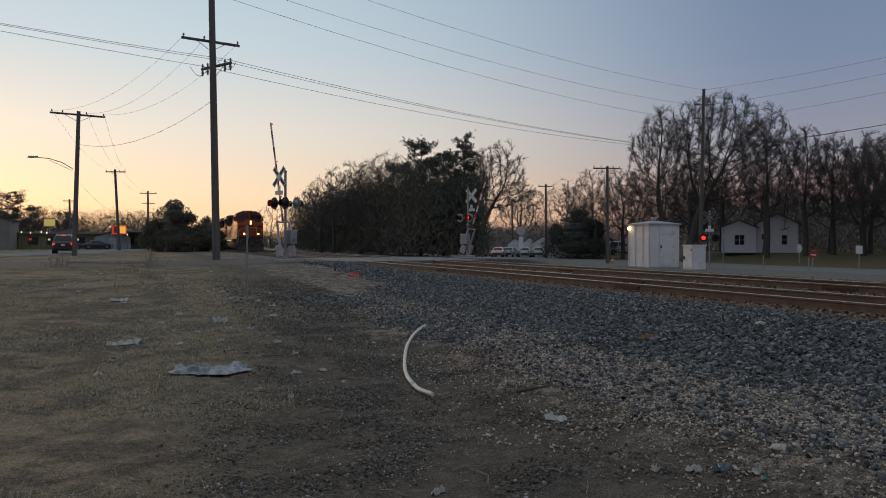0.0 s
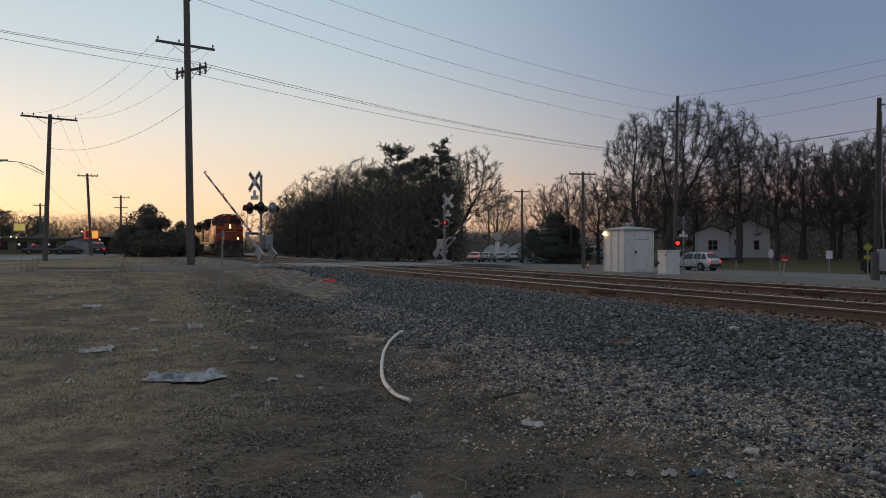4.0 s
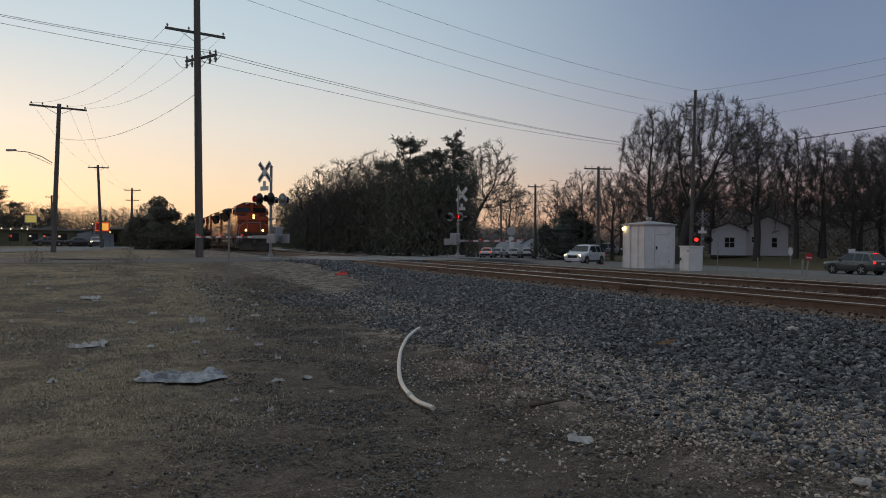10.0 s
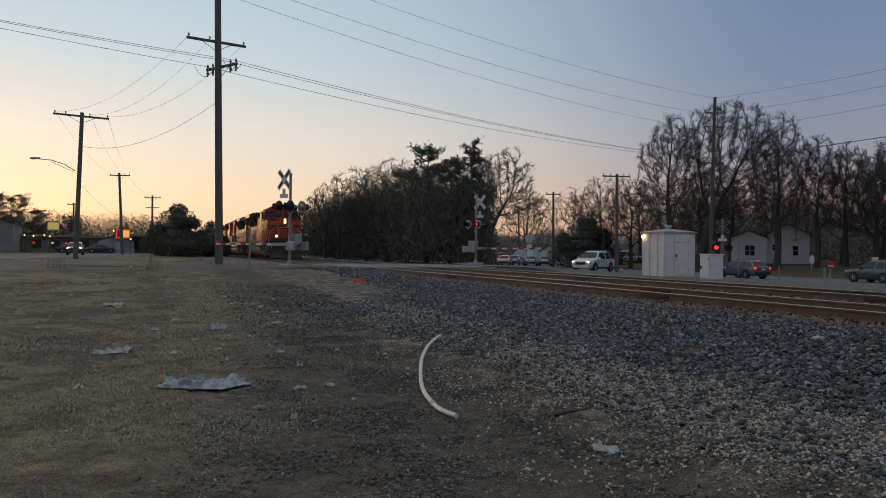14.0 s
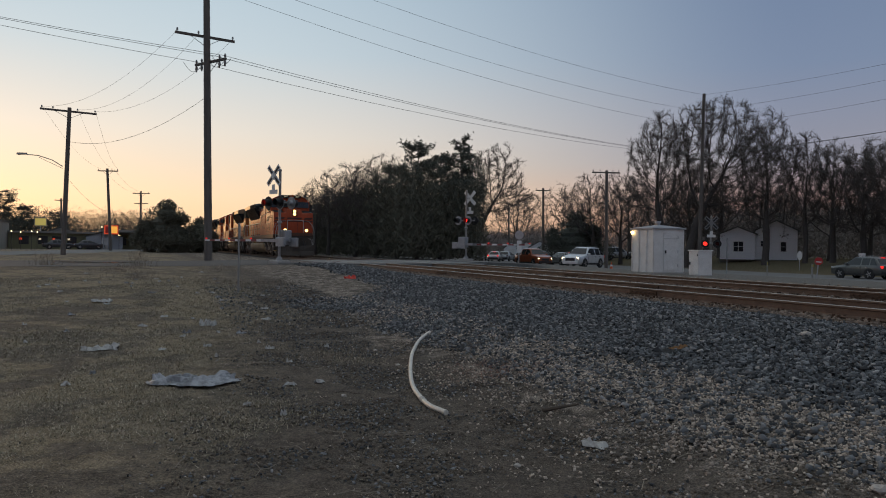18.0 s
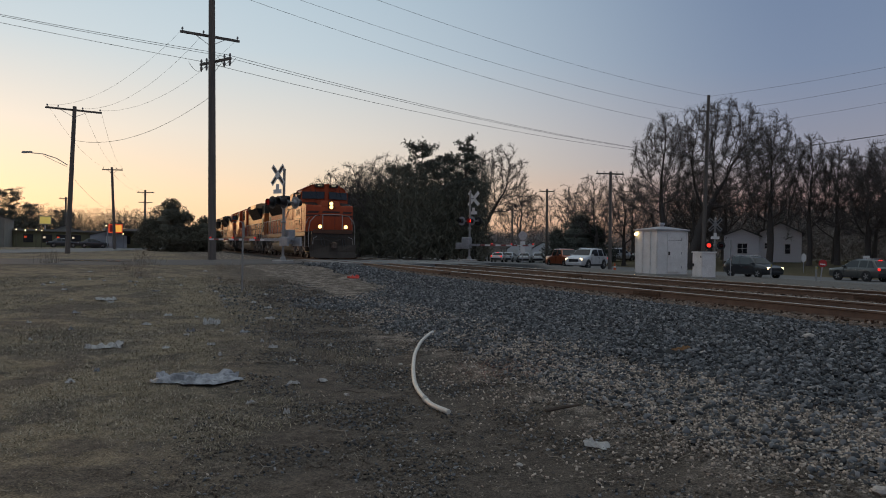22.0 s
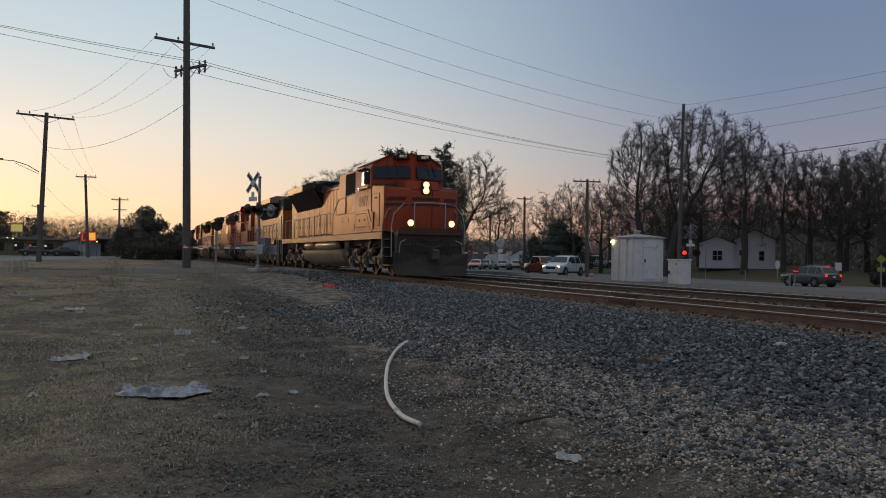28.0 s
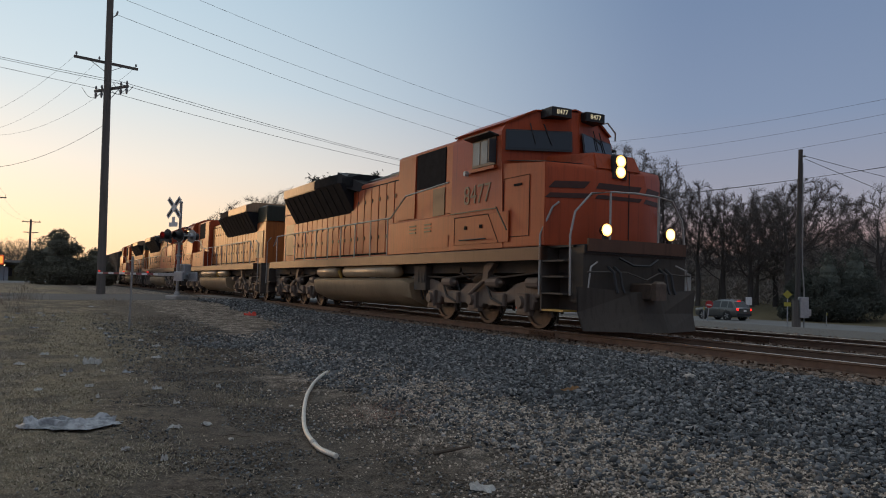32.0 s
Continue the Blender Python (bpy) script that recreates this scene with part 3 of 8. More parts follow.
pole("utility_pole", "far wooden pole with a transformer beside the highway", (-65.5, 134.2, 1), (-65.6, 134.1, 9.6), 0.2, 0.15, [(9.3, 1.2, ARM_TURN, (-1, 1))])
pole_f, f_lean, f_base = pole("transmission_pole", "tall dark pole with three crossarms among bare trees", (28.82, 84.61, 0), (29.1, 84.5, 19.1), 0.25, 0.17, [(17.4, 1.0, 0.1, (-0.9, 0.9)), (15.9, 1.0, 0.1, (-0.9, 0.9)), (11.9, 1.3, 0.1, (-1.2, 1.2))])
pole("utility_pole", "wooden pole with a crossarm and lamp arm beside the junction", (16.56, 75.55, 0), (16.5, 75.6, 9.6), 0.19, 0.14, [(9.4, 1.4, 0.1, (-1.3, -0.6, 0.7, 1.3))])
pole("utility_pole", "wooden pole with a lamp arm beyond the junction", (14.18, 103.4, 0), (14.1, 103.4, 10.0), 0.19, 0.14, [(9.7, 1.0, 0.1, (-0.9, 0.9))])
pole("utility_pole", "far leaning wooden pole beyond the junction", (11.97, 128.8, 0), (11.8, 128.8, 9.4), 0.2, 0.14, [(9.0, 0.9, 0.1, (-0.8, 0.8))])
pole_r, r_lean, r_base = pole("service_pole", "weathered wooden service pole with conduit and a meter box", (23.93, 38.51, 0), (24.05, 38.44, 9.75), 0.145, 0.11, [], DARK_POLE)
part("conduit", Build().tube([(0.34, -0.1, 0.2), (0.34, -0.1, 2.2), (0.28, -0.12, 2.9), (0.2, -0.14, 3.4), (0.22, -0.14, 6.0), (0.2, -0.14, 9.0)], 0.035, 7), SILVER_PAINT, pole_r, "grey conduit", True)
part("meter_box", Build().box(-0.12, 0.36, -0.52, -0.24, 0.75, 1.85, c=0.02), GALV, pole_r, "grey steel cabinet")
part("backboard", Build().box(-0.42, -0.02, -0.4, -0.2, 0.2, 1.7, c=0.01), WOOD_POLE, pole_r)
part("meter", Build().box(0.4, 0.62, -0.35, -0.18, 0.85, 1.2, c=0.03), GALV, pole_r)
part("insulator", Build().tube([(0.15, -0.12, 9.35), (0.34, -0.12, 9.4)], [0.03, 0.06], 8), PORCELAIN, pole_r)


def wire(a, b, sag, r=0.011, n=18):
    a, b = Vector(a), Vector(b)
    pts = []
    for i in range(n + 1):
        k = i / n
        q = a.lerp(b, k)
        q.z -= 4 * sag * k * (1 - k)
        pts.append(q)
    return single("overhead_wire", Build().tube(pts, r, 4), WIRE, "thin dark overhead wire between poles", "wire", group="overhead wires")


def big_at(h, dx):
    c = big_base + big_lean * ((h - big_base.z) / big_lean.z)
    return Vector((c.x + dx, c.y, h))


def f_at(h, dx):
    c = f_base + f_lean * ((h - f_base.z) / f_lean.z)
    return Vector((c.x + dx, c.y, h))


# conductors: from the tall pole to the pole among the trees, and on to both sides
RIGHT = Vector((46, 44, 0))
LEFT = Vector((-62, 26, 0))
for (h, dx), (h2, dx2), (hr, sag) in (((16.4, 0.4), (15.4, 0.3), (15.6, 1.0)), ((17.7, -0.4), (17.2, -0.3), (16.7, 1.0)), ((19.3, 0.1), (19.0, 0), (17.8, 1.0))):
    wire(big_at(h, dx), f_at(h2, dx2), sag)
    wire(f_at(h2, dx2), RIGHT + Vector((dx, 0, hr)), 0.7)
for x, hz in ((-1.32, 12.45), (0.82, 12.45), (1.32, 12.45)):
    on_arm = big_at(hz, 0) + Vector((x * math.cos(LOW_TURN), x * math.sin(LOW_TURN), 0))
    wire(on_arm, f_at(12.3, x * 0.6), 0.8, 0.013)
    wire(f_at(12.3, x * 0.6), RIGHT + Vector((x, 0, 12.7 + 0.25 * x)), 0.5, 0.014)
    wire(on_arm, LEFT + Vector((x, x * 2, 19.6)), 0.8, 0.012)
    # jumper loop under the dead end
    part("jumper", Build().tube([on_arm - big_base + Vector((-0.45 + 0.15 * k, 0.1 * k - 0.3, -0.12 - 0.5 * math.sin(math.pi * k / 6))) for k in range(7)], 0.014, 5), WIRE, big, smooth=True)
lx = l_base + l_lean
for dx, k in ((-1.85, -1.6), (0.6, -0.4), (1.85, 1.6)):
    a_ = lx + Vector((dx * math.cos(TOP_TURN), dx * math.sin(TOP_TURN), -0.1))
    wire(a_, big_at(13.85, 0) + Vector((k * math.cos(TOP_TURN), k * math.sin(TOP_TURN), 0)), 1.2, 0.008)
    wire(a_, (-42.9 + dx * 0.6, 100.5, 11.6), 0.9, 0.008)
wire(lx + Vector((0.1, 0, -2.6)), big_at(10.2, -0.1), 1.0, 0.012)
wire(lx + Vector((0.1, 0, -5.6)), (-42.9, 100.5, 6.0), 0.5, 0.012)
for dx in (-0.7, 0.7):
    wire((-43 + dx, 100.5, 11.5), (-53.8 + dx, 139.3, 11.2), 0.8, 0.01)
wire((16.5, 75.6, 9.5), (14.1, 103.4, 9.8), 0.7, 0.01)
wire((16.5, 75.6, 9.5), f_at(8.0, 0), 0.5, 0.01)
wire((24.2, 38.3, 9.4), (46, 36.5, 6.2), 0.5, 0.014)
wire((24.2, 38.3, 9.25), (46, 34.5, 2.0), 0.5, 0.014)


# ---- crossing signals ----
def disc(r, y, n=16, x=0.0, z=0.0):
    return [(x + r * math.cos(2 * math.pi * i / n), y, z + r * math.sin(2 * math.pi * i / n)) for i in range(n)]


DULL_ALU = worn("dull_aluminium", (0.22, 0.22, 0.22), (0.15, 0.15, 0.15), 5, 0.6, 0.2)


def crossing_signal(base, yaw, h, label, lit=(0,), back=True, up=0.0, blade=None):
    """A mast with crossbuck, paired lamps and gate box. Local -y faces the drivers it warns."""
    base = Vector(base)
    ob = thing("crossing_signal", label, "railroad signal", Matrix.Translation(base) @ Matrix.Rotation(yaw, 4, "Z"), "crossing signals")
    part("footing", Build().box(-0.38, 0.38, -0.38, 0.38, -0.35, 0.1, c=0.04), CONCRETE, ob)
    part("base_casting", Build().loft([disc_h(0.16, 0.1, 10), disc_h(0.15, 0.16, 10), disc_h(0.08, 0.3, 10)]), SILVER_PAINT, ob, smooth=True)
    part("mast", Build().tube([(0, 0, 0.3), (0, 0, h)], 0.065, 12), SILVER_PAINT, ob, smooth=True)
    part("mast_cap", Build().loft([disc_h(0.085, h, 10), disc_h(0.085, h + 0.05, 10), disc_h(0.02, h + 0.12, 10)]), SILVER_PAINT, ob, smooth=True)
    xb = Vector((0, -0.38, h - 0.42 + up * 0.5))
    for a in (45, -45):
        m = Matrix.Translation(xb + Vector((0, 0.012 if a > 0 else -0.012, 0))) @ Matrix.Rotation(radians(a), 4, "Y")
        bl = part("crossbuck_blade", Build().box(-0.61, 0.61, -0.006, 0.006, -0.115, 0.115), blade or WHITE_PAINT, ob, "blade of the crossbuck", at=m)
        for x0, x1 in ((-0.55, -0.16), (0.16, 0.55)):
            part("lettering", Build().box(x0, x1, -0.011, -0.007, -0.055, 0.055), BLACK_PAINT, bl)
    part("bracket", Build().tube([(0, 0, h - 0.42), (0, -0.38, h - 0.42)], 0.03, 6), SILVER_PAINT, ob)
    part("track_count_plate", Build().box(-0.11, 0.11, -0.39, -0.38, h - 1.28 + up, h - 1.03 + up).box(-0.3, 0.3, -0.39, -0.38, h - 1.48 + up, h - 1.28 + up), WHITE_PAINT, ob, "white inverted-T number plate")
    zl = h - 1.95 + up * 1.2
    part("lamp_crossarm", Build().tube([(-0.72, 0, zl), (0.72, 0, zl)], 0.035, 8).box(-0.12, 0.12, -0.1, 0.1, zl - 0.1, zl + 0.1, c=0.02), SILVER_PAINT, ob)
    for side in (-1, 1) if back else (-1,):
        for k, x in enumerate((-0.42, 0.42)):
            y = 0.34 * side
            # discs facing away are grey: reflected sky painted onto black backings
            lamp = part("lamp_unit", Build().loft([disc(0.3, y, 20, x, zl), disc(0.3, y + 0.012 * side, 20, x, zl)]), BLACK_PAINT if side < 0 else GALV, ob, "round lamp backing")
            part("housing", Build().loft([disc(0.12, y - 0.14 * side, 14, x, zl), disc(0.16, y, 14, x, zl)]), BLACK_PAINT if side < 0 else GALV, lamp, smooth=True)
            hood = Build()
            rings = []
            for d, cut in ((0.012, 200), (0.30, 150)):
                rings.append([(x + 0.165 * math.sin(radians(-cut / 1 + 2 * cut * i / 14)), y + d * side, zl + 0.165 * math.cos(radians(-cut + 2 * cut * i / 14))) for i in range(15)])
            hood.loft(rings, closed=False, caps=False)
            part("hood", hood, BLACK_PAINT, lamp, smooth=True)
            part("lens", Build().loft([disc(0.15, y + 0.014 * side, 18, x, zl), disc(0.1, y + 0.05 * side, 18, x, zl)]), RED_GLOW if (k + (side > 0)) % 2 in lit else DARK_LENS, lamp, "red lens", True)
    part("lamp_bracket", Build().tube([(0, -0.3, zl), (0, 0.3, zl)], 0.03, 6).tube([(-0.42, -0.3, zl), (0.42, -0.3, zl)], 0.025, 6).tube([(-0.42, 0.3, zl), (0.42, 0.3, zl)], 0.025, 6), SILVER_PAINT, ob)
    part("bell", Build().loft([disc_h(0.04, h - 2.5, 10), disc_h(0.14, h - 2.46, 10), disc_h(0.1, h - 2.38, 10)]), SILVER_PAINT, ob)
    return ob


def disc_h(r, z, n=12, x=0.0, y=0.0):
    return [(x + r * math.cos(2 * math.pi * i / n), y + r * math.sin(2 * math.pi * i / n), z) for i in range(n)]


def gate_box(ob, z, side=1):
    body = part("gate_mechanism", Build().box(-0.3, 0.3, 0.1, 0.5, z - 0.2, z + 0.5, c=0.03), GALV, ob, "grey gate machine box")
    part("door", Build().box(-0.24, 0.24, 0.5, 0.515, z - 0.14, z + 0.44), GALV, body)
    part("shaft_hub", Build().tube([(-0.42, 0.3, z), (0.42, 0.3, z)], 0.07, 10), GALV, body)
    part("mount", Build().box(-0.1, 0.1, -0.1, 0.12, z - 0.2, z + 0.05), SILVER_PAINT, body)
    return body


FADED_RED = worn("faded_red_sheeting", (0.30, 0.085, 0.075), (0.20, 0.06, 0.055), 8, 0.6)


def gate_arm(name, label, length, bands):
    """Arm along local +x from its pivot; the counterweight hangs behind it."""
    ob = thing(name, label, "crossing gate", group="gate arms")
    part("support_arm", Build().box(-0.25, 0.9, 0.36, 0.40, -0.07, 0.07).box(-0.25, 0.9, -0.40, -0.36, -0.07, 0.07).box(0.86, 0.9, -0.4, 0.4, -0.07, 0.07), GALV, ob)
    part("counterweight", Build().box(-0.85, -0.25, 0.34, 0.46, -0.28, 0.14, c=0.03).box(-0.85, -0.25, -0.46, -0.34, -0.28, 0.14, c=0.03), GALV, ob, "dull grey counterweight")
    n = bands
    for i in range(n):
        a, b_ = 0.85 + (length - 0.85) * i / n, 0.85 + (length - 0.85) * (i + 1) / n
        w = 0.058 - 0.02 * i / n
        part("arm_band", Build().box(a, b_ - 0.001, -0.02, 0.02, -w, w), WHITE_PAINT if i % 2 else FADED_RED, ob)
    for x, m in ((length * 0.36, ARM_GLOW), (length * 0.66, ARM_GLOW), (length - 0.1, ARM_GLOW)):
        part("arm_light", Build().loft([disc(0.036, -0.04, 10, x, 0.09), disc(0.036, 0.04, 10, x, 0.09)]), m, ob, "small red gate light")
    return ob


MAST_N = Vector((-7.58, 36.81, 0.97))
MAST_F = Vector((1.85, 51.87, 0.97))
# the street's own direction away from the camera, as a turn of +x
ST = math.atan2(-(NY + SKEW * UY), -(NX + SKEW * UX))
FACE = math.atan2(0.76, 0.64)                    # the way that drivers on the near side look
near_signal = crossing_signal(MAST_N, FACE - math.pi / 2, 4.35, "silver crossing mast with white crossbuck and red lamps", (0,), up=0.36)
far_signal = crossing_signal(MAST_F, FACE + math.pi / 2, 4.6, "silver crossing mast with crossbuck beyond the tracks", (1,))
third_signal = crossing_signal((20.19, 56.91, ground_z(20.19, 56.91)), radians(-19.5), 4.4, "crossing mast with lit red lamps beside the parallel road", (0,), blade=DULL_ALU)
gate_box(near_signal, 1.05)
gate_box(far_signal, 1.05)
near_arm = gate_arm("gate_arm", "red and white striped gate arm with red lights", 5.95, 12)
far_arm = gate_arm("gate_arm", "red and white striped gate arm on the far side", 5.1, 10)


# ---- signal bungalow and cabinet ----
ROOF_GREY = worn("grey_roof_steel", (0.36, 0.36, 0.37), (0.24, 0.24, 0.25), 3, 0.5)


def bungalow():
    c = tr(-15.35, -13.6)
    z = ground_z(c.x, c.y)
    ob = thing("signal_bungalow", "white steel signal bungalow with ribbed wall and low hipped roof", "equipment shed", Matrix.Translation((c.x, c.y, z)) @ Matrix.Rotation(TH, 4, "Z"))
    # local x along the track towards the camera, local y away from the track
    a = 0.9
    part("plinth", Build().box(-a - 0.05, a + 0.05, -a - 0.05, a + 0.05, -0.3, 0.06), CONCRETE, ob)
    part("body", Build().box(-a, a, -a, a, 0.06, 2.2, c=0.015), WHITE_PAINT, ob)
    for x in (-0.88, -0.36, -0.30, 0.28, 0.34, 0.86):
        part("wall_rib", Build().box(x - 0.025, x + 0.025, -a - 0.035, -a - 0.002, 0.08, 2.18), WHITE_PAINT, ob)
    for y in (-0.87, 0.86):
        part("corner_trim", Build().box(a + 0.002, a + 0.03, y - 0.03, y + 0.03, 0.08, 2.18), WHITE_PAINT, ob)
    door = part("door", Build().box(a + 0.003, a + 0.04, -0.32, 0.50, 0.16, 2.02), WHITE_PAINT, ob, "white steel door")
    part("handle", Build().box(a + 0.04, a + 0.09, -0.27, -0.21, 1.0, 1.16), BLACK_PAINT, door)
    for z_ in (0.4, 1.1, 1.8):
        part("hinge", Build().tube([(a + 0.05, 0.51, z_ - 0.06), (a + 0.05, 0.51, z_ + 0.06)], 0.02, 6), GALV, door)
    part("door_seam", Build().box(a + 0.041, a + 0.044, -0.32, 0.50, 1.72, 1.735), BLACK_PAINT, door)
    r = a + 0.08
    roof = Build().loft([[(-r, -r, 2.2), (r, -r, 2.2), (r, r, 2.2), (-r, r, 2.2)], [(-r, -r, 2.27), (r, -r, 2.27), (r, r, 2.27), (-r, r, 2.27)], [(-0.12, -0.12, 2.43), (0.12, -0.12, 2.43), (0.12, 0.12, 2.43), (-0.12, 0.12, 2.43)]])
    part("roof", roof, ROOF_GREY, ob, "grey steel hipped roof")
    part("vent", Build().tube([(0, 0, 2.4), (0, 0, 2.52), (0, 0, 2.53), (0, 0, 2.62)], [0.11, 0.11, 0.16, 0.14], 12), GALV, ob, "round roof vent", True)
    part("lamp", Build().box(-a + 0.02, -a + 0.2, -a - 0.12, -a - 0.04, 1.98, 2.1, c=0.02), LAMP_WARM, ob, "small lit wall lamp")


LAMP_WARM = glow("warm_lamp", (1.0, 0.68, 0.25), 8.0)
bungalow()


def cabinet():
    c = tr(-11.75, -13.35)
    z = ground_z(c.x, c.y)
    ob = thing("signal_cabinet", "small white steel relay cabinet with a hinged door", "equipment cabinet", Matrix.Translation((c.x, c.y, z)) @ Matrix.Rotation(TH, 4, "Z"))
    part("plinth", Build().box(-0.42, 0.34, -0.42, 0.38, -0.3, 0.03), CONCRETE, ob)
    part("body", Build().box(-0.37, 0.32, -0.4, 0.35, 0.03, 1.14, c=0.012), WHITE_PAINT, ob)
    part("lid", Build().box(-0.41, 0.36, -0.45, 0.39, 1.14, 1.19, c=0.012), WHITE_PAINT, ob)
    door = part("door", Build().box(-0.33, 0.29, -0.43, -0.402, 0.08, 1.1), WHITE_PAINT, ob)
    part("handle", Build().box(-0.28, -0.22, -0.47, -0.43, 0.5, 0.64), BLACK_PAINT, door)
    part("latch", Build().box(0.23, 0.27, -0.45, -0.43, 0.9, 1.0), BLACK_PAINT, door)
    part("vent_cap", Build().tube([(0.1, 0.1, 1.19), (0.1, 0.1, 1.27)], 0.08, 10), BLACK_PAINT, ob)


cabinet()


# ---- trees ----
def np_mesh(name, v, f, mat, smooth_=False):
    """A mesh from arrays of points and of faces that all have the same number of corners."""
    v, f = np.asarray(v, np.float32), np.asarray(f, np.int32)
    k = f.shape[1]
    me = bpy.data.meshes.new(name)
    me.vertices.add(len(v))
    me.vertices.foreach_set("co", v.reshape(-1))
    me.loops.add(len(f) * k)
    me.loops.foreach_set("vertex_index", f.reshape(-1))
    me.polygons.add(len(f))
    me.polygons.foreach_set("loop_start", np.arange(0, len(f) * k, k, dtype=np.int32))
    me.materials.append(mat)
    me.update(calc_edges=True)
    if smooth_:
        me.polygons.foreach_set("use_smooth", np.ones(len(f), bool))
    return me


def unit_rows(a):
    return a / np.maximum(np.linalg.norm(a, axis=-1, keepdims=True), 1e-9)


def grow(rg, aims, stem, step, kill, reach):
    """Limbs that grow from the stem towards open places in the crown until each place is reached."""
    pos, parent = [np.array(q, float) for q in stem], [max(0, i - 1) for i in range(len(stem))]
    kids = [0] * len(stem)
    P = np.array(pos)
    d = np.linalg.norm(aims[:, None] - P[None], axis=2)
    near, dist = d.argmin(1), d.min(1)
    for _ in range(150):
        act = dist < reach
        if not act.any():
            break
        P = np.array(pos)
        pull = np.zeros_like(P)
        np.add.at(pull, near[act], unit_rows(aims[act] - P[near[act]]))
        fresh, n0 = [], len(pos)
        for i in np.unique(near[act]):
            if kids[i] > 2:
                continue
            way = pull[i] / (np.linalg.norm(pull[i]) + 1e-9) + rg.normal(0, 0.13, 3)
            if i:
                way = way + 0.75 * (P[i] - P[parent[i]]) / step
            way[2] += 0.06
            fresh.append(P[i] + way / np.linalg.norm(way) * step)
            parent.append(i)
            kids[i] += 1
            kids.append(0)
        if not fresh:
            break
        pos += fresh
        d = np.linalg.norm(aims[:, None] - np.array(fresh)[None], axis=2)
        k, m = d.argmin(1), d.min(1)
        better = m < dist
        near[better], dist[better] = n0 + k[better], m[better]
        alive = dist > kill
        aims, near, dist = aims[alive], near[alive], dist[alive]
        if not len(aims):
            break
    return np.array(pos), np.array(parent)


def bare_tree(name, label, x, y, h, seed, crown, trunk=0.26, fork=0.2, aims=900, fine=4, step=0.5):
    """A leafless tree. crown: lobes (across, deep, height, half width, half depth, half height) that its limbs fill."""
    rg = np.random.RandomState(seed)
    ob = thing(name, label, "tree", Matrix.Translation((x, y, ground_z(x, y) - 0.1)), "bare trees")
    size = np.array([c[3] * c[4] * c[5] for c in crown]) ** (2 / 3)
    pick = rg.choice(len(crown), aims, p=size / size.sum())
    c = np.array(crown, float)[pick]
    ball = unit_rows(rg.normal(0, 1, (aims, 3))) * rg.uniform(0.08, 1, (aims, 1)) ** 0.45
    ball *= 1 + 0.12 * np.sin(ball[:, :1] * 5 + seed) * np.cos(ball[:, 2:] * 6 + seed)
    pts = c[:, :3] + ball * c[:, 3:] * 1.06
    pts = pts[pts[:, 2] > h * fork * 1.1]
    mid = np.array(crown, float)[:, :3].mean(0)
    lean = mid[:2] / mid[2] * 0.55
    n = max(3, int(h * fork / step))
    stem = [(lean[0] * z + 0.05 * math.sin(z * 1.3 + seed), lean[1] * z, z) for z in np.linspace(0, h * fork, n)]
    P, par = grow(rg, pts, stem, step, step * 1.5, h * 0.5)
    N = len(P)
    raw = np.full(N, 0.0)
    leafy = np.ones(N, bool)
    leafy[par[1:]] = False
    E = 2.3
    raw[leafy] = 0.012 ** E
    for i in range(N - 1, 0, -1):
        raw[par[i]] += raw[i]
    r = np.maximum(raw, 0.012 ** E) ** (1 / E)
    r = r / r[0]
    r = 0.55 * trunk * r ** 1.15 + 0.45 * trunk * r ** 2.4 + 0.004
    r[:n] *= 1 + 0.35 * np.exp(-np.arange(n) * 1.2)
    a, b_ = P[par[1:]], P[1:]
    d = unit_rows(b_ - a)
    side = unit_rows(np.cross(d, np.where(np.abs(d[:, 2:]) < 0.9, np.array([[0, 0, 1.0]]), np.array([[1.0, 0, 0]]))))
    up = np.cross(d, side)
    ra, rb = np.minimum(r[par[1:]], r[1:] * 1.3), r[1:]

    def limbs(keep, seg):
        ang = 2 * np.pi * np.arange(seg) / seg
        ring = side[keep][:, None] * np.cos(ang)[None, :, None] + up[keep][:, None] * np.sin(ang)[None, :, None]
        v = np.concatenate([a[keep][:, None] + ring * ra[keep][:, None, None], b_[keep][:, None] + ring * rb[keep][:, None, None]], 1)
        m = len(v)
        f = np.array([(k, (k + 1) % seg, seg + (k + 1) % seg, seg + k) for k in range(seg)])[None] + (np.arange(m) * 2 * seg)[:, None, None]
        return v.reshape(-1, 3), f.reshape(-1, 4)

    thick = rb > 0.075
    v, f = limbs(thick, 7)
    part("trunk", np_mesh("trunk", v, f, BARK, True), None, ob)
    thin, f = limbs(~thick, 3)
    tri = np.concatenate([f[:, :3], f[:, [0, 2, 3]]])
    # sprays of fine twigs on the outer branches
    out = np.repeat(np.nonzero(r[1:] < 0.045)[0], fine)
    q = a[out] + (b_[out] - a[out]) * rg.uniform(0, 1, (len(out), 1))
    w = unit_rows(d[out] + rg.normal(0, 0.6, (len(out), 3)) + np.array([[0, 0, 0.2]]))
    L = rg.uniform(0.3, 1.0, (len(out), 1)) * (h / 17) ** 0.5
    q2 = np.repeat(q + w * L * 0.5, 2, 0)
    w2 = unit_rows(np.repeat(w, 2, 0) + rg.normal(0, 0.6, (len(q2), 3)))
    q, w, L, half = np.concatenate([q, q2]), np.concatenate([w, w2]), np.concatenate([L, np.repeat(L, 2, 0) * 0.6]), np.concatenate([np.full((len(q), 1), 0.014), np.full((len(q2), 1), 0.012)])
    s_ = unit_rows(np.cross(w, rg.normal(0, 1, w.shape))) * half
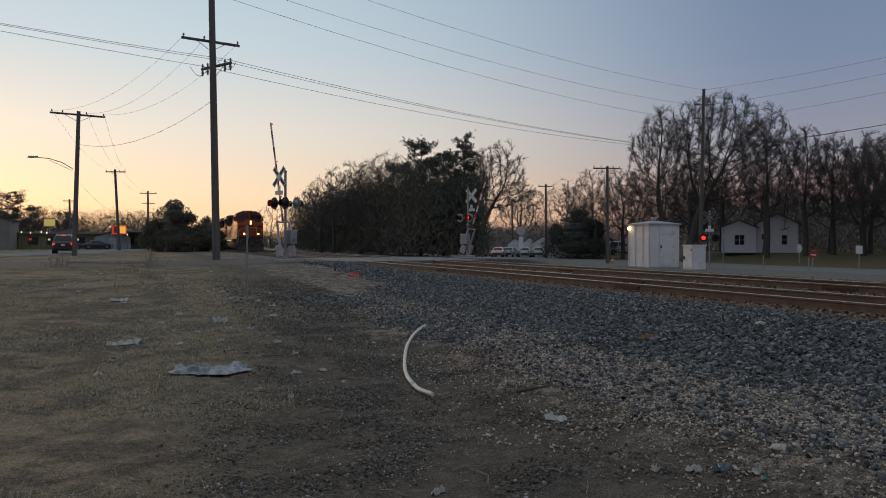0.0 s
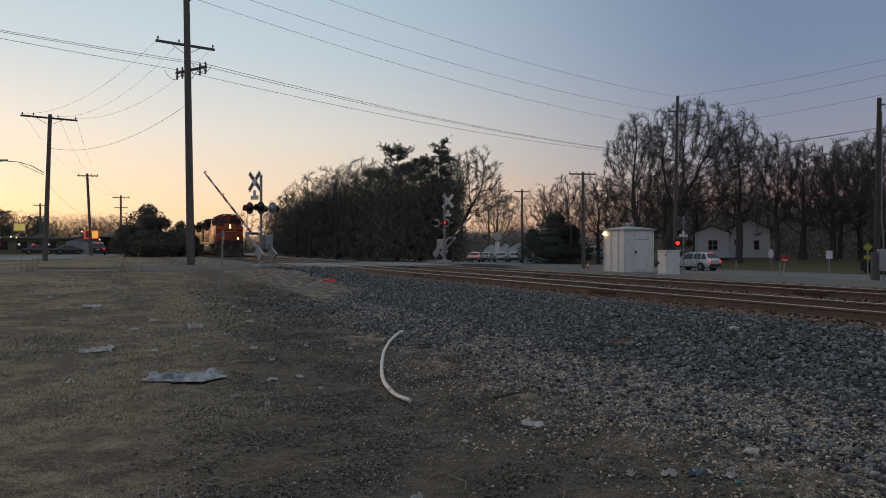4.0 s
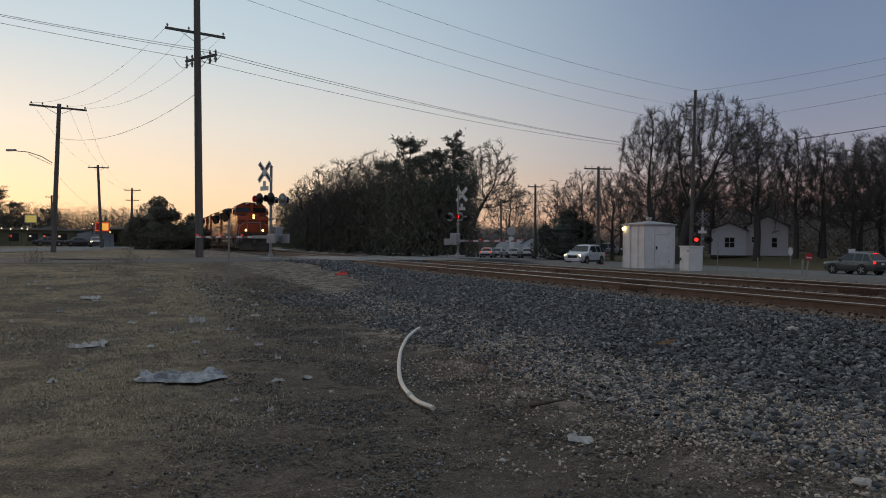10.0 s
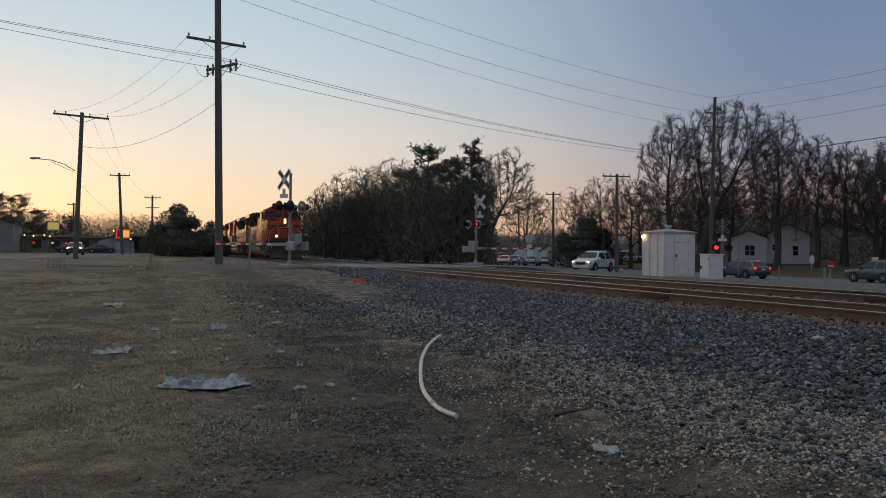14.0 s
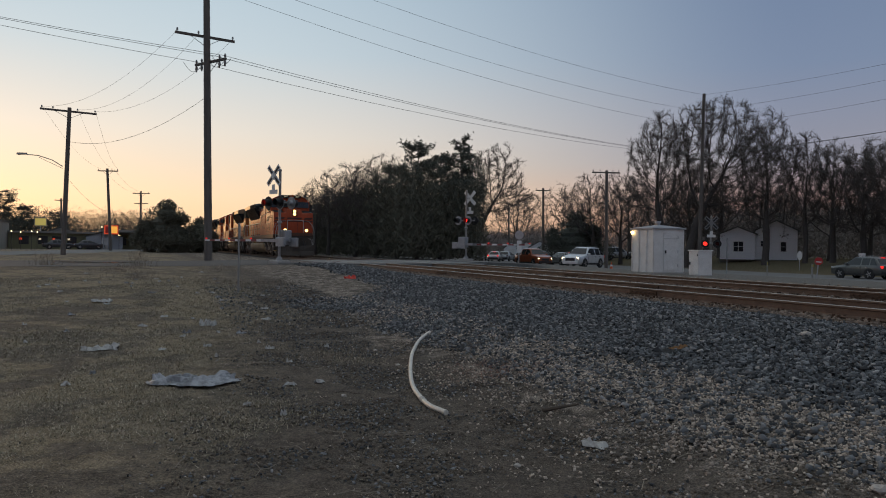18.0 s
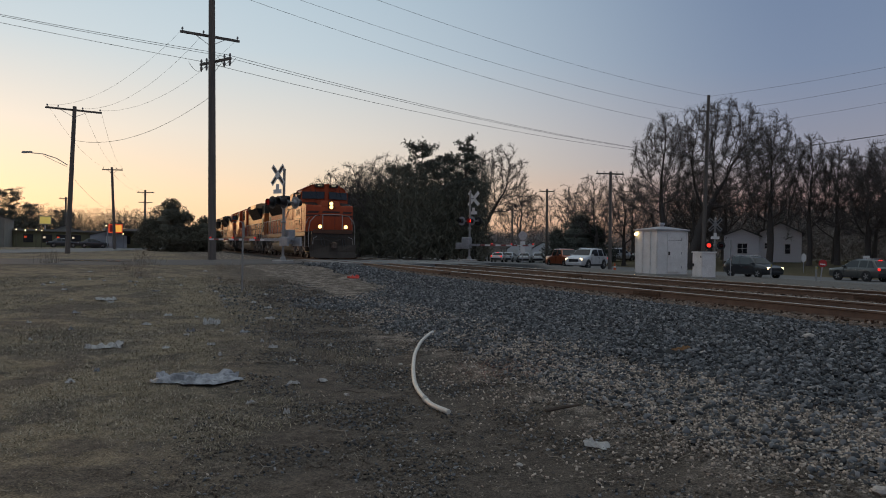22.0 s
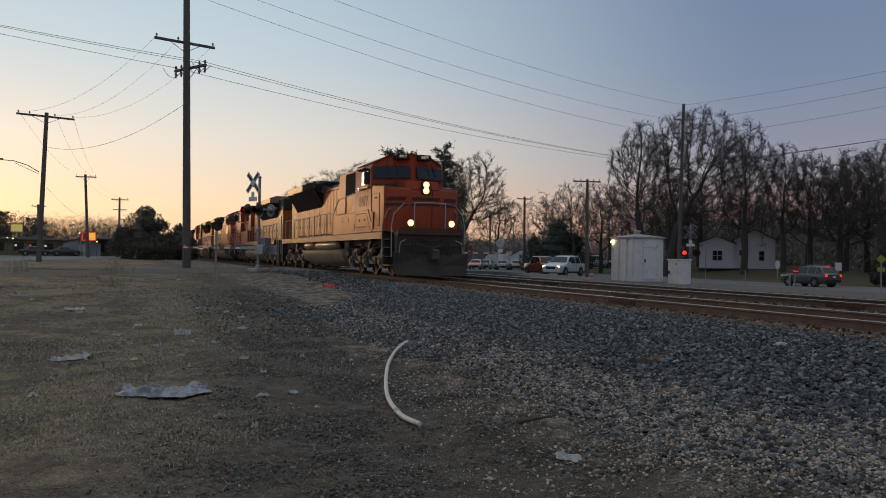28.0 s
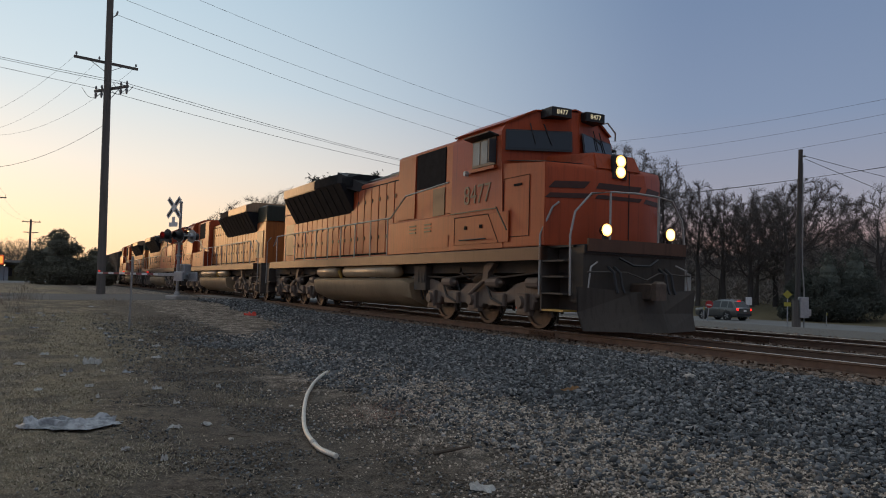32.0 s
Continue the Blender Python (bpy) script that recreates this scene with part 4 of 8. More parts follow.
    v = np.stack([q - s_, q + s_, q + w * L + rg.normal(0, 0.06, w.shape) * L], 1)
    v = np.concatenate([thin, v.reshape(-1, 3)])
    tri = np.concatenate([tri, np.arange(len(thin), len(v)).reshape(-1, 3)])
    part("crown", np_mesh("crown", v, tri, TWIG), None, ob, "fine bare twigs")
    return ob


def conifer(name, label, x, y, h, r, seed, mat=NEEDLE, bare=0.12, count=8000, blob=False, group="evergreens"):
    rng = random.Random(seed)
    ob = thing(name, label, "tree", Matrix.Translation((x, y, ground_z(x, y) - 0.1)), group)
    part("trunk", Build().tube([(0, 0, 0), (0.05, 0, h * 0.5), (0, 0, h * 0.97)], [0.035 * r + 0.1, 0.02 * r + 0.07, 0.02], 7), BARK, ob, smooth=True)
    leaf, boughs = Build(), Build()
    if blob:
        lobes = [(Vector((0, 0, h * z)), r * q, h * e) for z, q, e in ((0.24, 1.0, 0.26), (0.42, 0.90, 0.26), (0.58, 0.72, 0.24), (0.73, 0.50, 0.20), (0.87, 0.26, 0.14))]
        for k in range(14):
            a = rng.uniform(0, 2 * math.pi)
            z = rng.uniform(0.12, 0.66)
            rr = r * (0.84 - 0.80 * max(0.0, z - 0.2))
            lobes.append((Vector((rr * math.cos(a), rr * math.sin(a), h * z)), r * rng.uniform(0.16, 0.28), h * rng.uniform(0.09, 0.16)))
        for k in range(count):
            c, lr, lh = lobes[0] if rng.random() < 0.25 else rng.choice(lobes)
            d = Vector((rng.gauss(0, 1), rng.gauss(0, 1), rng.gauss(0, 1))).normalized()
            q = c + Vector((d.x * lr, d.y * lr, d.z * lh)) * rng.uniform(0.75, 1.08)
            if q.z > 0.05:
                tuft(leaf, q, rng, 0.15 + 0.035 * r)
        core = Build()
        for c, lr, lh in lobes:
            core.loft([[(c.x + lr * 0.6 * math.sin(math.pi * (j + 0.05) / 6.1) * math.cos(k * math.pi / 5), c.y + lr * 0.6 * math.sin(math.pi * (j + 0.05) / 6.1) * math.sin(k * math.pi / 5), max(0.02, c.z - lh * 0.6 * math.cos(math.pi * j / 6))) for k in range(10)] for j in range(7)])
        tagged(part("inner_foliage", core.mesh("inner_foliage", mat, False, fix=False), None, ob), kind="stuff")
    else:
        lay = int(h * 1.7)
        for j in range(lay):
            z = h * (bare + (1 - bare) * (j + rng.random()) / lay)
            k = (z / h - bare) / (1 - bare)
            reach = r * (1 - k) ** 0.28 * rng.uniform(0.6, 1.15) + 0.35
            for b_ in range(rng.choice((4, 5, 6))):
                a = rng.uniform(0, 2 * math.pi)
                L = reach * rng.uniform(0.55, 1.1)
                tip = Vector((L * math.cos(a), L * math.sin(a), z + L * rng.uniform(0.05, 0.6)))
                root = Vector((0, 0, z))
                boughs.tube([root, root.lerp(tip, 0.5) + Vector((0, 0, -0.05 * L)), tip], [0.05, 0.03, 0.012], 3, cap=False)
                m = int(12 + L * 16)
                for i in range(m):
                    f = 0.35 + 0.65 * (i + rng.random()) / m
                    c = root.lerp(tip, f) + Vector((rng.gauss(0, 0.10 * L + 0.05), rng.gauss(0, 0.10 * L + 0.05), rng.gauss(0, 0.06 * L + 0.04)))
                    tuft(leaf, c, rng, 0.30)
        tagged(part("boughs", boughs.mesh("boughs", BARK, False, fix=False), None, ob), kind="stuff")
    part("crown", leaf.mesh("crown", mat, False, fix=False), None, ob, "dense dark needles")
    return ob


def tuft(b, c, rng, size):
    for i in range(3):
        d = Vector((rng.gauss(0, 1), rng.gauss(0, 1), rng.gauss(0.35, 0.8))).normalized() * size * rng.uniform(0.6, 1.3)
        w = d.orthogonal().normalized() * size * 0.16
        w.rotate(Matrix.Rotation(rng.uniform(0, 6.28), 3, d.normalized()))
        q = c + d
        n = len(b.v)
        b.v += [tuple(c - w), tuple(c + w), tuple(q)]
        b.f.append((n, n + 1, n + 2))
        b.mi.append(0)


T_BARE = "leafless winter tree with a spreading crown of fine twigs"
# place, height, trunk radius, height of the fork as a share, lobes of the crown
BARE_TREES = [
    (-12.5, 88, 9.6, 0.2, 0.2, [(0, 0, 6, 3.4, 3, 3.6)]),
    (-9.0, 84, 10.4, 0.2, 0.2, [(0, 0, 6.4, 3.6, 3, 4.0)]),
    (-6.4, 80, 10.6, 0.2, 0.2, [(0, 0, 6.6, 3.4, 3, 4.0)]),
    (-15.5, 97, 9.0, 0.2, 0.2, [(0, 0, 5.6, 3.4, 3, 3.4)]),
    (26.4, 89.6, 18.0, 0.36, 0.30, [(-0.4, 0, 12.6, 3.7, 3.4, 5.2), (-3.2, 0, 8.6, 2.4, 2, 2.2)]),
    (28.2, 87.9, 19.6, 0.46, 0.24, [(3.6, 0, 14.4, 5.4, 4.4, 4.9), (7.6, 0, 12.6, 3.6, 3, 3.2), (5.5, 0, 7.6, 5.0, 3, 1.2)]),
    (36.2, 84.7, 16.6, 0.36, 0.24, [(0.1, 0, 10.6, 3.5, 3.2, 5.8)]),
    (39.9, 83.3, 14.6, 0.26, 0.24, [(0.2, 0, 9.2, 2.5, 2.4, 5.0)]),
    (42.3, 82.1, 13.2, 0.28, 0.24, [(0, 0, 8.2, 3.0, 2.6, 4.8)]),
    (43.6, 78.5, 12.4, 0.30, 0.2, [(0, 0, 7.4, 3.4, 3, 4.8)]),
    (43.9, 71.9, 13.3, 0.38, 0.2, [(2.0, 0, 9.0, 5.8, 4.4, 4.2), (-2.0, 0, 8.0, 3.0, 3, 3.4)]),
    (3.6, 86, 13.0, 0.26, 0.22, [(2.6, 0, 9.0, 3.4, 2.4, 3.9), (5.0, 0, 7.0, 2.6, 2, 1.6)]),
    (49.5, 66, 12.0, 0.30, 0.22, [(0, 0, 7.6, 4.0, 3.4, 4.2)]),
    (20.0, 100, 11.6, 0.26, 0.2, [(0, 0, 7.4, 4.2, 3.4, 4.2)]),
    (24.0, 101, 12.0, 0.26, 0.2, [(0, 0, 7.6, 4.2, 3.4, 4.4)]),
    (33.0, 98, 13.0, 0.3, 0.2, [(0, 0, 8, 4.2, 3.4, 4.8)]),
    (47.4, 80, 12.6, 0.3, 0.2, [(0, 0, 8, 4.0, 3.4, 4.6)]),
]
for i, (x, y, h, tk, fk, lobes) in enumerate(BARE_TREES):
    big_one = h > 12.2
    bare_tree("bare_tree", T_BARE, x, y, h, 11 + i, lobes, tk, fk, 2300 if h > 17 else 1600 if big_one else 800, 12 if big_one else 8, 0.5 if h > 17 else 0.45)
FAR_BARE = [bare_tree("bare_tree", "distant leafless tree in the tree line", x, y, h, 40 + i, [(0, 0, h * 0.6, h * 0.36, h * 0.3, h * 0.38)], 0.24, 0.16, 520, 5, 0.55) for i, (x, y, h) in enumerate(((30, 120, 12.5), (14, 140, 11), (-45, 200, 12)))]
rng = random.Random(5)
for i in range(40):
    a = radians(rng.uniform(-6, 13) if i % 4 == 0 else rng.uniform(13, 48))
    d = rng.uniform(112, 150) if a < 0.30 else rng.uniform(97, 122)
    x, y = d * math.sin(a), d * math.cos(a)
    ob = copy_thing(FAR_BARE[i % 3], Matrix.Translation((x, y, ground_z(x, y) - 0.1)) @ Matrix.Rotation(rng.uniform(0, 6.28), 4, "Z") @ Matrix.Scale(1.0, 4))
    k = rng.uniform(0.75, 1.1)
    ob.scale = (k * 1.2, k * 1.2, k)
for i in range(26):
    a = radians(rng.uniform(-36, -20))
    d = rng.uniform(190, 260)
    x, y = d * math.sin(a), d * math.cos(a)
    ob = copy_thing(FAR_BARE[i % 3], Matrix.Translation((x, y, ground_z(x, y) - 0.1)) @ Matrix.Rotation(rng.uniform(0, 6.28), 4, "Z"))
    k = rng.uniform(0.55, 0.85)
    ob.scale = (k * 1.3, k * 1.3, k)
for i, (x, y, h, r) in enumerate(((-2.1, 77.3, 11.6, 3.0), (2.2, 74.0, 11.5, 2.7), (0.2, 80.0, 10.8, 3.2), (-4.2, 79.5, 9.8, 3.0))):
    conifer("pine_tree", "tall dark pine with ragged upturned boughs", x, y, h, r, 60 + i, bare=0.08)
conifer("evergreen", "broad dark evergreen beside the highway", -31.3, 88.9, 6.1, 3.9, 71, HEDGE, blob=True, count=10000)
conifer("evergreen", "smaller dark evergreen beside the highway", -28.6, 92.5, 4.3, 2.4, 72, HEDGE, blob=True, count=5000)
conifer("evergreen", "rounded dark evergreen beside the junction", 18.6, 103.5, 7.2, 5.0, 73, NEEDLE, blob=True)
for i, (x, y, h, r) in enumerate(((40.2, 60.0, 5.8, 2.3), (42.0, 59.2, 6.2, 2.4), (38.9, 61.5, 4.6, 1.9))):
    conifer("evergreen", "bushy dark evergreen beside the parallel road", x, y, h, r, 74 + i, NEEDLE, blob=True, count=5000)
for i, (a, d, h) in enumerate(((-29.4, 200, 12.5), (-30.6, 205, 13), (-28.2, 203, 9.5), (-32.5, 200, 14), (-35, 200, 14), (-26.4, 205, 8))):
    conifer("pine_tree", "distant dark pine beyond the highway", d * math.sin(radians(a)), d * math.cos(radians(a)), h, 4.5, 80 + i)


def thicket(label, s0, s1, o0, o1, h, seed, count, mat=SCRUB, taper=0.0, wide=1.0, cut=None):
    """A bank of dense brush: rounded bushes of fine twigs between two lines along the track."""
    rng = random.Random(seed)
    b = Build()
    for i in range(count):
        s, o = rng.uniform(s0, s1), rng.uniform(o0, o1)
        if cut and o < cut[0] + cut[1] * (s - s1) + 1.5 * noise.noise((s * 0.2, o * 0.2, 2.0)):
            continue
        k = (s - s0) / (s1 - s0)
        q = tr(s, o)
        z = ground_z(q.x, q.y)
        hh = h * (0.76 + 0.30 * noise.noise((q.x * 0.13, q.y * 0.13, seed)) + 0.10 * noise.noise((q.x * 0.5, q.y * 0.5, seed))) * (1 - taper * (1 - k) ** 2)
        t = rng.random() ** 0.7
        c = Vector((q.x, q.y, z + hh * t))
        L = rng.uniform(0.25, 0.95) * (1.15 - 0.6 * t) * wide
        d = Vector((rng.gauss(0, 0.75), rng.gauss(0, 0.75), 0.75)).normalized() * L
        w = d.orthogonal().normalized()
        w.rotate(Matrix.Rotation(rng.uniform(0, 6.28), 3, d.normalized()))
        w *= rng.uniform(0.012, 0.05) * wide * (1.5 - t)
        n = len(b.v)
        b.v += [tuple(c - w), tuple(c + w), tuple(c + d)]
        b.f.append((n, n + 1, n + 2))
        b.mi.append(0)
    return single("thicket", b.mesh("thicket", mat, fix=False), None, label, "brush", kind="stuff")


thicket("dense dark bank of winter brush beside the tracks", -112, -47, -26, -9.6, 11.2, 3, 150000, HEDGE, 0.15, 1.25, (-18.0, 0.448))
thicket("bare brown brush along the far edge of the road", -40, 40, -88, -60, 9.2, 4, 150000, wide=1.45)
thicket("bare brown brush behind the house", -110, -36, -106, -72, 11.0, 5, 130000, wide=1.55)
thicket("low brush beyond the junction", -190, -95, -75, -46, 6.0, 6, 50000, wide=1.8)
thicket("dark far tree line beyond the highway", -240, -165, 10, 95, 11.0, 8, 60000, HEDGE, wide=1.7)
thicket("dark far tree line along the railway", -330, -230, -45, 18, 8.0, 9, 24000, HEDGE, wide=2.2)


# ---- locomotives ----
def dusty_paint(name, col, dirt=(0.20, 0.15, 0.10), rough=0.42, streak=0.34):
    """Loco paint faded in broad patches, with thin dark runs down from the seams, dust and fine scuffs."""
    mat, nt, p = nodes(name, rough, 0.0, 0.25)
    a = tex(nt, "Noise", 0.8, "Object", 5, 0.6, (1, 1, 0.7))
    g = tex(nt, "Noise", 5, "Object", 6, 0.7)
    f = tex(nt, "Noise", 70, "Object", 3)
    runs = tex(nt, "Noise", 9, "Object", 4, 0.6, (1.6, 1.6, 0.05))
    c = ramp(nt, a.outputs["Fac"], [(0.3, tuple(v * 0.72 for v in col)), (0.55, col), (0.75, tuple(min(1, v * 1.18) for v in col))])
    c = mix(nt, ramp(nt, g.outputs["Fac"], [(0.50, (0, 0, 0)), (0.85, (0.35, 0.35, 0.35))]), c, dirt)
    c = mix(nt, ramp(nt, runs.outputs["Fac"], [(0.52, (0, 0, 0)), (0.68, (streak, streak, streak))]), c, tuple(q * 0.16 for q in dirt))
    c = mix(nt, 0.15, c, ramp(nt, f.outputs["Fac"], [(0.35, tuple(v * 0.5 for v in col)), (0.65, tuple(min(1, v * 1.3) for v in col))]))
    nt.links.new(c, p.inputs["Base Color"])
    r = ramp(nt, g.outputs["Fac"], [(0.35, (rough * 0.97,) * 3), (0.75, (min(0.9, rough * 1.12),) * 3)])
    nt.links.new(r, p.inputs["Roughness"])
    return mat


ORANGE = dusty_paint("weathered_orange_paint", (0.37, 0.060, 0.016), (0.29, 0.070, 0.026), 0.44)
# yellower copy of the orange, imitating the sunset mirrored on the trailing hoods
SUNSET_ORANGE = dusty_paint("sunset_tinted_orange", (0.36, 0.115, 0.028), (0.29, 0.115, 0.04), 0.42, 0.6)
OLIVE_HOOD = dusty_paint("dark_green_hood_paint", (0.03, 0.035, 0.026), (0.07, 0.06, 0.045), 0.45)
DARK_GREEN = dusty_paint("sooty_black_paint", (0.022, 0.022, 0.023), (0.06, 0.05, 0.042))
DUSTY_TOP = dusty_paint("dusty_pale_roof", (0.30, 0.20, 0.12), (0.15, 0.10, 0.07))
SOOT_AND_SHADE = worn("soot_and_gap_shade", (0.028, 0.028, 0.03), (0.012, 0.012, 0.013), 6, 0.95, spec=0.08)
SILL = dusty_paint("dusty_sill", (0.11, 0.055, 0.035), (0.10, 0.056, 0.038))
TRUCK_GREY = dusty_paint("dusty_silver_truck", (0.18, 0.14, 0.112), (0.125, 0.092, 0.07), rough=0.6)
TANK_GREY = dusty_paint("dusty_tank_paint", (0.36, 0.265, 0.165), (0.26, 0.18, 0.11), rough=0.34, streak=0.2)
PILOT_BLACK = dusty_paint("sooty_pilot_paint", (0.07, 0.06, 0.051), (0.085, 0.068, 0.054), rough=0.8)
UNDER = worn("sooty_underframe", (0.085, 0.072, 0.06), (0.045, 0.038, 0.033), 4, 0.8)
YELLOW_TRIM = worn("dull_yellow_trim", (0.55, 0.36, 0.08), (0.35, 0.2, 0.05), 5, 0.5)
HANDRAIL = worn("grey_handrail_paint", (0.44, 0.42, 0.39), (0.27, 0.25, 0.23), 8, 0.45)
WHEEL = worn("worn_wheel_steel", (0.16, 0.12, 0.095), (0.07, 0.055, 0.045), 7, 0.6, 0.5)
TREAD = worn("bright_tread", (0.5, 0.47, 0.44), (0.35, 0.32, 0.3), 9, 0.25, 0.95)
LAMP = glow("lit_headlight", (1.0, 0.66, 0.20), 3.6)
# orange emission on the reflector ring imitates the halo around a lit lens
HALO_RIM = glow("painted_halo_ring", (1.0, 0.42, 0.05), 2.2)
LAMP_OFF = worn("clear_lamp_glass", (0.5, 0.5, 0.48), (0.4, 0.4, 0.38), 12, 0.15)
DIGIT_LIT = glow("lit_number_glass", (1.0, 0.85, 0.5), 0.35, (0.5, 0.48, 0.4))
EMBLEM = worn("faded_emblem", (0.07, 0.022, 0.013), (0.035, 0.014, 0.01), 4, 0.6)
DIGIT = worn("black_lettering", (0.03, 0.025, 0.022), (0.02, 0.018, 0.016), 6, 0.5)


def words(text, size, mat, name="lettering"):
    cu = bpy.data.curves.new(name, "FONT")
    cu.body, cu.size, cu.extrude = text, size, 0.004
    cu.align_x, cu.align_y = "CENTER", "CENTER"
    tmp = bpy.data.objects.new(name, cu)
    me = bpy.data.meshes.new_from_object(tmp)
    bpy.data.objects.remove(tmp)
    me.materials.clear()
    me.materials.append(mat)
    return me


def wheelset():
    b = Build()
    for y in (-0.7175, 0.7175):
        o = 1 if y > 0 else -1
        prof = [(0.10, 0.09), (0.17, 0.085), (0.20, 0.03), (0.44, 0.025), (0.455, 0.07), (0.525, 0.066), (0.54, -0.04), (0.555, -0.05), (0.565, -0.07), (0.455, -0.075), (0.44, -0.02), (0.2, -0.03), (0.17, -0.09), (0.10, -0.09)]
        rings = [[(r * math.cos(2 * math.pi * i / 28), y + o * d, r * math.sin(2 * math.pi * i / 28)) for i in range(28)] for r, d in prof]
        n0 = len(b.f)
        b.loft(rings)
        b.mi[n0:] = [1 if 28 * 5 <= i < 28 * 8 else 0 for i in range(len(b.f) - n0)]
        for k in range(3):
            a = k * 2.094
            b.tube([(0.3 * math.cos(a), y + o * 0.02, 0.3 * math.sin(a)), (0.3 * math.cos(a), y + o * 0.05, 0.3 * math.sin(a))], 0.045, 6)
    b.tube([(0, -1.0, 0), (0, 1.0, 0)], 0.09, 10)
    return b.mesh("wheelset", [WHEEL, TREAD], True)


def truck_frame(side):
    """One cast side frame, with its pedestals, springs and brake gear, at y = side * 1.05."""
    out = [(-2.75, 0.72), (-2.72, 0.98), (-2.35, 1.06), (-1.75, 0.96), (-1.35, 0.78), (-0.75, 0.76), (-0.4, 0.95), (0.4, 0.95), (0.75, 0.76), (1.35, 0.78), (1.75, 0.96), (2.35, 1.06), (2.72, 0.98), (2.75, 0.72),
           (2.5, 0.66), (2.42, 0.42), (1.82, 0.42), (1.72, 0.6), (1.2, 0.5), (0.42, 0.48), (0.3, 0.40), (-0.3, 0.40), (-0.42, 0.48), (-1.2, 0.5), (-1.72, 0.6), (-1.82, 0.42), (-2.42, 0.42), (-2.5, 0.66)]
    a, c = side * 0.98, side * 1.16
    return Build().prism(out, min(a, c), max(a, c), "y")


WHEELSET = wheelset()
JOURNAL = Build().box(-0.17, 0.17, -0.13, 0.13, -0.2, 0.2, c=0.03).tube([(0, -0.16, 0), (0, 0.16, 0)], 0.12, 12).mesh("axle_box", TRUCK_GREY)
SPRING = Build().tube([(0, 0, 0), (0, 0, 0.05), (0, 0, 0.06), (0, 0, 0.11), (0, 0, 0.12), (0, 0, 0.17), (0, 0, 0.18), (0, 0, 0.23)], [0.09, 0.09, 0.07, 0.07, 0.09, 0.09, 0.07, 0.07], 10).mesh("spring", TRUCK_GREY)
BRAKE = Build().tube([(-0.28, 0, 0), (0.16, 0, 0), (0.2, 0, 0), (0.34, 0, 0)], [0.12, 0.12, 0.05, 0.04], 10).mesh("brake_cylinder", TRUCK_GREY)


def truck(loco, x):
    tk = part("truck", Build().box(x - 2.3, x + 2.3, -0.6, 0.6, 0.55, 0.95).box(x - 0.5, x + 0.5, -0.95, 0.95, 0.6, 1.25), UNDER, loco, "dusty silver three-axle truck")
    for side in (-1, 1):
        b = truck_frame(side)
        b.v = [(vx + x, vy, vz) for vx, vy, vz in b.v]
        part("side_frame", b, TRUCK_GREY, tk, bevel=0.02)
        for ax in (-2.12, 0.0, 2.12):
            part("axle_box", JOURNAL, None, tk, at=Matrix.Translation((x + ax, side * 1.14, 0.56)))
            for d in (-0.3, 0.3):
                part("spring", SPRING, None, tk, at=Matrix.Translation((x + ax + d, side * 1.08, 0.58)))
        for ax in (-1.15, 1.0, 2.62):
            part("brake_cylinder", BRAKE, None, tk, at=Matrix.Translation((x + ax, side * 1.22, 0.98)))
        for ax in (-1.5, -0.62, 0.62, 1.5, 2.65):
            part("brake_hanger", Build().tube([(x + ax, side * 1.0, 0.85), (x + ax + 0.06, side * 0.9, 0.5), (x + ax + 0.1, side * 0.86, 0.28)], 0.045, 5), UNDER, tk)
        for ax in (-1.06, 1.06):
            part("spring_pocket", Build().box(x + ax - 0.34, x + ax + 0.34, min(side * 1.14, side * 1.26), max(side * 1.14, side * 1.26), 0.46, 0.74, c=0.03), TRUCK_GREY, tk)
            part("brake_lever", Build().tube([(x + ax - 0.4, side * 1.28, 0.98), (x + ax - 0.1, side * 1.3, 0.62), (x + ax + 0.3, side * 1.26, 0.5)], 0.03, 5), UNDER, tk)
        for ax in (-2.12, 0.0, 2.12):
            part("axle_box_cover", Build().tube([(x + ax, side * 1.24, 0.56), (x + ax, side * 1.34, 0.56)], [0.15, 0.12], 10), TRUCK_GREY, tk)
            part("retainer", Build().box(x + ax - 0.26, x + ax + 0.26, min(side * 1.1, side * 1.22), max(side * 1.1, side * 1.22), 0.30, 0.37), TRUCK_GREY, tk)
        part("air_pipe", Build().tube([(x - 2.7, side * 1.2, 1.12), (x - 1.2, side * 1.22, 1.08), (x, side * 1.2, 1.16), (x + 1.3, side * 1.22, 1.1), (x + 2.7, side * 1.2, 1.2)], 0.024, 5), UNDER, tk)
        part("damper", Build().tube([(x - 0.1, side * 1.25, 0.7), (x + 0.75, side * 1.25, 1.12)], [0.06, 0.05], 8), TRUCK_GREY, tk)
        part("damper_bracket", Build().prism([(x + 0.55, 1.0), (x + 0.62, 1.35), (x + 0.95, 1.48), (x + 1.05, 1.4), (x + 0.8, 1.2), (x + 0.8, 1.0)], side * 1.24 - 0.07, side * 1.24 + 0.07, "y"), TRUCK_GREY, tk)
        part("sand_pipe", Build().tube([(x + 2.9, side * 1.1, 1.4), (x + 2.95, side * 0.9, 0.9), (x + 2.72, side * 0.74, 0.15)], 0.022, 5), UNDER, tk)
        part("cable", Build().tube([(x - 0.9, side * 1.0, 1.5), (x - 0.8, side * 1.15, 1.2), (x - 0.3, side * 1.12, 1.05), (x + 0.2, side * 1.0, 1.4)], 0.03, 5), UNDER, tk)
    sets = []
    for ax in (-2.12, 0.0, 2.12):
        sets.append(part("wheelset", WHEELSET, None, tk, at=Matrix.Translation((x + ax, 0, 0.533))))
    return sets


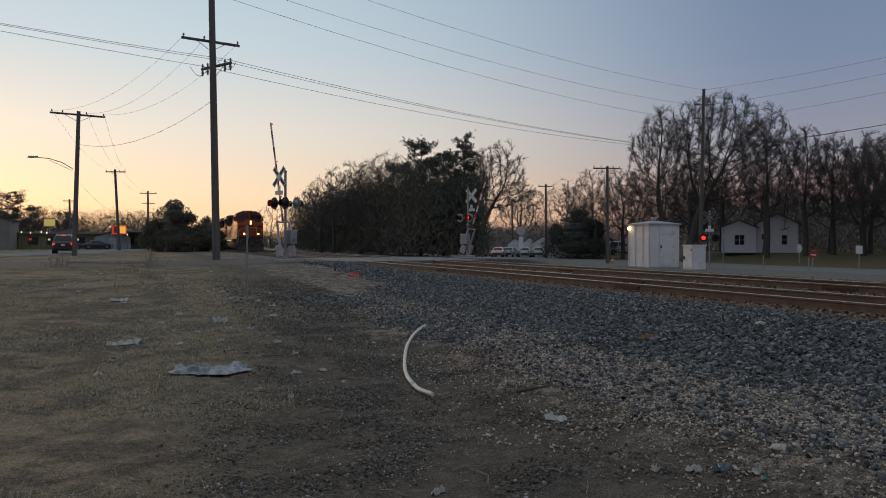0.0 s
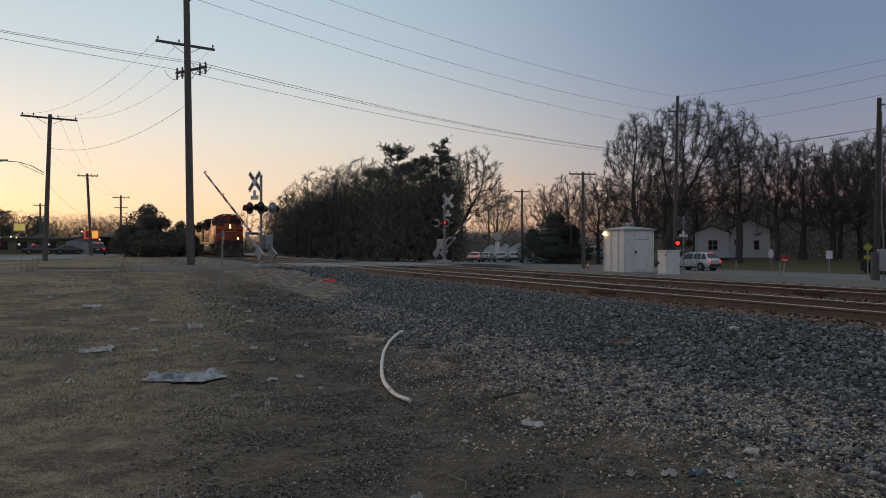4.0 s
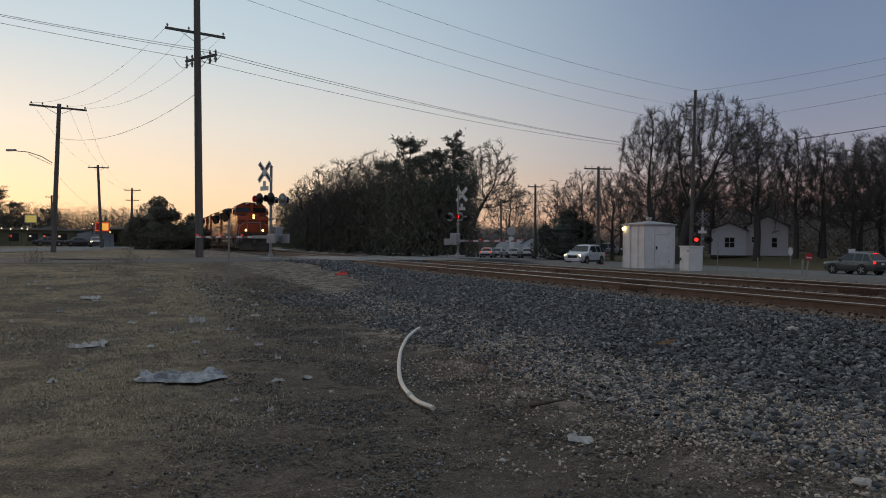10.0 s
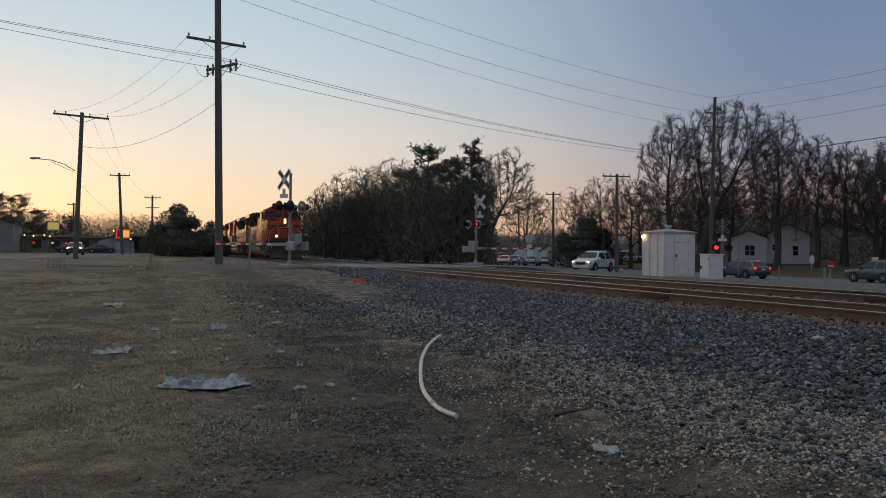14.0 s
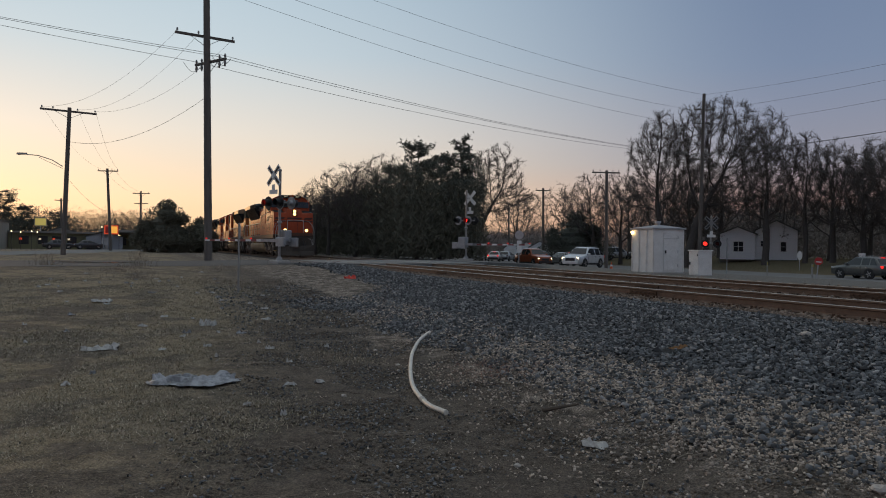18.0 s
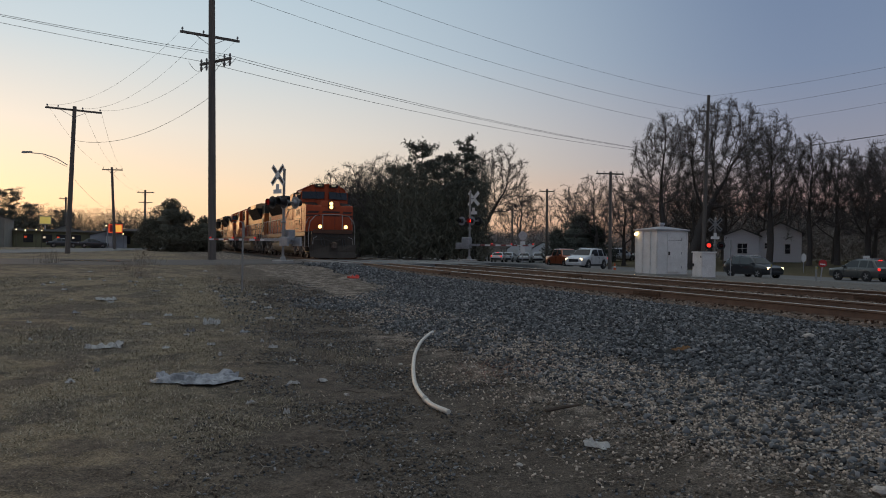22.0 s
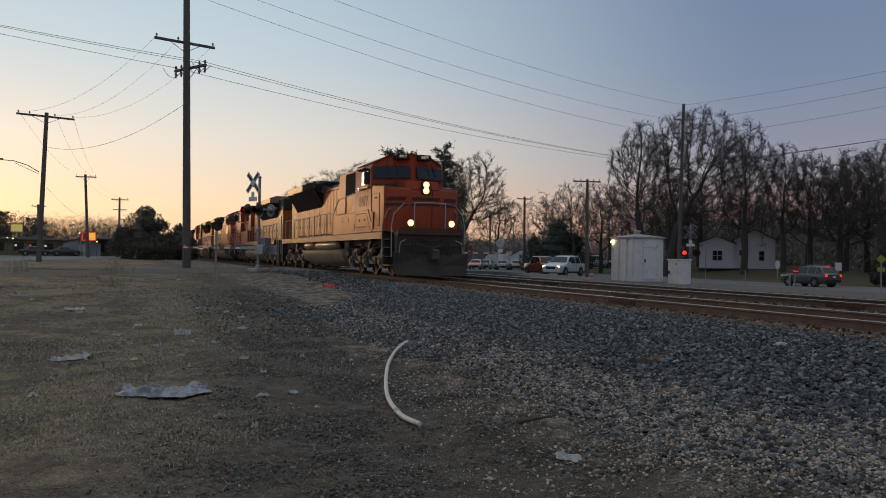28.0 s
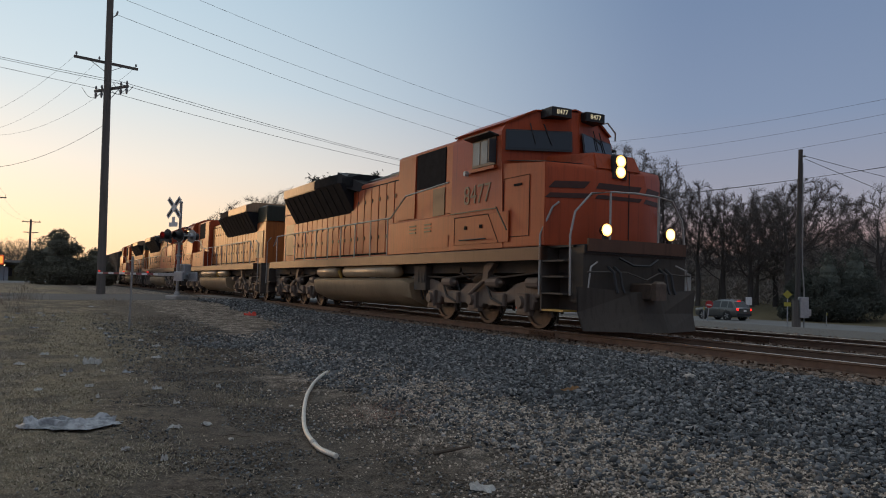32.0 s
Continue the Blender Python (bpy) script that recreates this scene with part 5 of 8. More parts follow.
def locomotive(label, lit, number, paint=None, end_paint=None):
    paint, end_paint = paint or ORANGE, end_paint or ORANGE
    L = thing("locomotive", label, "locomotive", group="locomotives of the train")
    # frame
    part("frame", Build().box(-22.1, -0.5, -1.1, 1.1, 1.2, 1.68), UNDER, L)
    for y in (-1, 1):
        part("side_sill", Build().box(-21.4, -1.15, min(y * 1.36, y * 1.55), max(y * 1.36, y * 1.55), 1.44, 1.71, c=0.015), SILL, L, "dusty side sill")
    part("walkway", Build().box(-22.1, -0.35, -1.36, 1.36, 1.685, 1.725), DARK_GREEN, L)
    # cab
    sec = [(-1.53, 1.73), (-1.53, 4.29), (-1.42, 4.48), (-0.85, 4.77), (0.0, 4.83), (0.85, 4.77), (1.42, 4.48), (1.53, 4.29), (1.53, 1.73)]
    front = lambda y, z: -1.95 - 0.46 * max(0.0, abs(y) - 0.12) - max(0.0, z - 3.5) * 0.16
    ring = sec[:4] + [(-0.12, 4.82), (0.12, 4.82)] + sec[5:]
    cab = Build().loft([[(-5.0, y, z) for y, z in ring], [(front(y, z), y, z) for y, z in ring]])
    cab.f = [f for f in cab.f if len(f) == 4 or sum(cab.v[i][0] for i in f) / len(f) < -4.9]
    cab.mi = [0] * len(cab.f)
    P = lambda y, z: (front(y, z), y, z)
    cab.quad(P(-1.53, 1.73), P(-0.12, 1.73), P(-0.12, 4.82), P(-0.85, 4.77), P(-1.42, 4.48), P(-1.53, 4.29))
    cab.quad(P(0.12, 1.73), P(1.53, 1.73), P(1.53, 4.29), P(1.42, 4.48), P(0.85, 4.77), P(0.12, 4.82))
    cab.quad(P(-0.12, 1.73), P(0.12, 1.73), P(0.12, 4.82), P(-0.12, 4.82))
    part("cab", cab, ORANGE, L, "weathered orange cab", bevel=0.018)
    rf = Build().loft([[(-5.05, y * 1.03, z + 0.035) for y, z in sec[2:7]] + [(-5.05, y, z + 0.005) for y, z in sec[2:7][::-1]], [(front(y, z) + 0.06, y * 1.03, z + 0.035) for y, z in sec[2:7]] + [(front(y, z) + 0.06, y, z + 0.005) for y, z in sec[2:7][::-1]]])
    part("cab_roof", rf, ORANGE, L)
    for s in (-1, 1):
        # local x outwards, local y along the angled front
        m = Matrix.Translation((front(s * 0.825, 3.83), s * 0.825, 3.83)) @ Matrix.Rotation(s * math.atan(0.46), 4, "Z") @ Matrix.Rotation(-math.atan(0.145), 4, "Y")
        w = part("windshield", Build().box(0.006, 0.03, -0.74, 0.74, 0.04, 0.52, c=0.012), BLACK_PAINT, L, "black-framed windshield", at=m)
        part("pane", Build().box(0.031, 0.036, -0.70, 0.70, 0.08, 0.48), GLASS_DARK, w)
        part("wiper", Build().tube([(0.05, 0.1, 0.66), (0.06, 0.28, 0.18)], 0.014, 5).tube([(0.05, -0.2, 0.66), (0.06, -0.08, 0.2)], 0.012, 5), BLACK_PAINT, w)
    for s in (-1, 1):
        y = s * 1.535
        a, b_ = sorted((y, y + s * 0.03))
        w = part("side_window", Build().box(-3.95, -2.95, a, b_, 3.60, 4.24), BLACK_PAINT, L, "cab side window with sliding panes")
        a, b_ = sorted((y + s * 0.031, y + s * 0.036))
        for x0, x1 in ((-3.9, -3.62), (-3.56, -3.28), (-3.22, -3.0)):
            part("pane", Build().box(x0, x1, a, b_, 3.66, 4.18), PANE_SKY, w)
        a, b_ = sorted((y, y + s * 0.09))
        part("arm_rest", Build().box(-4.0, -2.9, a, b_, 3.50, 3.57), ORANGE, w)
        a, b_ = sorted((y, y + s * 0.26))
        part("sunshade", Build().prism([(a, 4.27), (b_, 4.21), (b_, 4.24), (a, 4.30)], -4.0, -2.85, "x"), DARK_GREEN, w)
        a, b_ = sorted((y + s * 0.05, y + s * 0.24))
        part("mirror", Build().box(-2.92, -2.86, a, b_, 3.62, 4.14, c=0.01), BLACK_PAINT, w, "tall rear-view mirror")
        part("marker_lamp", Build().tube([(-4.2, y, 3.52), (-4.2, y + s * 0.1, 3.52)], 0.06, 8), LAMP_OFF, w)
        num = words(number, 0.62, DIGIT)
        part("road_number", num, None, L, "black road number", at=Matrix.Translation((-3.75, y + s * 0.004, 2.98)) @ Matrix.Rotation(0 if s < 0 else math.pi, 4, "Z") @ Matrix.Rotation(math.pi / 2, 4, "X"))
        a, b_ = sorted((y, y + s * 0.02))
        part("cab_panel", Build().box(-4.85, -2.35, a, b_, 1.85, 2.52, c=0.012), ORANGE, L)
        part("cab_seam", Build().box(-4.98, -2.9, a, b_ - 0.008, 2.60, 2.63), DARK_GREEN, L)
        part("grab_iron", Build().tube([(-2.3, y + s * 0.1, 2.1), (-2.75, y + s * 0.1, 2.62)], 0.018, 5).tube([(-4.4, y + s * 0.08, 1.95), (-3.2, y + s * 0.08, 1.95)], 0.016, 5), DARK_GREEN, L)
    # nose with a raised middle and splayed sides
    def plan(z, d=0.0, w=0.0):
        return [(-2.95, -1.52, z), (-1.08, -1.52, z), (-0.64 - d, -0.66 + w, z), (-0.64 - d, 0.66 - w, z), (-1.08, 1.52, z), (-2.95, 1.52, z)]
    nose = Build().loft([plan(1.73), plan(3.25), [(-2.95, -1.52, 3.60), (-1.12, -1.51, 3.42), (-0.74, -0.66, 3.38), (-0.74, 0.66, 3.38), (-1.12, 1.51, 3.42), (-2.95, 1.52, 3.60)]])
    part("nose", nose, ORANGE, L, "weathered red-orange nose", bevel=0.015)
    part("nose_top", Build().loft([[(-2.3, -0.66, 3.3), (-0.645, -0.6, 3.3), (-0.645, 0.6, 3.3), (-2.3, 0.66, 3.3)], [(-2.3, -0.66, 3.78), (-0.80, -0.55, 3.66), (-0.80, 0.55, 3.66), (-2.3, 0.66, 3.78)]]), ORANGE, L, bevel=0.03)
    for s in (-1, 1):
        part("anti_glare_panel", Build().loft([[(-2.62, s * 1.46, 3.64), (-1.2, s * 1.44, 3.445), (-0.84, s * 0.76, 3.40), (-2.3, s * 0.70, 3.64)], [(-2.62, s * 1.46, 3.65), (-1.2, s * 1.44, 3.455), (-0.84, s * 0.76, 3.41), (-2.3, s * 0.70, 3.65)]]), DARK_GREEN, L)
        # plain bars in place of the emblem
        m = Matrix.Translation((-0.86, s * 1.09, 2.95)) @ Matrix.Rotation(s * math.atan2(0.44, 0.86), 4, "Z")
        for z0, z1, w in ((-0.06, 0.08, 0.42), (-0.26, -0.16, 0.5)):
            part("emblem_bar", Build().prism([(-w, z0), (w - 0.12, z0), (w, z1), (-w + 0.12, z1)], 0.006, 0.012, "x"), EMBLEM, L, at=m)
    for z0, z1, w in ((2.90, 3.02, 0.6), (2.70, 2.78, 0.62)):
        part("emblem_bar", Build().prism([(-w, z0), (w - 0.08, z0), (w, z1), (-w + 0.08, z1)], -0.638, -0.632, "x"), EMBLEM, L)
    part("nose_seam", Build().box(-0.642, -0.630, 0.25, 0.27, 1.75, 3.3), DARK_GREEN, L)
    # panel seams, latches and grilles on cab and nose
    for s in (-1, 1):
        y = s * 1.527
        part("nose_door", Build().tube([(-2.62, y, 1.95), (-2.62, y, 3.22), (-1.62, y, 3.22), (-1.62, y, 1.95), (-2.62, y, 1.95)], 0.009, 4), SOOT_AND_SHADE, L, "dark door seam")
        part("nose_vent", Build().box(-2.2, -1.9, min(y, y + s * 0.012), max(y, y + s * 0.012), 3.02, 3.07), SOOT_AND_SHADE, L)
        yc = s * 1.556
        part("panel_seam", Build().tube([(-4.75, yc, 1.9), (-4.75, yc, 2.5), (-3.2, yc, 2.5), (-2.75, yc, 1.85)], 0.009, 4), SOOT_AND_SHADE, L)
        for xx in (-4.2, -3.5):
            part("latch", Build().box(xx - 0.05, xx + 0.05, min(yc, yc + s * 0.02), max(yc, yc + s * 0.02), 2.2, 2.28), SOOT_AND_SHADE, L)
    # headlight pair, ditch lights, number boards
    hl = part("headlight", Build().box(-0.72, -0.60, -0.19, 0.19, 3.14, 3.64, c=0.03), DARK_GREEN, L, "headlight pair in a black frame")
    for z in (3.28, 3.50):
        part("reflector", Build().loft([disc_x(0.125, -0.60, 16, 0, z), disc_x(0.125, -0.592, 16, 0, z)]), HALO_RIM if lit else LAMP_OFF, hl)
        part("lens", Build().loft([disc_x(0.10, -0.595, 16, 0, z), disc_x(0.085, -0.575, 16, 0, z)]), LAMP if lit else LAMP_OFF, hl)
    for s in (-1, 1):
        d = part("ditch_light", Build().tube([(-0.14, s * 0.8157, 2.02), (-0.02, s * 0.8157, 2.02)], [0.09, 0.125], 14).box(-0.1, -0.04, s * 0.8157 - 0.05, s * 0.8157 + 0.05, 1.72, 1.92), DARK_GREEN, L, "ditch light on the porch")
        part("reflector", Build().loft([disc_x(0.122, -0.0195, 16, s * 0.8157, 2.02), disc_x(0.122, -0.0165, 16, s * 0.8157, 2.02)]), HALO_RIM if lit else LAMP_OFF, d)
        part("lens", Build().loft([disc_x(0.10, -0.012, 16, s * 0.8157, 2.02), disc_x(0.085, 0.005, 16, s * 0.8157, 2.02)]), LAMP if lit else LAMP_OFF, d)
        yb = s * 0.46
        nb = part("number_board", Build().box(-2.5, -2.0, yb - 0.27, yb + 0.27, 4.62, 4.83, c=0.02), DARK_GREEN, L, "black number board")
        part("lettering", words(number, 0.15, DIGIT_LIT), None, nb, "lit white road number", at=Matrix.Translation((-1.995, yb, 4.72)) @ Matrix.Rotation(math.pi / 2, 4, "Z") @ Matrix.Rotation(math.pi / 2, 4, "X"))
    part("roof_grab", Build().tube([(-2.5, 1.0, 4.72), (-2.36, 1.1, 4.74), (-2.32, 1.3, 4.52), (-2.42, 1.38, 4.36)], 0.02, 5), HANDRAIL, L)
    part("air_conditioner", Build().box(-4.6, -3.4, -0.6, 0.6, 4.76, 4.93, c=0.04), DARK_GREEN, L)
    part("horn", Build().tube([(-5.6, 0.2, 4.55), (-5.2, 0.2, 4.58)], [0.03, 0.09], 8).tube([(-5.6, 0, 4.55), (-5.1, 0, 4.6)], [0.03, 0.1], 8).box(-5.7, -5.55, -0.1, 0.3, 4.4, 4.56), DARK_GREEN, L)
    part("antenna", Build().loft([disc_h(0.12, 4.78, 10, -3.0, 0.6), disc_h(0.12, 4.85, 10, -3.0, 0.6), disc_h(0.03, 4.89, 10, -3.0, 0.6)]), WHITE_PAINT, L)
    # porch, pilot and plow
    part("porch", Build().box(-0.5, -0.06, -1.3, 1.3, 1.56, 1.73, c=0.015), DARK_GREEN, L)
    part("porch_edge", Build().box(-0.06, -0.02, -1.25, 1.25, 1.60, 1.84), SILL, L, "dusty end sheet")
    part("pilot", Build().box(-0.5, -0.1, -1.3, 1.3, 0.62, 1.56), PILOT_BLACK, L)
    plow = Build().loft([[(0.10, -1.42, 0.10), (0.50, -0.3, 0.09), (0.50, 0.3, 0.09), (0.10, 1.42, 0.10)], [(-0.02, -1.46, 0.45), (0.34, -0.3, 0.45), (0.34, 0.3, 0.45), (-0.02, 1.46, 0.45)], [(0.0, -1.5, 0.92), (0.24, -0.3, 0.85), (0.24, 0.3, 0.85), (0.0, 1.5, 0.92)]], closed=False, caps=False)
    plow.loft([[(0.07, -1.42, 0.10), (0.46, -0.3, 0.09), (0.46, 0.3, 0.09), (0.07, 1.42, 0.10)], [(-0.06, -1.46, 0.45), (0.30, -0.3, 0.45), (0.30, 0.3, 0.45), (-0.06, 1.46, 0.45)], [(-0.04, -1.5, 0.92), (0.20, -0.3, 0.85), (0.20, 0.3, 0.85), (-0.04, 1.5, 0.92)]], closed=False, caps=False)
    part("plow", plow, PILOT_BLACK, L, "black snow plow")
    cp = part("coupler", Build().box(-0.1, 0.5, -0.16, 0.16, 0.72, 1.02, c=0.03).box(0.5, 0.72, -0.2, 0.06, 0.70, 1.06, c=0.05), WHEEL, L, "heavy steel knuckle coupler")
    part("uncoupling_lever", Build().tube([(0.04, -1.3, 1.2), (0.08, -0.4, 1.22), (0.3, -0.1, 1.08), (0.08, 0.4, 1.22), (0.04, 1.3, 1.2)], 0.018, 5), UNDER, cp)
    for y in (-0.75, -0.6, 0.55, 0.7):
        part("air_hose", Build().tube([(-0.05, y, 1.32), (0.14, y, 1.2), (0.16, y + 0.03, 0.95), (0.2, y + 0.05, 0.82)], 0.028, 6), BLACK_PAINT, L, smooth=True)
    part("jumper_cable", Build().tube([(-0.03, -0.5, 1.5), (0.05, -0.2, 1.36), (0.06, 0.2, 1.36), (-0.03, 0.5, 1.5)], 0.025, 6), BLACK_PAINT, L, smooth=True)
    for s in (-1, 1):
        st = part("step_well", Build().box(-1.16, -0.42, min(s * 1.02, s * 1.06), max(s * 1.02, s * 1.06), 0.42, 1.7).box(-1.19, -1.15, min(s * 1.04, s * 1.5), max(s * 1.04, s * 1.5), 0.42, 1.7), UNDER, L, "black boarding steps")
        for z in (0.45, 0.78, 1.11, 1.42):
            part("tread", Build().box(-1.14, -0.44, min(s * 1.06, s * 1.5), max(s * 1.06, s * 1.5), z - 0.02, z + 0.015), YELLOW_TRIM if z < 0.5 else UNDER, st)
        part("handrail", Build().tube([(-0.3, s * 1.45, 0.75), (-0.3, s * 1.47, 1.9), (-0.28, s * 1.38, 2.35), (-0.22, s * 1.05, 2.72), (-0.16, s * 0.62, 2.78), (-0.16, s * 0.62, 1.75)], 0.024, 6), HANDRAIL, L, "pale bent handrail", True)
        part("handrail", Build().tube([(-1.2, s * 1.53, 0.75), (-1.2, s * 1.53, 1.95), (-0.95, s * 1.42, 2.5), (-0.9, s * 1.3, 2.6)], 0.024, 6), HANDRAIL, L, "pale bent handrail", True)
        part("grab_iron", Build().tube([(-0.12, s * 1.28, 0.8), (0.02, s * 1.28, 0.82), (0.02, s * 1.22, 1.3), (-0.06, s * 1.0, 1.4)], 0.018, 5), HANDRAIL, L)
    part("end_rail", Build().tube([(-0.16, -0.62, 2.78), (-0.14, 0, 2.80), (-0.16, 0.62, 2.78)], 0.022, 6), HANDRAIL, L, "front handrail", True)
    # equipment cabinet behind the cab
    part("cabinet_base", Build().box(-8.9, -5.0, -1.5, 1.5, 1.73, 2.62, c=0.02), ORANGE, L)
    part("cabinet", Build().box(-8.9, -5.02, -1.2, 1.2, 2.62, 4.56, c=0.05), ORANGE, L, "dusty equipment cabinet")
    for s in (-1, 1):
        for x0, x1, mt in ((-5.85, -5.08, ORANGE), (-7.6, -5.92, SOOT_AND_SHADE), (-8.8, -7.68, ORANGE)):
            a, b_ = sorted((s * 1.201, s * 1.235))
            part("cabinet_door", Build().box(x0, x1, a, b_, 2.72 if mt is not SOOT_AND_SHADE else 3.5, 4.46, c=0.01), mt, L)
        a, b_ = sorted((s * 1.201, s * 1.22))
        part("red_panel", Build().box(-6.6, -5.95, a, b_, 2.7, 3.42), DARK_GREEN, L)
        a, b_ = sorted((s * 1.501, s * 1.515))
        for x0 in (-7.4, -6.5):
            for z in (2.25, 2.34, 2.43):
                part("louvre", Build().box(x0, x0 + 0.4, a, b_, z, z + 0.04), DARK_GREEN, L)
        part("cabinet_panel", Build().box(-8.1, -5.15, a, b_ - 0.003, 1.84, 2.12), ORANGE, L)
    # long hood
    part("hood", Build().box(-13.0, -8.9, -0.98, 0.98, 1.73, 4.18, c=0.06), paint, L, "long dusty engine hood")
    part("hood_rear", Build().box(-21.3, -13.0, -0.98, 0.98, 1.73, 3.75, c=0.05), paint, L)
    for s in (-1, 1):
        a, b_ = sorted((s * 0.9805, s * 0.9835))
        # added black sheet behind the doors paints the shade in their gaps
        part("door_gap", Build().box(-12.95, -9.0, a, b_, 1.8, 4.02).box(-19.5, -12.95, a, b_, 1.8, 3.30), SOOT_AND_SHADE, L)
        i = 0
        x = -9.0
        while x > -19.3:
            z1 = 3.98 if x > -12.9 else 3.28
            a, b_ = sorted((s * 0.984, s * 1.012))
            d = part("hood_door", Build().box(x - 0.545, x, a, b_, 1.86, z1, c=0.012), paint, L)
            a, b_ = sorted((s * 1.012, s * 1.037))
            for zl in (2.3, z1 - 0.5):
                part("latch", Build().box(x - 0.5, x - 0.45, a, b_, zl, zl + 0.12), DARK_GREEN, d)
            x -= 0.60
            i += 1
        a, b_ = sorted((s * 0.982, s * 1.01))
        part("rear_screen", Build().box(-20.9, -19.6, a, b_, 2.0, 3.3), DARK_GREEN, L)
    part("roof_hatch", Build().box(-12.6, -9.2, -0.7, 0.7, 4.18, 4.36, c=0.05), DARK_GREEN, L)
    part("exhaust_stack", Build().box(-11.6, -10.9, -0.3, 0.3, 4.36, 4.52, c=0.03), DARK_GREEN, L)
    # flared radiator
    lo = [(-0.99, 3.30), (-1.55, 4.26), (1.55, 4.26), (0.99, 3.30)]
    part("radiator_intake", Build().loft([[(-12.95, y, z) for y, z in lo], [(-19.6, y, z) for y, z in lo]]), SOOT_AND_SHADE, L, "black flared radiator intake")
    up = [(-1.56, 4.26), (-1.56, 4.60), (-1.1, 4.74), (1.1, 4.74), (1.56, 4.60), (1.56, 4.26)]
    part("radiator_top", Build().loft([[(-15.6, y, z) for y, z in up], [(-19.6, y, z) for y, z in up]]), DUSTY_TOP, L, "dusty radiator cowl", bevel=0.03)
    part("radiator_hood", Build().loft([[(-12.7, y * 0.8, z - 0.16) for y, z in up], [(-13.6, y, z - 0.02) for y, z in up], [(-15.6, y, z + 0.005) for y, z in up]]), SOOT_AND_SHADE, L, "sooty radiator front", bevel=0.03)
    part("radiator_end", Build().loft([[(-12.3, -0.95, 3.9), (-12.3, -0.95, 4.2), (-12.3, 0.95, 4.2), (-12.3, 0.95, 3.9)], [(-13.32, -1.5, 4.2), (-13.32, -1.5, 4.66), (-13.32, 1.5, 4.66), (-13.32, 1.5, 4.2)]]), DARK_GREEN, L)
    for s in (-1, 1):
        for k in range(9):
            x = -13.6 - k * 0.68
            a = Build().loft([[(x, s * 1.0, 3.36), (x - 0.04, s * 1.0, 3.36), (x - 0.04, s * 1.52, 4.24), (x, s * 1.52, 4.24)], [(x, s * 1.03, 3.34), (x - 0.04, s * 1.03, 3.34), (x - 0.04, s * 1.55, 4.22), (x, s * 1.55, 4.22)]])
            part("intake_rib", a, SOOT_AND_SHADE, L)
    part("rear_hood_end", Build().box(-21.35, -19.6, -0.97, 0.97, 3.75, 4.5, c=0.06), end_paint, L)
    # handrails along the walkways
    for s in (-1, 1):
        y = s * 1.5
        xs = [-8.9 - 1.29 * k for k in range(10)]
        for x in xs:
            part("stanchion", Build().tube([(x, y, 1.5), (x, y, 2.78)], 0.022, 5), HANDRAIL, L)
        part("handrail", Build().tube([(-5.1, y + s * 0.06, 3.42), (-7.6, y + s * 0.06, 3.3), (-8.7, y, 2.78), (xs[-1], y, 2.78), (xs[-1] - 0.5, y, 2.4)], 0.022, 6), HANDRAIL, L)
    for s in (-1, 1):
        part("rear_steps", Build().box(-22.0, -21.4, min(s * 1.06, s * 1.5), max(s * 1.06, s * 1.5), 0.42, 0.46).box(-22.0, -21.4, min(s * 1.06, s * 1.5), max(s * 1.06, s * 1.5), 0.84, 0.88).box(-22.0, -21.4, min(s * 1.04, s * 1.07), max(s * 1.04, s * 1.07), 0.42, 1.7), UNDER, L)
        part("rear_handrail", Build().tube([(-22.05, s * 1.5, 0.8), (-22.05, s * 1.5, 2.6), (-21.5, s * 1.5, 2.78)], 0.022, 6), HANDRAIL, L)
    part("rear_pilot", Build().box(-22.3, -22.0, -1.4, 1.4, 0.35, 1.7), UNDER, L)
    part("rear_coupler", Build().box(-22.9, -22.2, -0.15, 0.15, 0.74, 1.0, c=0.03), WHEEL, L)
    # tank and reservoirs
    tank = [(-0.85, 0.26), (-1.42, 0.54), (-1.5, 0.86), (-1.5, 0.98), (-1.36, 1.06), (1.36, 1.06), (1.5, 0.98), (1.5, 0.86), (1.42, 0.54), (0.85, 0.26)]
    part("fuel_tank", Build().loft([[(-15.4, y, z) for y, z in tank], [(-15.3, y, z) for y, z in tank], [(-7.9, y, z) for y, z in tank], [(-7.6, y * 0.9, 0.3 + (z - 0.3) * 0.9) for y, z in tank]]), TANK_GREY, L, "dusty fuel tank", bevel=0.008)
    for s in (-1, 1):
        for x0, x1 in ((-15.2, -13.2), (-12.6, -8.3)):
            part("air_reservoir", Build().tube([(x0, s * 1.33, 1.26), (x0 + 0.06, s * 1.33, 1.26), (x0 + 0.14, s * 1.33, 1.26), (x1 - 0.14, s * 1.33, 1.26), (x1 - 0.06, s * 1.33, 1.26), (x1, s * 1.33, 1.26)], [0.06, 0.14, 0.185, 0.185, 0.14, 0.06], 14), TANK_GREY, L, "round air reservoir", True)
        part("fuel_filler", Build().tube([(-12.9, s * 1.36, 1.02), (-12.9, s * 1.48, 1.3)], 0.05, 8), YELLOW_TRIM, L)
        for x in (-7.2, -7.0, -6.85):
            part("pipe", Build().tube([(x, s * 1.25, 1.5), (x + 0.05, s * 1.3, 1.0), (x - 0.05, s * 1.1, 0.5)], 0.03, 6), UNDER, L)
        part("air_filter_box", Build().box(-7.45, -6.75, s * 1.1 - 0.2, s * 1.1 + 0.2, 0.75, 1.44, c=0.03), UNDER, L)
    wheels = truck(L, -4.35) + truck(L, -18.85)
    return L, wheels


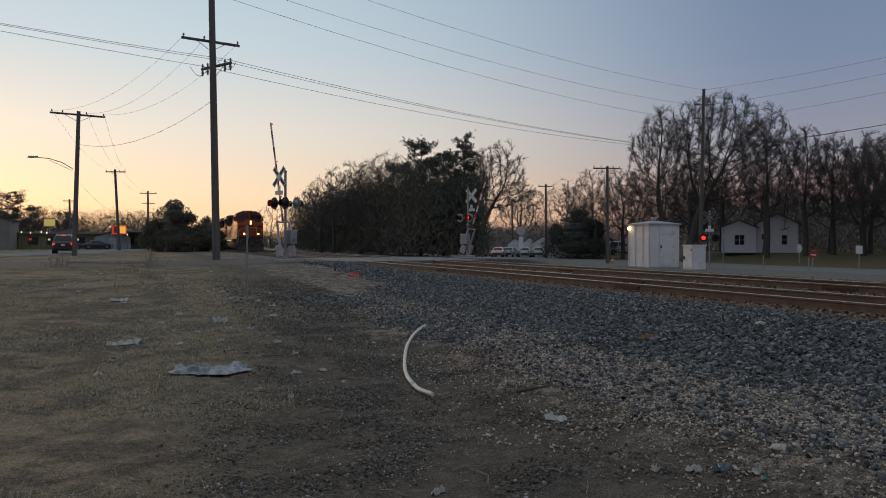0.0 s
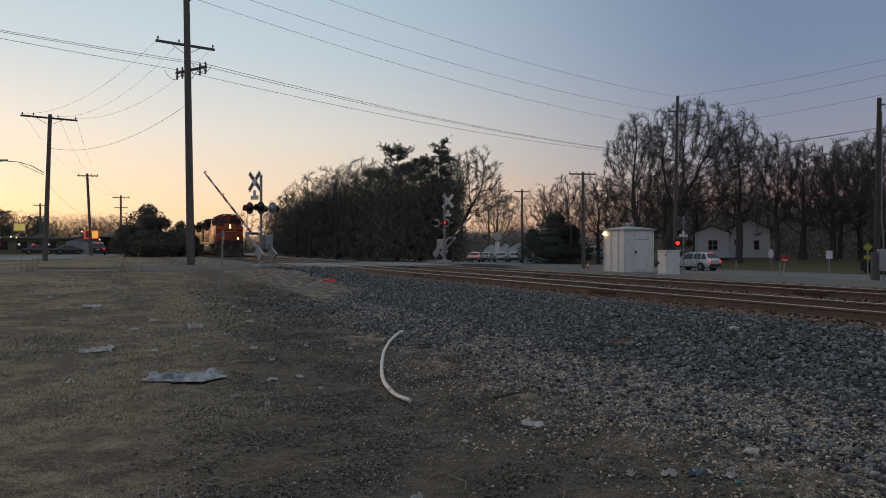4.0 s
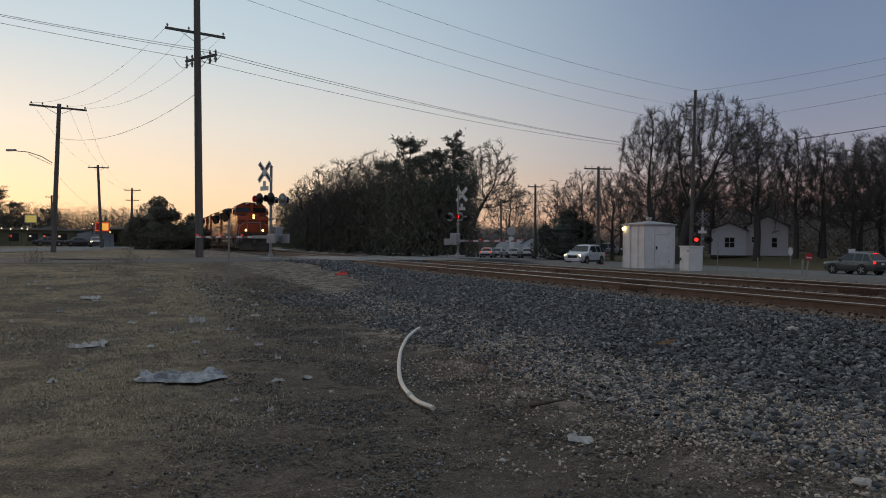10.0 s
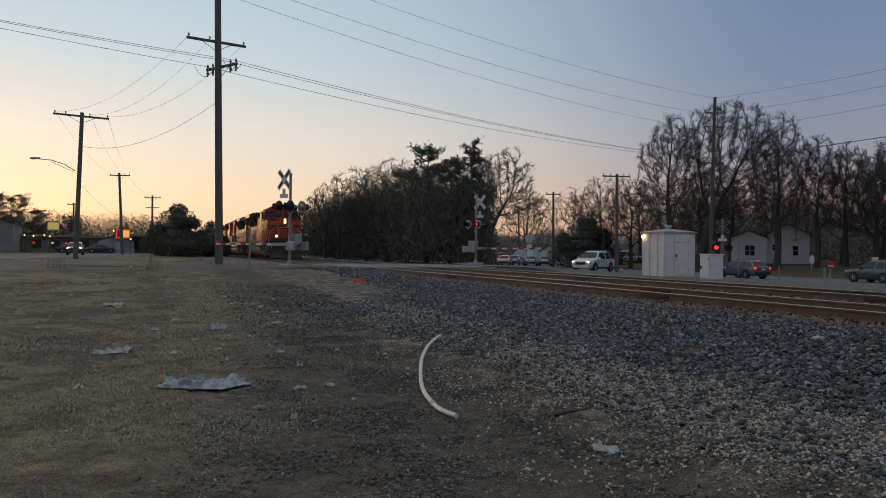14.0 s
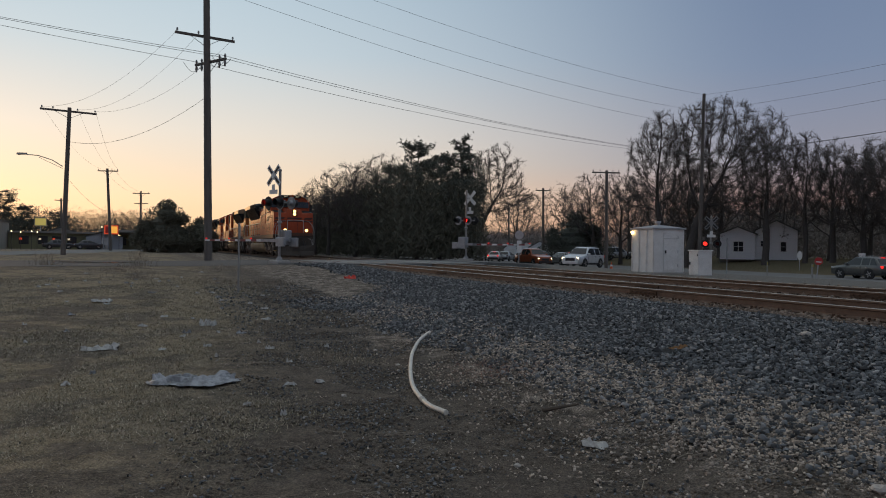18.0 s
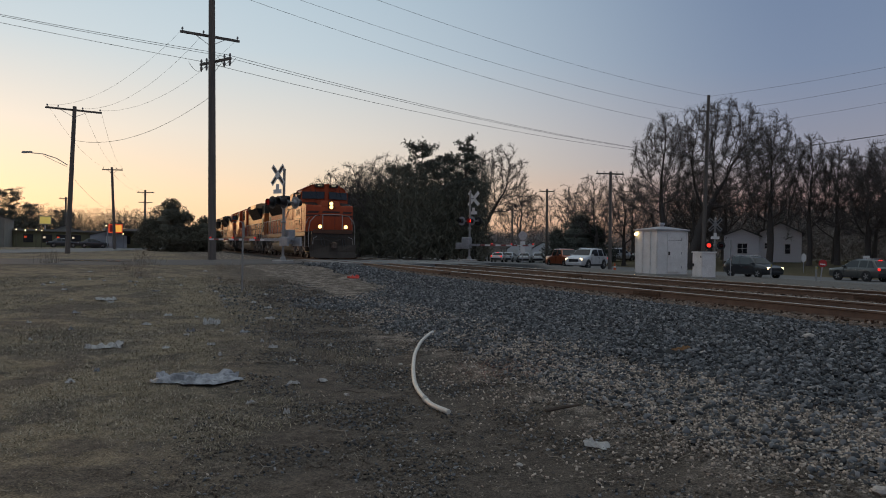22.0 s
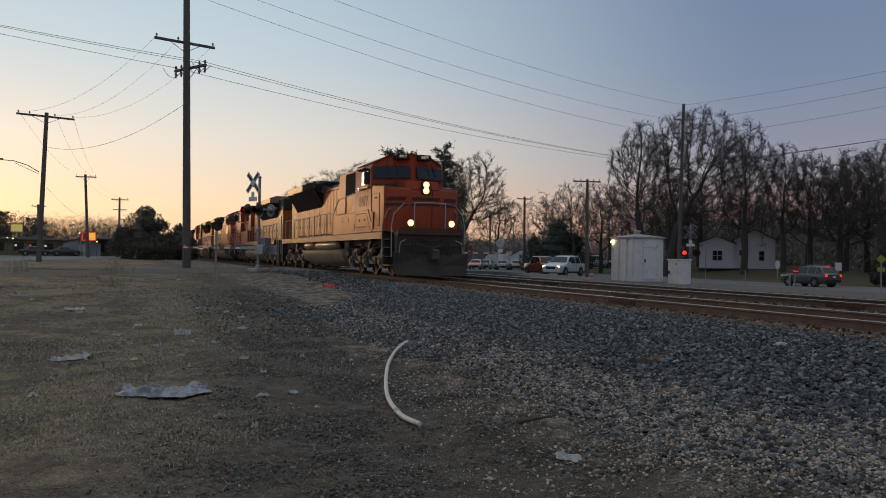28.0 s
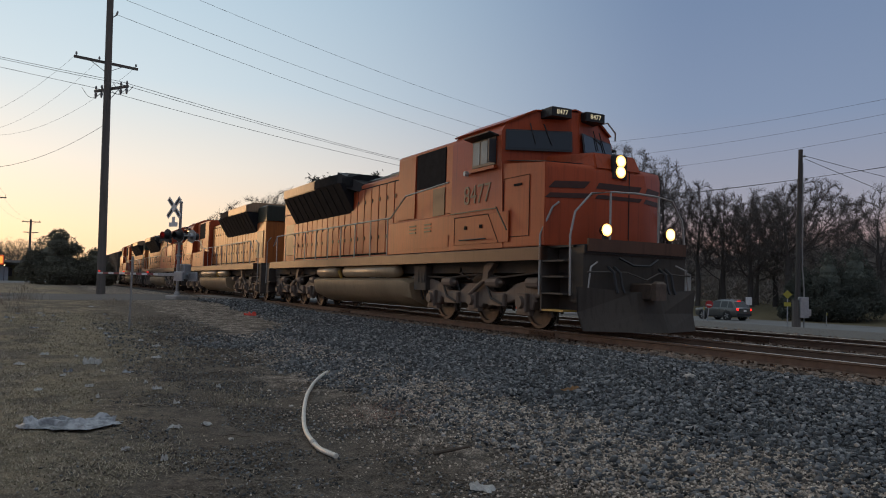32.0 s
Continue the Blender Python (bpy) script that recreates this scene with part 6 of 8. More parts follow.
def disc_x(r, x, n=16, y=0.0, z=0.0):
    return [(x, y + r * math.cos(2 * math.pi * i / n), z + r * math.sin(2 * math.pi * i / n)) for i in range(n)]


# paler than the dark glass: sky seen in the panes is put into the colour
PANE_SKY = worn("sky_painted_glass", (0.16, 0.17, 0.18), (0.08, 0.085, 0.09), 2, 0.12, 0.25)
LEAD, LEAD_WHEELS = locomotive("weathered orange diesel locomotive with lit headlights leading the train", True, "8477")
TRAIL, TRAIL_WHEELS = locomotive("weathered orange diesel locomotive coupled in the train", False, "8477", SUNSET_ORANGE, OLIVE_HOOD)
for o_ in list(TRAIL.children_recursive):
    if o_.name.startswith("road_number") or o_.name.startswith("lettering"):
        bpy.data.objects.remove(o_)
TRAIL2 = copy_thing(TRAIL, Matrix.Identity(4))
TRAIL3 = copy_thing(TRAIL, Matrix.Identity(4))


def hopper(label):
    ob = thing("freight_car", label, "freight car", group="freight cars of the train")
    part("body", Build().loft([[(-15.5, y, z) for y, z in ((-1.5, 1.3), (-1.5, 4.2), (1.5, 4.2), (1.5, 1.3))], [(-0.8, y, z) for y, z in ((-1.5, 1.3), (-1.5, 4.2), (1.5, 4.2), (1.5, 1.3))]]), UNDER, ob, "black steel car body")
    for k in range(9):
        x = -15.3 + k * 1.78
        for s in (-1, 1):
            a, b_ = sorted((s * 1.501, s * 1.58))
            part("rib", Build().box(x, x + 0.12, a, b_, 1.3, 4.15), UNDER, ob)
    part("hopper_bottom", Build().prism([(-13.5, 1.3), (-11.5, 0.4), (-9.5, 1.3), (-7, 1.3), (-5, 0.4), (-3, 1.3)], -1.1, 1.1, "y"), UNDER, ob)
    for x in (-13.6, -2.7):
        for a in (-0.88, 0.88):
            part("wheelset", WHEELSET, None, ob, at=Matrix.Translation((x + a, 0, 0.533)))
        for s in (-1, 1):
            part("side_frame", Build().prism([(x - 1.2, 0.45), (x - 0.9, 0.75), (x - 0.3, 0.85), (x + 0.3, 0.85), (x + 0.9, 0.75), (x + 1.2, 0.45), (x + 0.4, 0.3), (x - 0.4, 0.3)], s * 1.0 - 0.08, s * 1.0 + 0.08, "y"), UNDER, ob)
    part("coupler", Build().box(-16.3, 0.0, -0.12, 0.12, 0.76, 1.0), UNDER, ob)
    return ob


CARS = [hopper("black steel freight car behind the locomotives")]
CARS += [copy_thing(CARS[0], Matrix.Identity(4)) for _ in range(2)]


# ---- road vehicles ----
def car_paint(name, col):
    mat, nt, p = nodes(name, 0.28, 0.35)
    n = tex(nt, "Noise", 3, "Object", 4)
    nt.links.new(ramp(nt, n.outputs["Fac"], [(0.3, tuple(v * 0.8 for v in col)), (0.7, col)]), p.inputs["Base Color"])
    p.inputs["Coat Weight"].default_value = 0.6
    return mat


HEAD_GLOW = glow("lit_car_headlight", (1.0, 0.76, 0.38), 3.0)
TAIL_GLOW = glow("lit_tail_light", (1.0, 0.02, 0.015), 1.5, (0.3, 0.01, 0.01))
CLEAR_LAMP = worn("clear_lamp", (0.6, 0.6, 0.6), (0.45, 0.45, 0.45), 9, 0.15)
ALLOY = worn("alloy_rim", (0.5, 0.5, 0.5), (0.35, 0.35, 0.35), 9, 0.3, 0.8)


def car_wheel(r=0.36, w=0.23):
    prof = [(0.25, -w / 2), (r - 0.03, -w / 2), (r, -w / 2 + 0.03), (r, w / 2 - 0.03), (r - 0.03, w / 2), (0.25, w / 2)]
    ty = Build().loft([[(q * math.cos(2 * math.pi * i / 20), d, q * math.sin(2 * math.pi * i / 20)) for i in range(20)] for q, d in prof]).mesh("tyre", RUBBER, True)
    rm = Build()
    for d in (-w / 2 + 0.01, w / 2 - 0.01):
        rm.loft([disc(0.25, d, 20), disc(0.245, d * 0.9, 20)])
        for k in range(5):
            m = Matrix.Rotation(k * 1.2566, 4, "Y")
            rm.box(0.03, 0.23, d - 0.015, d + 0.015, -0.035, 0.035, m)
    return ty, rm.mesh("rim", ALLOY)


TYRE, RIM = car_wheel()


def vehicle(label, category, paint, L=4.7, W=1.85, H=1.72, kind="suv", head=False, tail=False, group="road vehicles"):
    """A car on its wheels; local +x is its front, z = 0 the road."""
    ob = thing("car", label, category, group=group)
    h = W / 2
    belt = 0.60 * H if kind != "sedan" else 0.63 * H
    a, b_ = -L / 2, L / 2
    cowl = b_ - (1.18 if kind != "pickup" else 1.35)
    wind = cowl - (0.78 if kind != "sedan" else 0.95)
    # stations: x, underside, top, half width, and whether the roof stands there
    st = [(b_, 0.42, 0.80, 0.74, 0), (b_ - 0.07, 0.30, belt - 0.16, 0.88, 0), (b_ - 0.45, 0.26, belt - 0.05, 0.97, 0), (cowl, 0.25, belt + 0.03, 1.0, 0), (wind, 0.25, H - 0.07, 1.0, 1), (wind - 0.6, 0.25, H, 1.0, 1)]
    if kind == "suv":
        back, tail_top = a + 0.62, a + 0.13
        st += [(-1.0, 0.25, H - 0.01, 1.0, 1), (back, 0.26, H - 0.08, 0.99, 1), (tail_top, 0.32, belt + 0.04, 0.95, 0), (a, 0.45, 0.96, 0.88, 0)]
    elif kind == "pickup":
        back, tail_top = wind - 1.75, wind - 1.95
        st += [(back, 0.25, H - 0.05, 1.0, 1), (tail_top, 0.25, belt + 0.02, 1.0, 0), (a + 0.1, 0.32, belt, 1.0, 0), (a, 0.45, belt - 0.06, 0.96, 0)]
    else:
        back, tail_top = a + 1.35, a + 0.72
        st += [(back, 0.25, H - 0.05, 1.0, 1), (tail_top, 0.26, belt + 0.03, 1.0, 0), (a + 0.12, 0.32, belt - 0.03, 0.95, 0), (a, 0.45, belt - 0.16, 0.86, 0)]
    tw = 0.74
    rings = []
    for x, z0, z1, w, roofed in st:
        w *= h
        zb = belt if roofed else z1 - 0.05
        up = [(tw * w, z1 - 0.07), (tw * w - 0.14, z1)] if roofed else [(0.93 * w, z1 - 0.02), (0.80 * w, z1)]
        right = [(0.86 * w, z0), (w, z0 + 0.16), (w, min(0.72, zb - 0.08)), (0.965 * w, zb)] + up
        rings.append([(x, -y, z) for y, z in right] + [(x, y, z) for y, z in right[::-1]])
    body = part("body", Build().loft(rings), paint, ob, smooth=True)
    top = H - 0.13

    def flank(x, z, s):
        k = (z - belt) / (H - 0.07 - belt)
        return (x, s * (h * (0.965 + (tw - 0.965) * k) + 0.007), z)

    cut = [cowl - 0.12, (wind + back) / 2 + 0.15, back + (0.32 if kind == "suv" else 0.05)]
    if kind == "suv":
        cut.append(tail_top + 0.16)
    for s in (-1, 1):
        for k in range(len(cut) - 1):
            x0, x1 = cut[k] - (0.05 if k else 0.0), cut[k + 1] + 0.05
            xt0 = min(x0, wind - 0.10) if k == 0 else x0
            xt1 = max(x1, back + 0.06)
            q = [flank(x0, belt + 0.035, s), flank(xt0, top, s), flank(xt1, top, s), flank(x1, belt + 0.035, s)]
            part("side_window", Build().quad(*(q if s > 0 else q[::-1])), GLASS_DARK, ob, "dark side window")
        part("sill", Build().box(a + 1.4, b_ - 1.4, s * h * 0.97 - 0.03, s * h * 0.97 + 0.03, 0.24, 0.38), BLACK_PAINT, body)
        part("mirror", Build().box(cowl - 0.38, cowl - 0.22, s * (h + 0.05) - 0.11, s * (h + 0.05) + 0.11, belt + 0.02, belt + 0.17, c=0.03), paint, ob)
        for xx in (cut[1] + 0.12, cut[2] + 0.12):
            part("door_handle", Build().box(xx, xx + 0.2, s * h * 0.985 - 0.02, s * h * 0.985 + 0.025, belt - 0.14, belt - 0.105), CHROME, body)
        part("door_seam", Build().box(cut[1] - 0.01, cut[1] + 0.004, s * h - 0.01, s * h + 0.003, 0.4, belt - 0.06).box(cowl - 0.3, cowl - 0.286, s * h - 0.01, s * h + 0.003, 0.4, belt - 0.06), BLACK_PAINT, body)
        part("headlight", Build().box(b_ - 0.22, b_ - 0.015, s * h * 0.70 - 0.14, s * h * 0.70 + 0.13, 0.70, 0.86, c=0.03), HEAD_GLOW if head else CLEAR_LAMP, ob)
        part("fog_light", Build().box(b_ - 0.1, b_ + 0.025, s * h * 0.60 - 0.08, s * h * 0.60 + 0.08, 0.42, 0.52, c=0.02), HEAD_GLOW if head else CLEAR_LAMP, ob)
        part("tail_light", Build().box(a - 0.015, a + 0.2, s * h * 0.80 - 0.09, s * h * 0.80 + 0.09, 0.80, 0.97, c=0.02), TAIL_GLOW if tail else DARK_LENS, ob)
        if kind == "suv":
            part("roof_rail", Build().tube([(back + 0.15, s * tw * h * 0.86, H - 0.02), (back + 0.25, s * tw * h * 0.86, H + 0.035), (wind - 0.4, s * tw * h * 0.86, H + 0.035), (wind - 0.25, s * tw * h * 0.86, H - 0.02)], 0.018, 5), CHROME, ob)
    wy0, wy1 = 0.86 * h, tw * h - 0.10
    sl = (H - 0.07 - belt - 0.03) / (cowl - wind)
    part("windshield", Build().quad((cowl - 0.08, -wy0, belt + 0.05 + 0.08 * sl), (cowl - 0.08, wy0, belt + 0.05 + 0.08 * sl), (wind + 0.08, wy1, H - 0.05 - 0.08 * sl), (wind + 0.08, -wy1, H - 0.05 - 0.08 * sl)), GLASS_DARK, ob, "dark windshield")
    sr = (H - 0.08 - belt - 0.04) / max(0.05, back - tail_top)
    part("rear_window", Build().quad((tail_top + 0.05, wy0 * 0.95, belt + 0.05 + 0.05 * sr), (tail_top + 0.05, -wy0 * 0.95, belt + 0.05 + 0.05 * sr), (back - 0.08, -wy1, H - 0.05 - 0.08 * sr), (back - 0.08, wy1, H - 0.05 - 0.08 * sr)), GLASS_DARK, ob, "dark rear window")
    if kind == "pickup":
        part("bed_recess", Build().box(a + 0.12, tail_top - 0.08, -h * 0.82, h * 0.82, belt - 0.1, belt + 0.03), UNDER, body)
    part("grille", Build().box(b_ - 0.06, b_ + 0.008, -0.44, 0.44, 0.56, 0.80, c=0.01), BLACK_PAINT, ob)
    part("bumper", Build().box(b_ - 0.12, b_ + 0.03, -h * 0.76, h * 0.76, 0.32, 0.54, c=0.04), BLACK_PAINT if kind == "pickup" else paint, ob)
    part("rear_bumper", Build().box(a - 0.05, a + 0.1, -h * 0.85, h * 0.85, 0.38, 0.62, c=0.04), BLACK_PAINT, ob)
    part("number_plate", Build().box(a - 0.055, a - 0.03, -0.15, 0.15, 0.72, 0.86), WHITE_PAINT, ob)
    if tail:
        part("brake_light", Build().box(back - 0.12, back - 0.04, -0.18, 0.18, H - 0.10, H - 0.055), TAIL_GLOW, ob)
    for xw in (b_ - 0.93, a + 0.95):
        for s in (-1, 1):
            arch = Build().tube([(xw, s * (h - 0.12), 0.37), (xw, s * (h + 0.006), 0.37)], 0.42, 20)
            part("wheel_arch", arch, BLACK_PAINT, body)
            w = part("wheel", TYRE, None, ob, "black tyre on an alloy rim", at=Matrix.Translation((xw, s * (h - 0.09), 0.36)))
            part("rim", RIM, None, w)
    return ob


WHITE_SUV = vehicle("white sport utility car with its headlights lit", "car", car_paint("white_car_paint", (0.72, 0.73, 0.74)), 4.7, 1.85, 1.72, "suv", True, True)
SILVER_SUV = vehicle("grey-green sport utility car with brake lights lit", "car", car_paint("pewter_car_paint", (0.115, 0.118, 0.11)), 4.35, 1.8, 1.62, "suv", False, True)
GREY_CAR = vehicle("dark grey car driving along the parallel road", "car", car_paint("grey_car_paint", (0.17, 0.175, 0.18)), 4.6, 1.8, 1.55, "suv", False, True)
DARK_CAR = vehicle("dark minivan with lit headlights driving along the parallel road", "car", car_paint("black_car_paint", (0.03, 0.034, 0.04)), 4.9, 1.9, 1.7, "suv", True, False)
PICKUP = vehicle("orange pickup truck with headlights lit at the junction", "pickup truck", car_paint("orange_car_paint", (0.42, 0.10, 0.035)), 5.4, 1.95, 1.85, "pickup", True, False)
HIGHWAY_SUV = vehicle("dark sport utility car with tail lights lit on the highway", "car", car_paint("dark_car_paint", (0.03, 0.03, 0.033)), 4.6, 1.85, 1.75, "suv", False, True)
ONCOMING = vehicle("dark car with bright headlights on the highway", "car", car_paint("dim_car_paint", (0.05, 0.05, 0.06)), 4.5, 1.8, 1.5, "sedan", True, False)
parked = [vehicle("parked white van-like car beside the junction", "car", car_paint("pale_car_paint", (0.5, 0.5, 0.52)), 4.9, 1.9, 1.9, "suv"),
          vehicle("parked dark car beside the junction", "car", car_paint("charcoal_car_paint", (0.06, 0.06, 0.065)), 4.6, 1.8, 1.5, "sedan"),
          vehicle("distant white car with tail lights lit on the far street", "car", car_paint("far_white_paint", (0.6, 0.6, 0.6)), 4.6, 1.8, 1.5, "sedan", False, True),
          vehicle("distant pale car waiting on the far street", "car", car_paint("far_grey_paint", (0.4, 0.41, 0.42)), 4.6, 1.8, 1.5, "sedan")]
for ob, x, y, r in ((parked[0], 26.0, 112.0, 20), (parked[1], 29.6, 110.0, 15), (parked[2], 8.6, 113.9, 75), (parked[3], 14.6, 114.6, 80)):
    ob.matrix_basis = Matrix.Translation((x, y, ground_z(x, y) + 0.02)) @ Matrix.Rotation(radians(r), 4, "Z")
for x, y, r in ((10.4, 116.5, 70), (12.3, 112.8, 80), (6.4, 119, 75)):
    copy_thing(parked[3], Matrix.Translation((x, y, ground_z(x, y) + 0.02)) @ Matrix.Rotation(radians(r), 4, "Z"))


# ---- house, sheds and far buildings ----
SIDING = worn("pale_clapboard", (0.82, 0.82, 0.83), (0.72, 0.72, 0.73), 1.0, 0.7, stretch=(0.4, 0.4, 6), bmp=0.3)
SHINGLE = worn("grey_shingles", (0.12, 0.115, 0.11), (0.06, 0.058, 0.055), 3, 0.9)
DIM_WALL = worn("dim_wall", (0.26, 0.25, 0.22), (0.16, 0.155, 0.135), 0.6, 0.8)


PALE_WALL = worn("pale_blue_wall", (0.42, 0.44, 0.46), (0.30, 0.31, 0.33), 0.6, 0.8)
HOUSE_GLASS = worn("dim_house_glass", (0.03, 0.03, 0.034), (0.015, 0.015, 0.018), 2, 0.4, spec=0.15)


def gable(b, x0, x1, y0, y1, ze, zp):
    xm = (x0 + x1) / 2
    b.prism([(x0, 0), (x1, 0), (x1, ze), (xm, zp), (x0, ze)], y0, y1, "y")
    return b


def roof_planes(x0, x1, y0, y1, ze, zp, eave=0.3):
    xm = (x0 + x1) / 2
    k = (zp - ze) / (xm - x0)
    b = Build()
    for s in (-1, 1):
        e = x0 - eave if s < 0 else x1 + eave
        b.prism([(e, ze - eave * k + 0.02), (xm, zp + 0.02), (xm, zp + 0.16), (e, ze - eave * k + 0.16)], y0 - eave, y1 + eave, "y")
    return b


def house_window(ob, x0, x1, z0, z1, y):
    w = part("window", Build().box(x0 - 0.08, x1 + 0.08, y - 0.04, y - 0.004, z0 - 0.08, z1 + 0.08), WHITE_PAINT, ob)
    n = 2 if x1 - x0 > 0.8 else 1
    for i in range(n):
        a = x0 + (x1 - x0) * i / n + 0.03
        c = x0 + (x1 - x0) * (i + 1) / n - 0.03
        part("pane", Build().box(a, c, y - 0.05, y - 0.041, z0, (z0 + z1) / 2 - 0.02), HOUSE_GLASS, w)
        part("pane", Build().box(a, c, y - 0.05, y - 0.041, (z0 + z1) / 2 + 0.02, z1), HOUSE_GLASS, w)


def house():
    z = 0.85
    ob = thing("house", "white clapboard house with two gables behind bare trees", "house", Matrix.Translation((34.18, 93.33, z)) @ Matrix.Rotation(radians(-22.6), 4, "Z"))
    part("foundation", Build().box(0.05, 8.8, 0.1, 8, -0.8, 0.25), DIM_WALL, ob)
    part("wall", gable(Build(), 0.2, 4.1, -1.5, 6, 3.0, 3.8), SIDING, ob, "white clapboard wing")
    part("roof", roof_planes(0.2, 4.1, -1.5, 6, 3.0, 3.8), SHINGLE, ob)
    part("wall", gable(Build(), 4.12, 8.7, 0, 9, 3.45, 4.6), SIDING, ob, "white clapboard main wall")
    part("roof", roof_planes(4.12, 8.7, 0, 9, 3.45, 4.6), SHINGLE, ob)
    house_window(ob, 1.7, 2.8, 0.95, 2.1, -1.5)
    house_window(ob, 4.7, 5.25, 1.6, 2.2, 0)
    house_window(ob, 6.9, 7.5, 1.0, 2.1, 0)
    house_window(ob, 4.85, 5.2, 3.2, 3.9, 0)
    part("chimney", Build().box(6.3, 6.8, 4, 4.5, 4.4, 5.9), DIM_WALL, ob)


house()


def shed(label, x, y, w, d, ze, zp, turn, mat=SIDING, lit=False):
    ob = thing("shed", label, "shed", Matrix.Translation((x, y, ground_z(x, y) - 0.05)) @ Matrix.Rotation(radians(turn), 4, "Z"), "small sheds")
    part("wall", gable(Build(), -w / 2, w / 2, 0, d, ze, zp), mat, ob)
    part("roof", roof_planes(-w / 2, w / 2, 0, d, ze, zp, 0.15), SHINGLE, ob)
    part("door", Build().box(-0.5, 0.5, -0.03, -0.004, 0.05, min(2.0, ze)), WHITE_PAINT, ob)
    return ob


for x, y, w, ze, zp in ((11.6, 121, 2.4, 2.0, 2.9), (13.8, 120, 2.8, 2.0, 3.0), (15.6, 117.5, 3.2, 2.2, 3.1)):
    shed("small pale garden shed beyond the junction", x, y, w, 3, ze, zp, -8)
shed("small pale cabin with a porch beyond the junction", 17.6, 110.5, 3.6, 4, 2.6, 3.5, -10)
shed("long grey building beyond the highway", -66.5, 108, 9, 16, 4.2, 5.6, 25, DIM_WALL)
shed("pale low house at the edge of the wood", 56.5, 78, 12, 8, 2.2, 3.4, -40, SIDING)


shed("low pale shop building beyond the highway", -54.5, 126, 5.5, 6, 2.1, 2.9, 24, PALE_WALL)
shed("broad low house with a pale roof beyond the highway", -62.5, 128, 8, 7, 2.2, 3.6, 26, DIM_WALL)
for x, y, r in ((-60.2, 122.4, 30), (-56.4, 124.6, 28)):
    copy_thing(parked[1], Matrix.Translation((x, y, ground_z(x, y) + 0.02)) @ Matrix.Rotation(radians(r), 4, "Z"))
OLIVE_WALL = worn("olive_wall", (0.24, 0.23, 0.13), (0.15, 0.145, 0.085), 0.5, 0.8)


def store():
    ob = thing("roadside_store", "low dim roadside store with lit windows beyond the highway", "building", Matrix.Translation((-68, 122, 0.7)) @ Matrix.Rotation(radians(28), 4, "Z"))
    part("wall", Build().box(0, 22, 0, 9, 0, 2.7), OLIVE_WALL, ob)
    part("roof", Build().box(-0.4, 22.4, -0.6, 9.4, 2.7, 3.0), DIM_WALL, ob)
    for i, x in enumerate((1.5, 4.2, 6.2, 8.4, 12.5, 16)):
        w = part("window", Build().box(x, x + 1.4, -0.06, -0.004, 0.9, 2.2), BLACK_PAINT, ob)
        part("pane", Build().box(x + 0.1, x + 0.45, -0.09, -0.061, 1.6, 1.9), GLOW_DIM if i % 2 else GLOW_RED, w)
    part("canopy", Build().box(13, 21, -5, -0.6, 3.0, 3.4), DIM_WALL, ob)
    for x in (13.5, 20.5):
        part("canopy_post", Build().tube([(x, -4.5, 0), (x, -4.5, 3.0)], 0.1, 8), GALV, ob)


GLOW_DIM = glow("dim_window_glow", (1.0, 0.72, 0.4), 0.45)
GLOW_RED = glow("red_sign_glow", (1.0, 0.10, 0.03), 0.55, (0.1, 0.02, 0.02))
GLOW_ORANGE = glow("orange_sign_glow", (1.0, 0.50, 0.08), 0.75, (0.1, 0.05, 0.02))
GLOW_YELLOW = glow("yellow_sign_glow", (0.95, 0.75, 0.2), 0.35, (0.15, 0.12, 0.04))
store()


def sign_on_pole(name, label, x, y, w, h, z, faces, category="sign"):
    ob = thing(name, label, category, Matrix.Translation((x, y, ground_z(x, y) - 0.1)) @ Matrix.Rotation(math.atan2(y, x) - math.pi / 2, 4, "Z"))
    part("post", Build().tube([(0, 0.1, 0), (0, 0.1, z)], 0.1, 8), GALV, ob)
    part("cabinet", Build().box(-w / 2, w / 2, 0, 0.25, z, z + h), faces[0], ob)
    for a, b_, m in faces[1:]:
        part("face", Build().box(-w / 2 + w * a, -w / 2 + w * b_, -0.03, -0.004, z + 0.12 * h, z + 0.88 * h), m, ob)
    return ob


sign_on_pole("lit_sign", "red-framed illuminated roadside sign, words too far to read", -47.9, 113.0, 1.9, 1.3, 2.45, (GLOW_RED, (0.08, 0.42, RED_REFL), (0.5, 0.94, GLOW_ORANGE)))
sign_on_pole("billboard", "yellow lit billboard beyond the highway", -68.4, 132.7, 1.9, 1.6, 3.9, (DIM_WALL, (0.06, 0.94, GLOW_YELLOW)))
# the four around x = -59 stand in for lit windows of a low building
for x, y, z in ((-50.6, 116, 3.4), (-48.4, 117, 2.2), (-60.8, 110, 2.5), (-59.5, 110, 2.4), (-58.2, 110.5, 2.5), (-57.4, 110.5, 2.4), (-33.5, 104, 2.0), (-32.6, 105, 1.6)):
    ob = thing("yard_light", "small far light, drawn as a globe on a post", "lamp", Matrix.Translation((x, y, ground_z(x, y))), "far lamps")
    part("post", Build().tube([(0, 0, -0.1), (0, 0, z)], 0.03, 6), DARK_POLE, ob)
    part("globe", Build().loft([disc_h(0.04, z, 8), disc_h(0.09, z + 0.07, 8), disc_h(0.04, z + 0.16, 8)]), HEAD_GLOW, ob)


# ---- signs and posts by the road ----
YELLOW_SIGN = worn("yellow_sheeting", (0.42, 0.36, 0.05), (0.3, 0.25, 0.03), 6, 0.5)
SIGN_BACK = worn("bare_aluminium", (0.5, 0.5, 0.5), (0.36, 0.36, 0.36), 5, 0.4, 0.6)


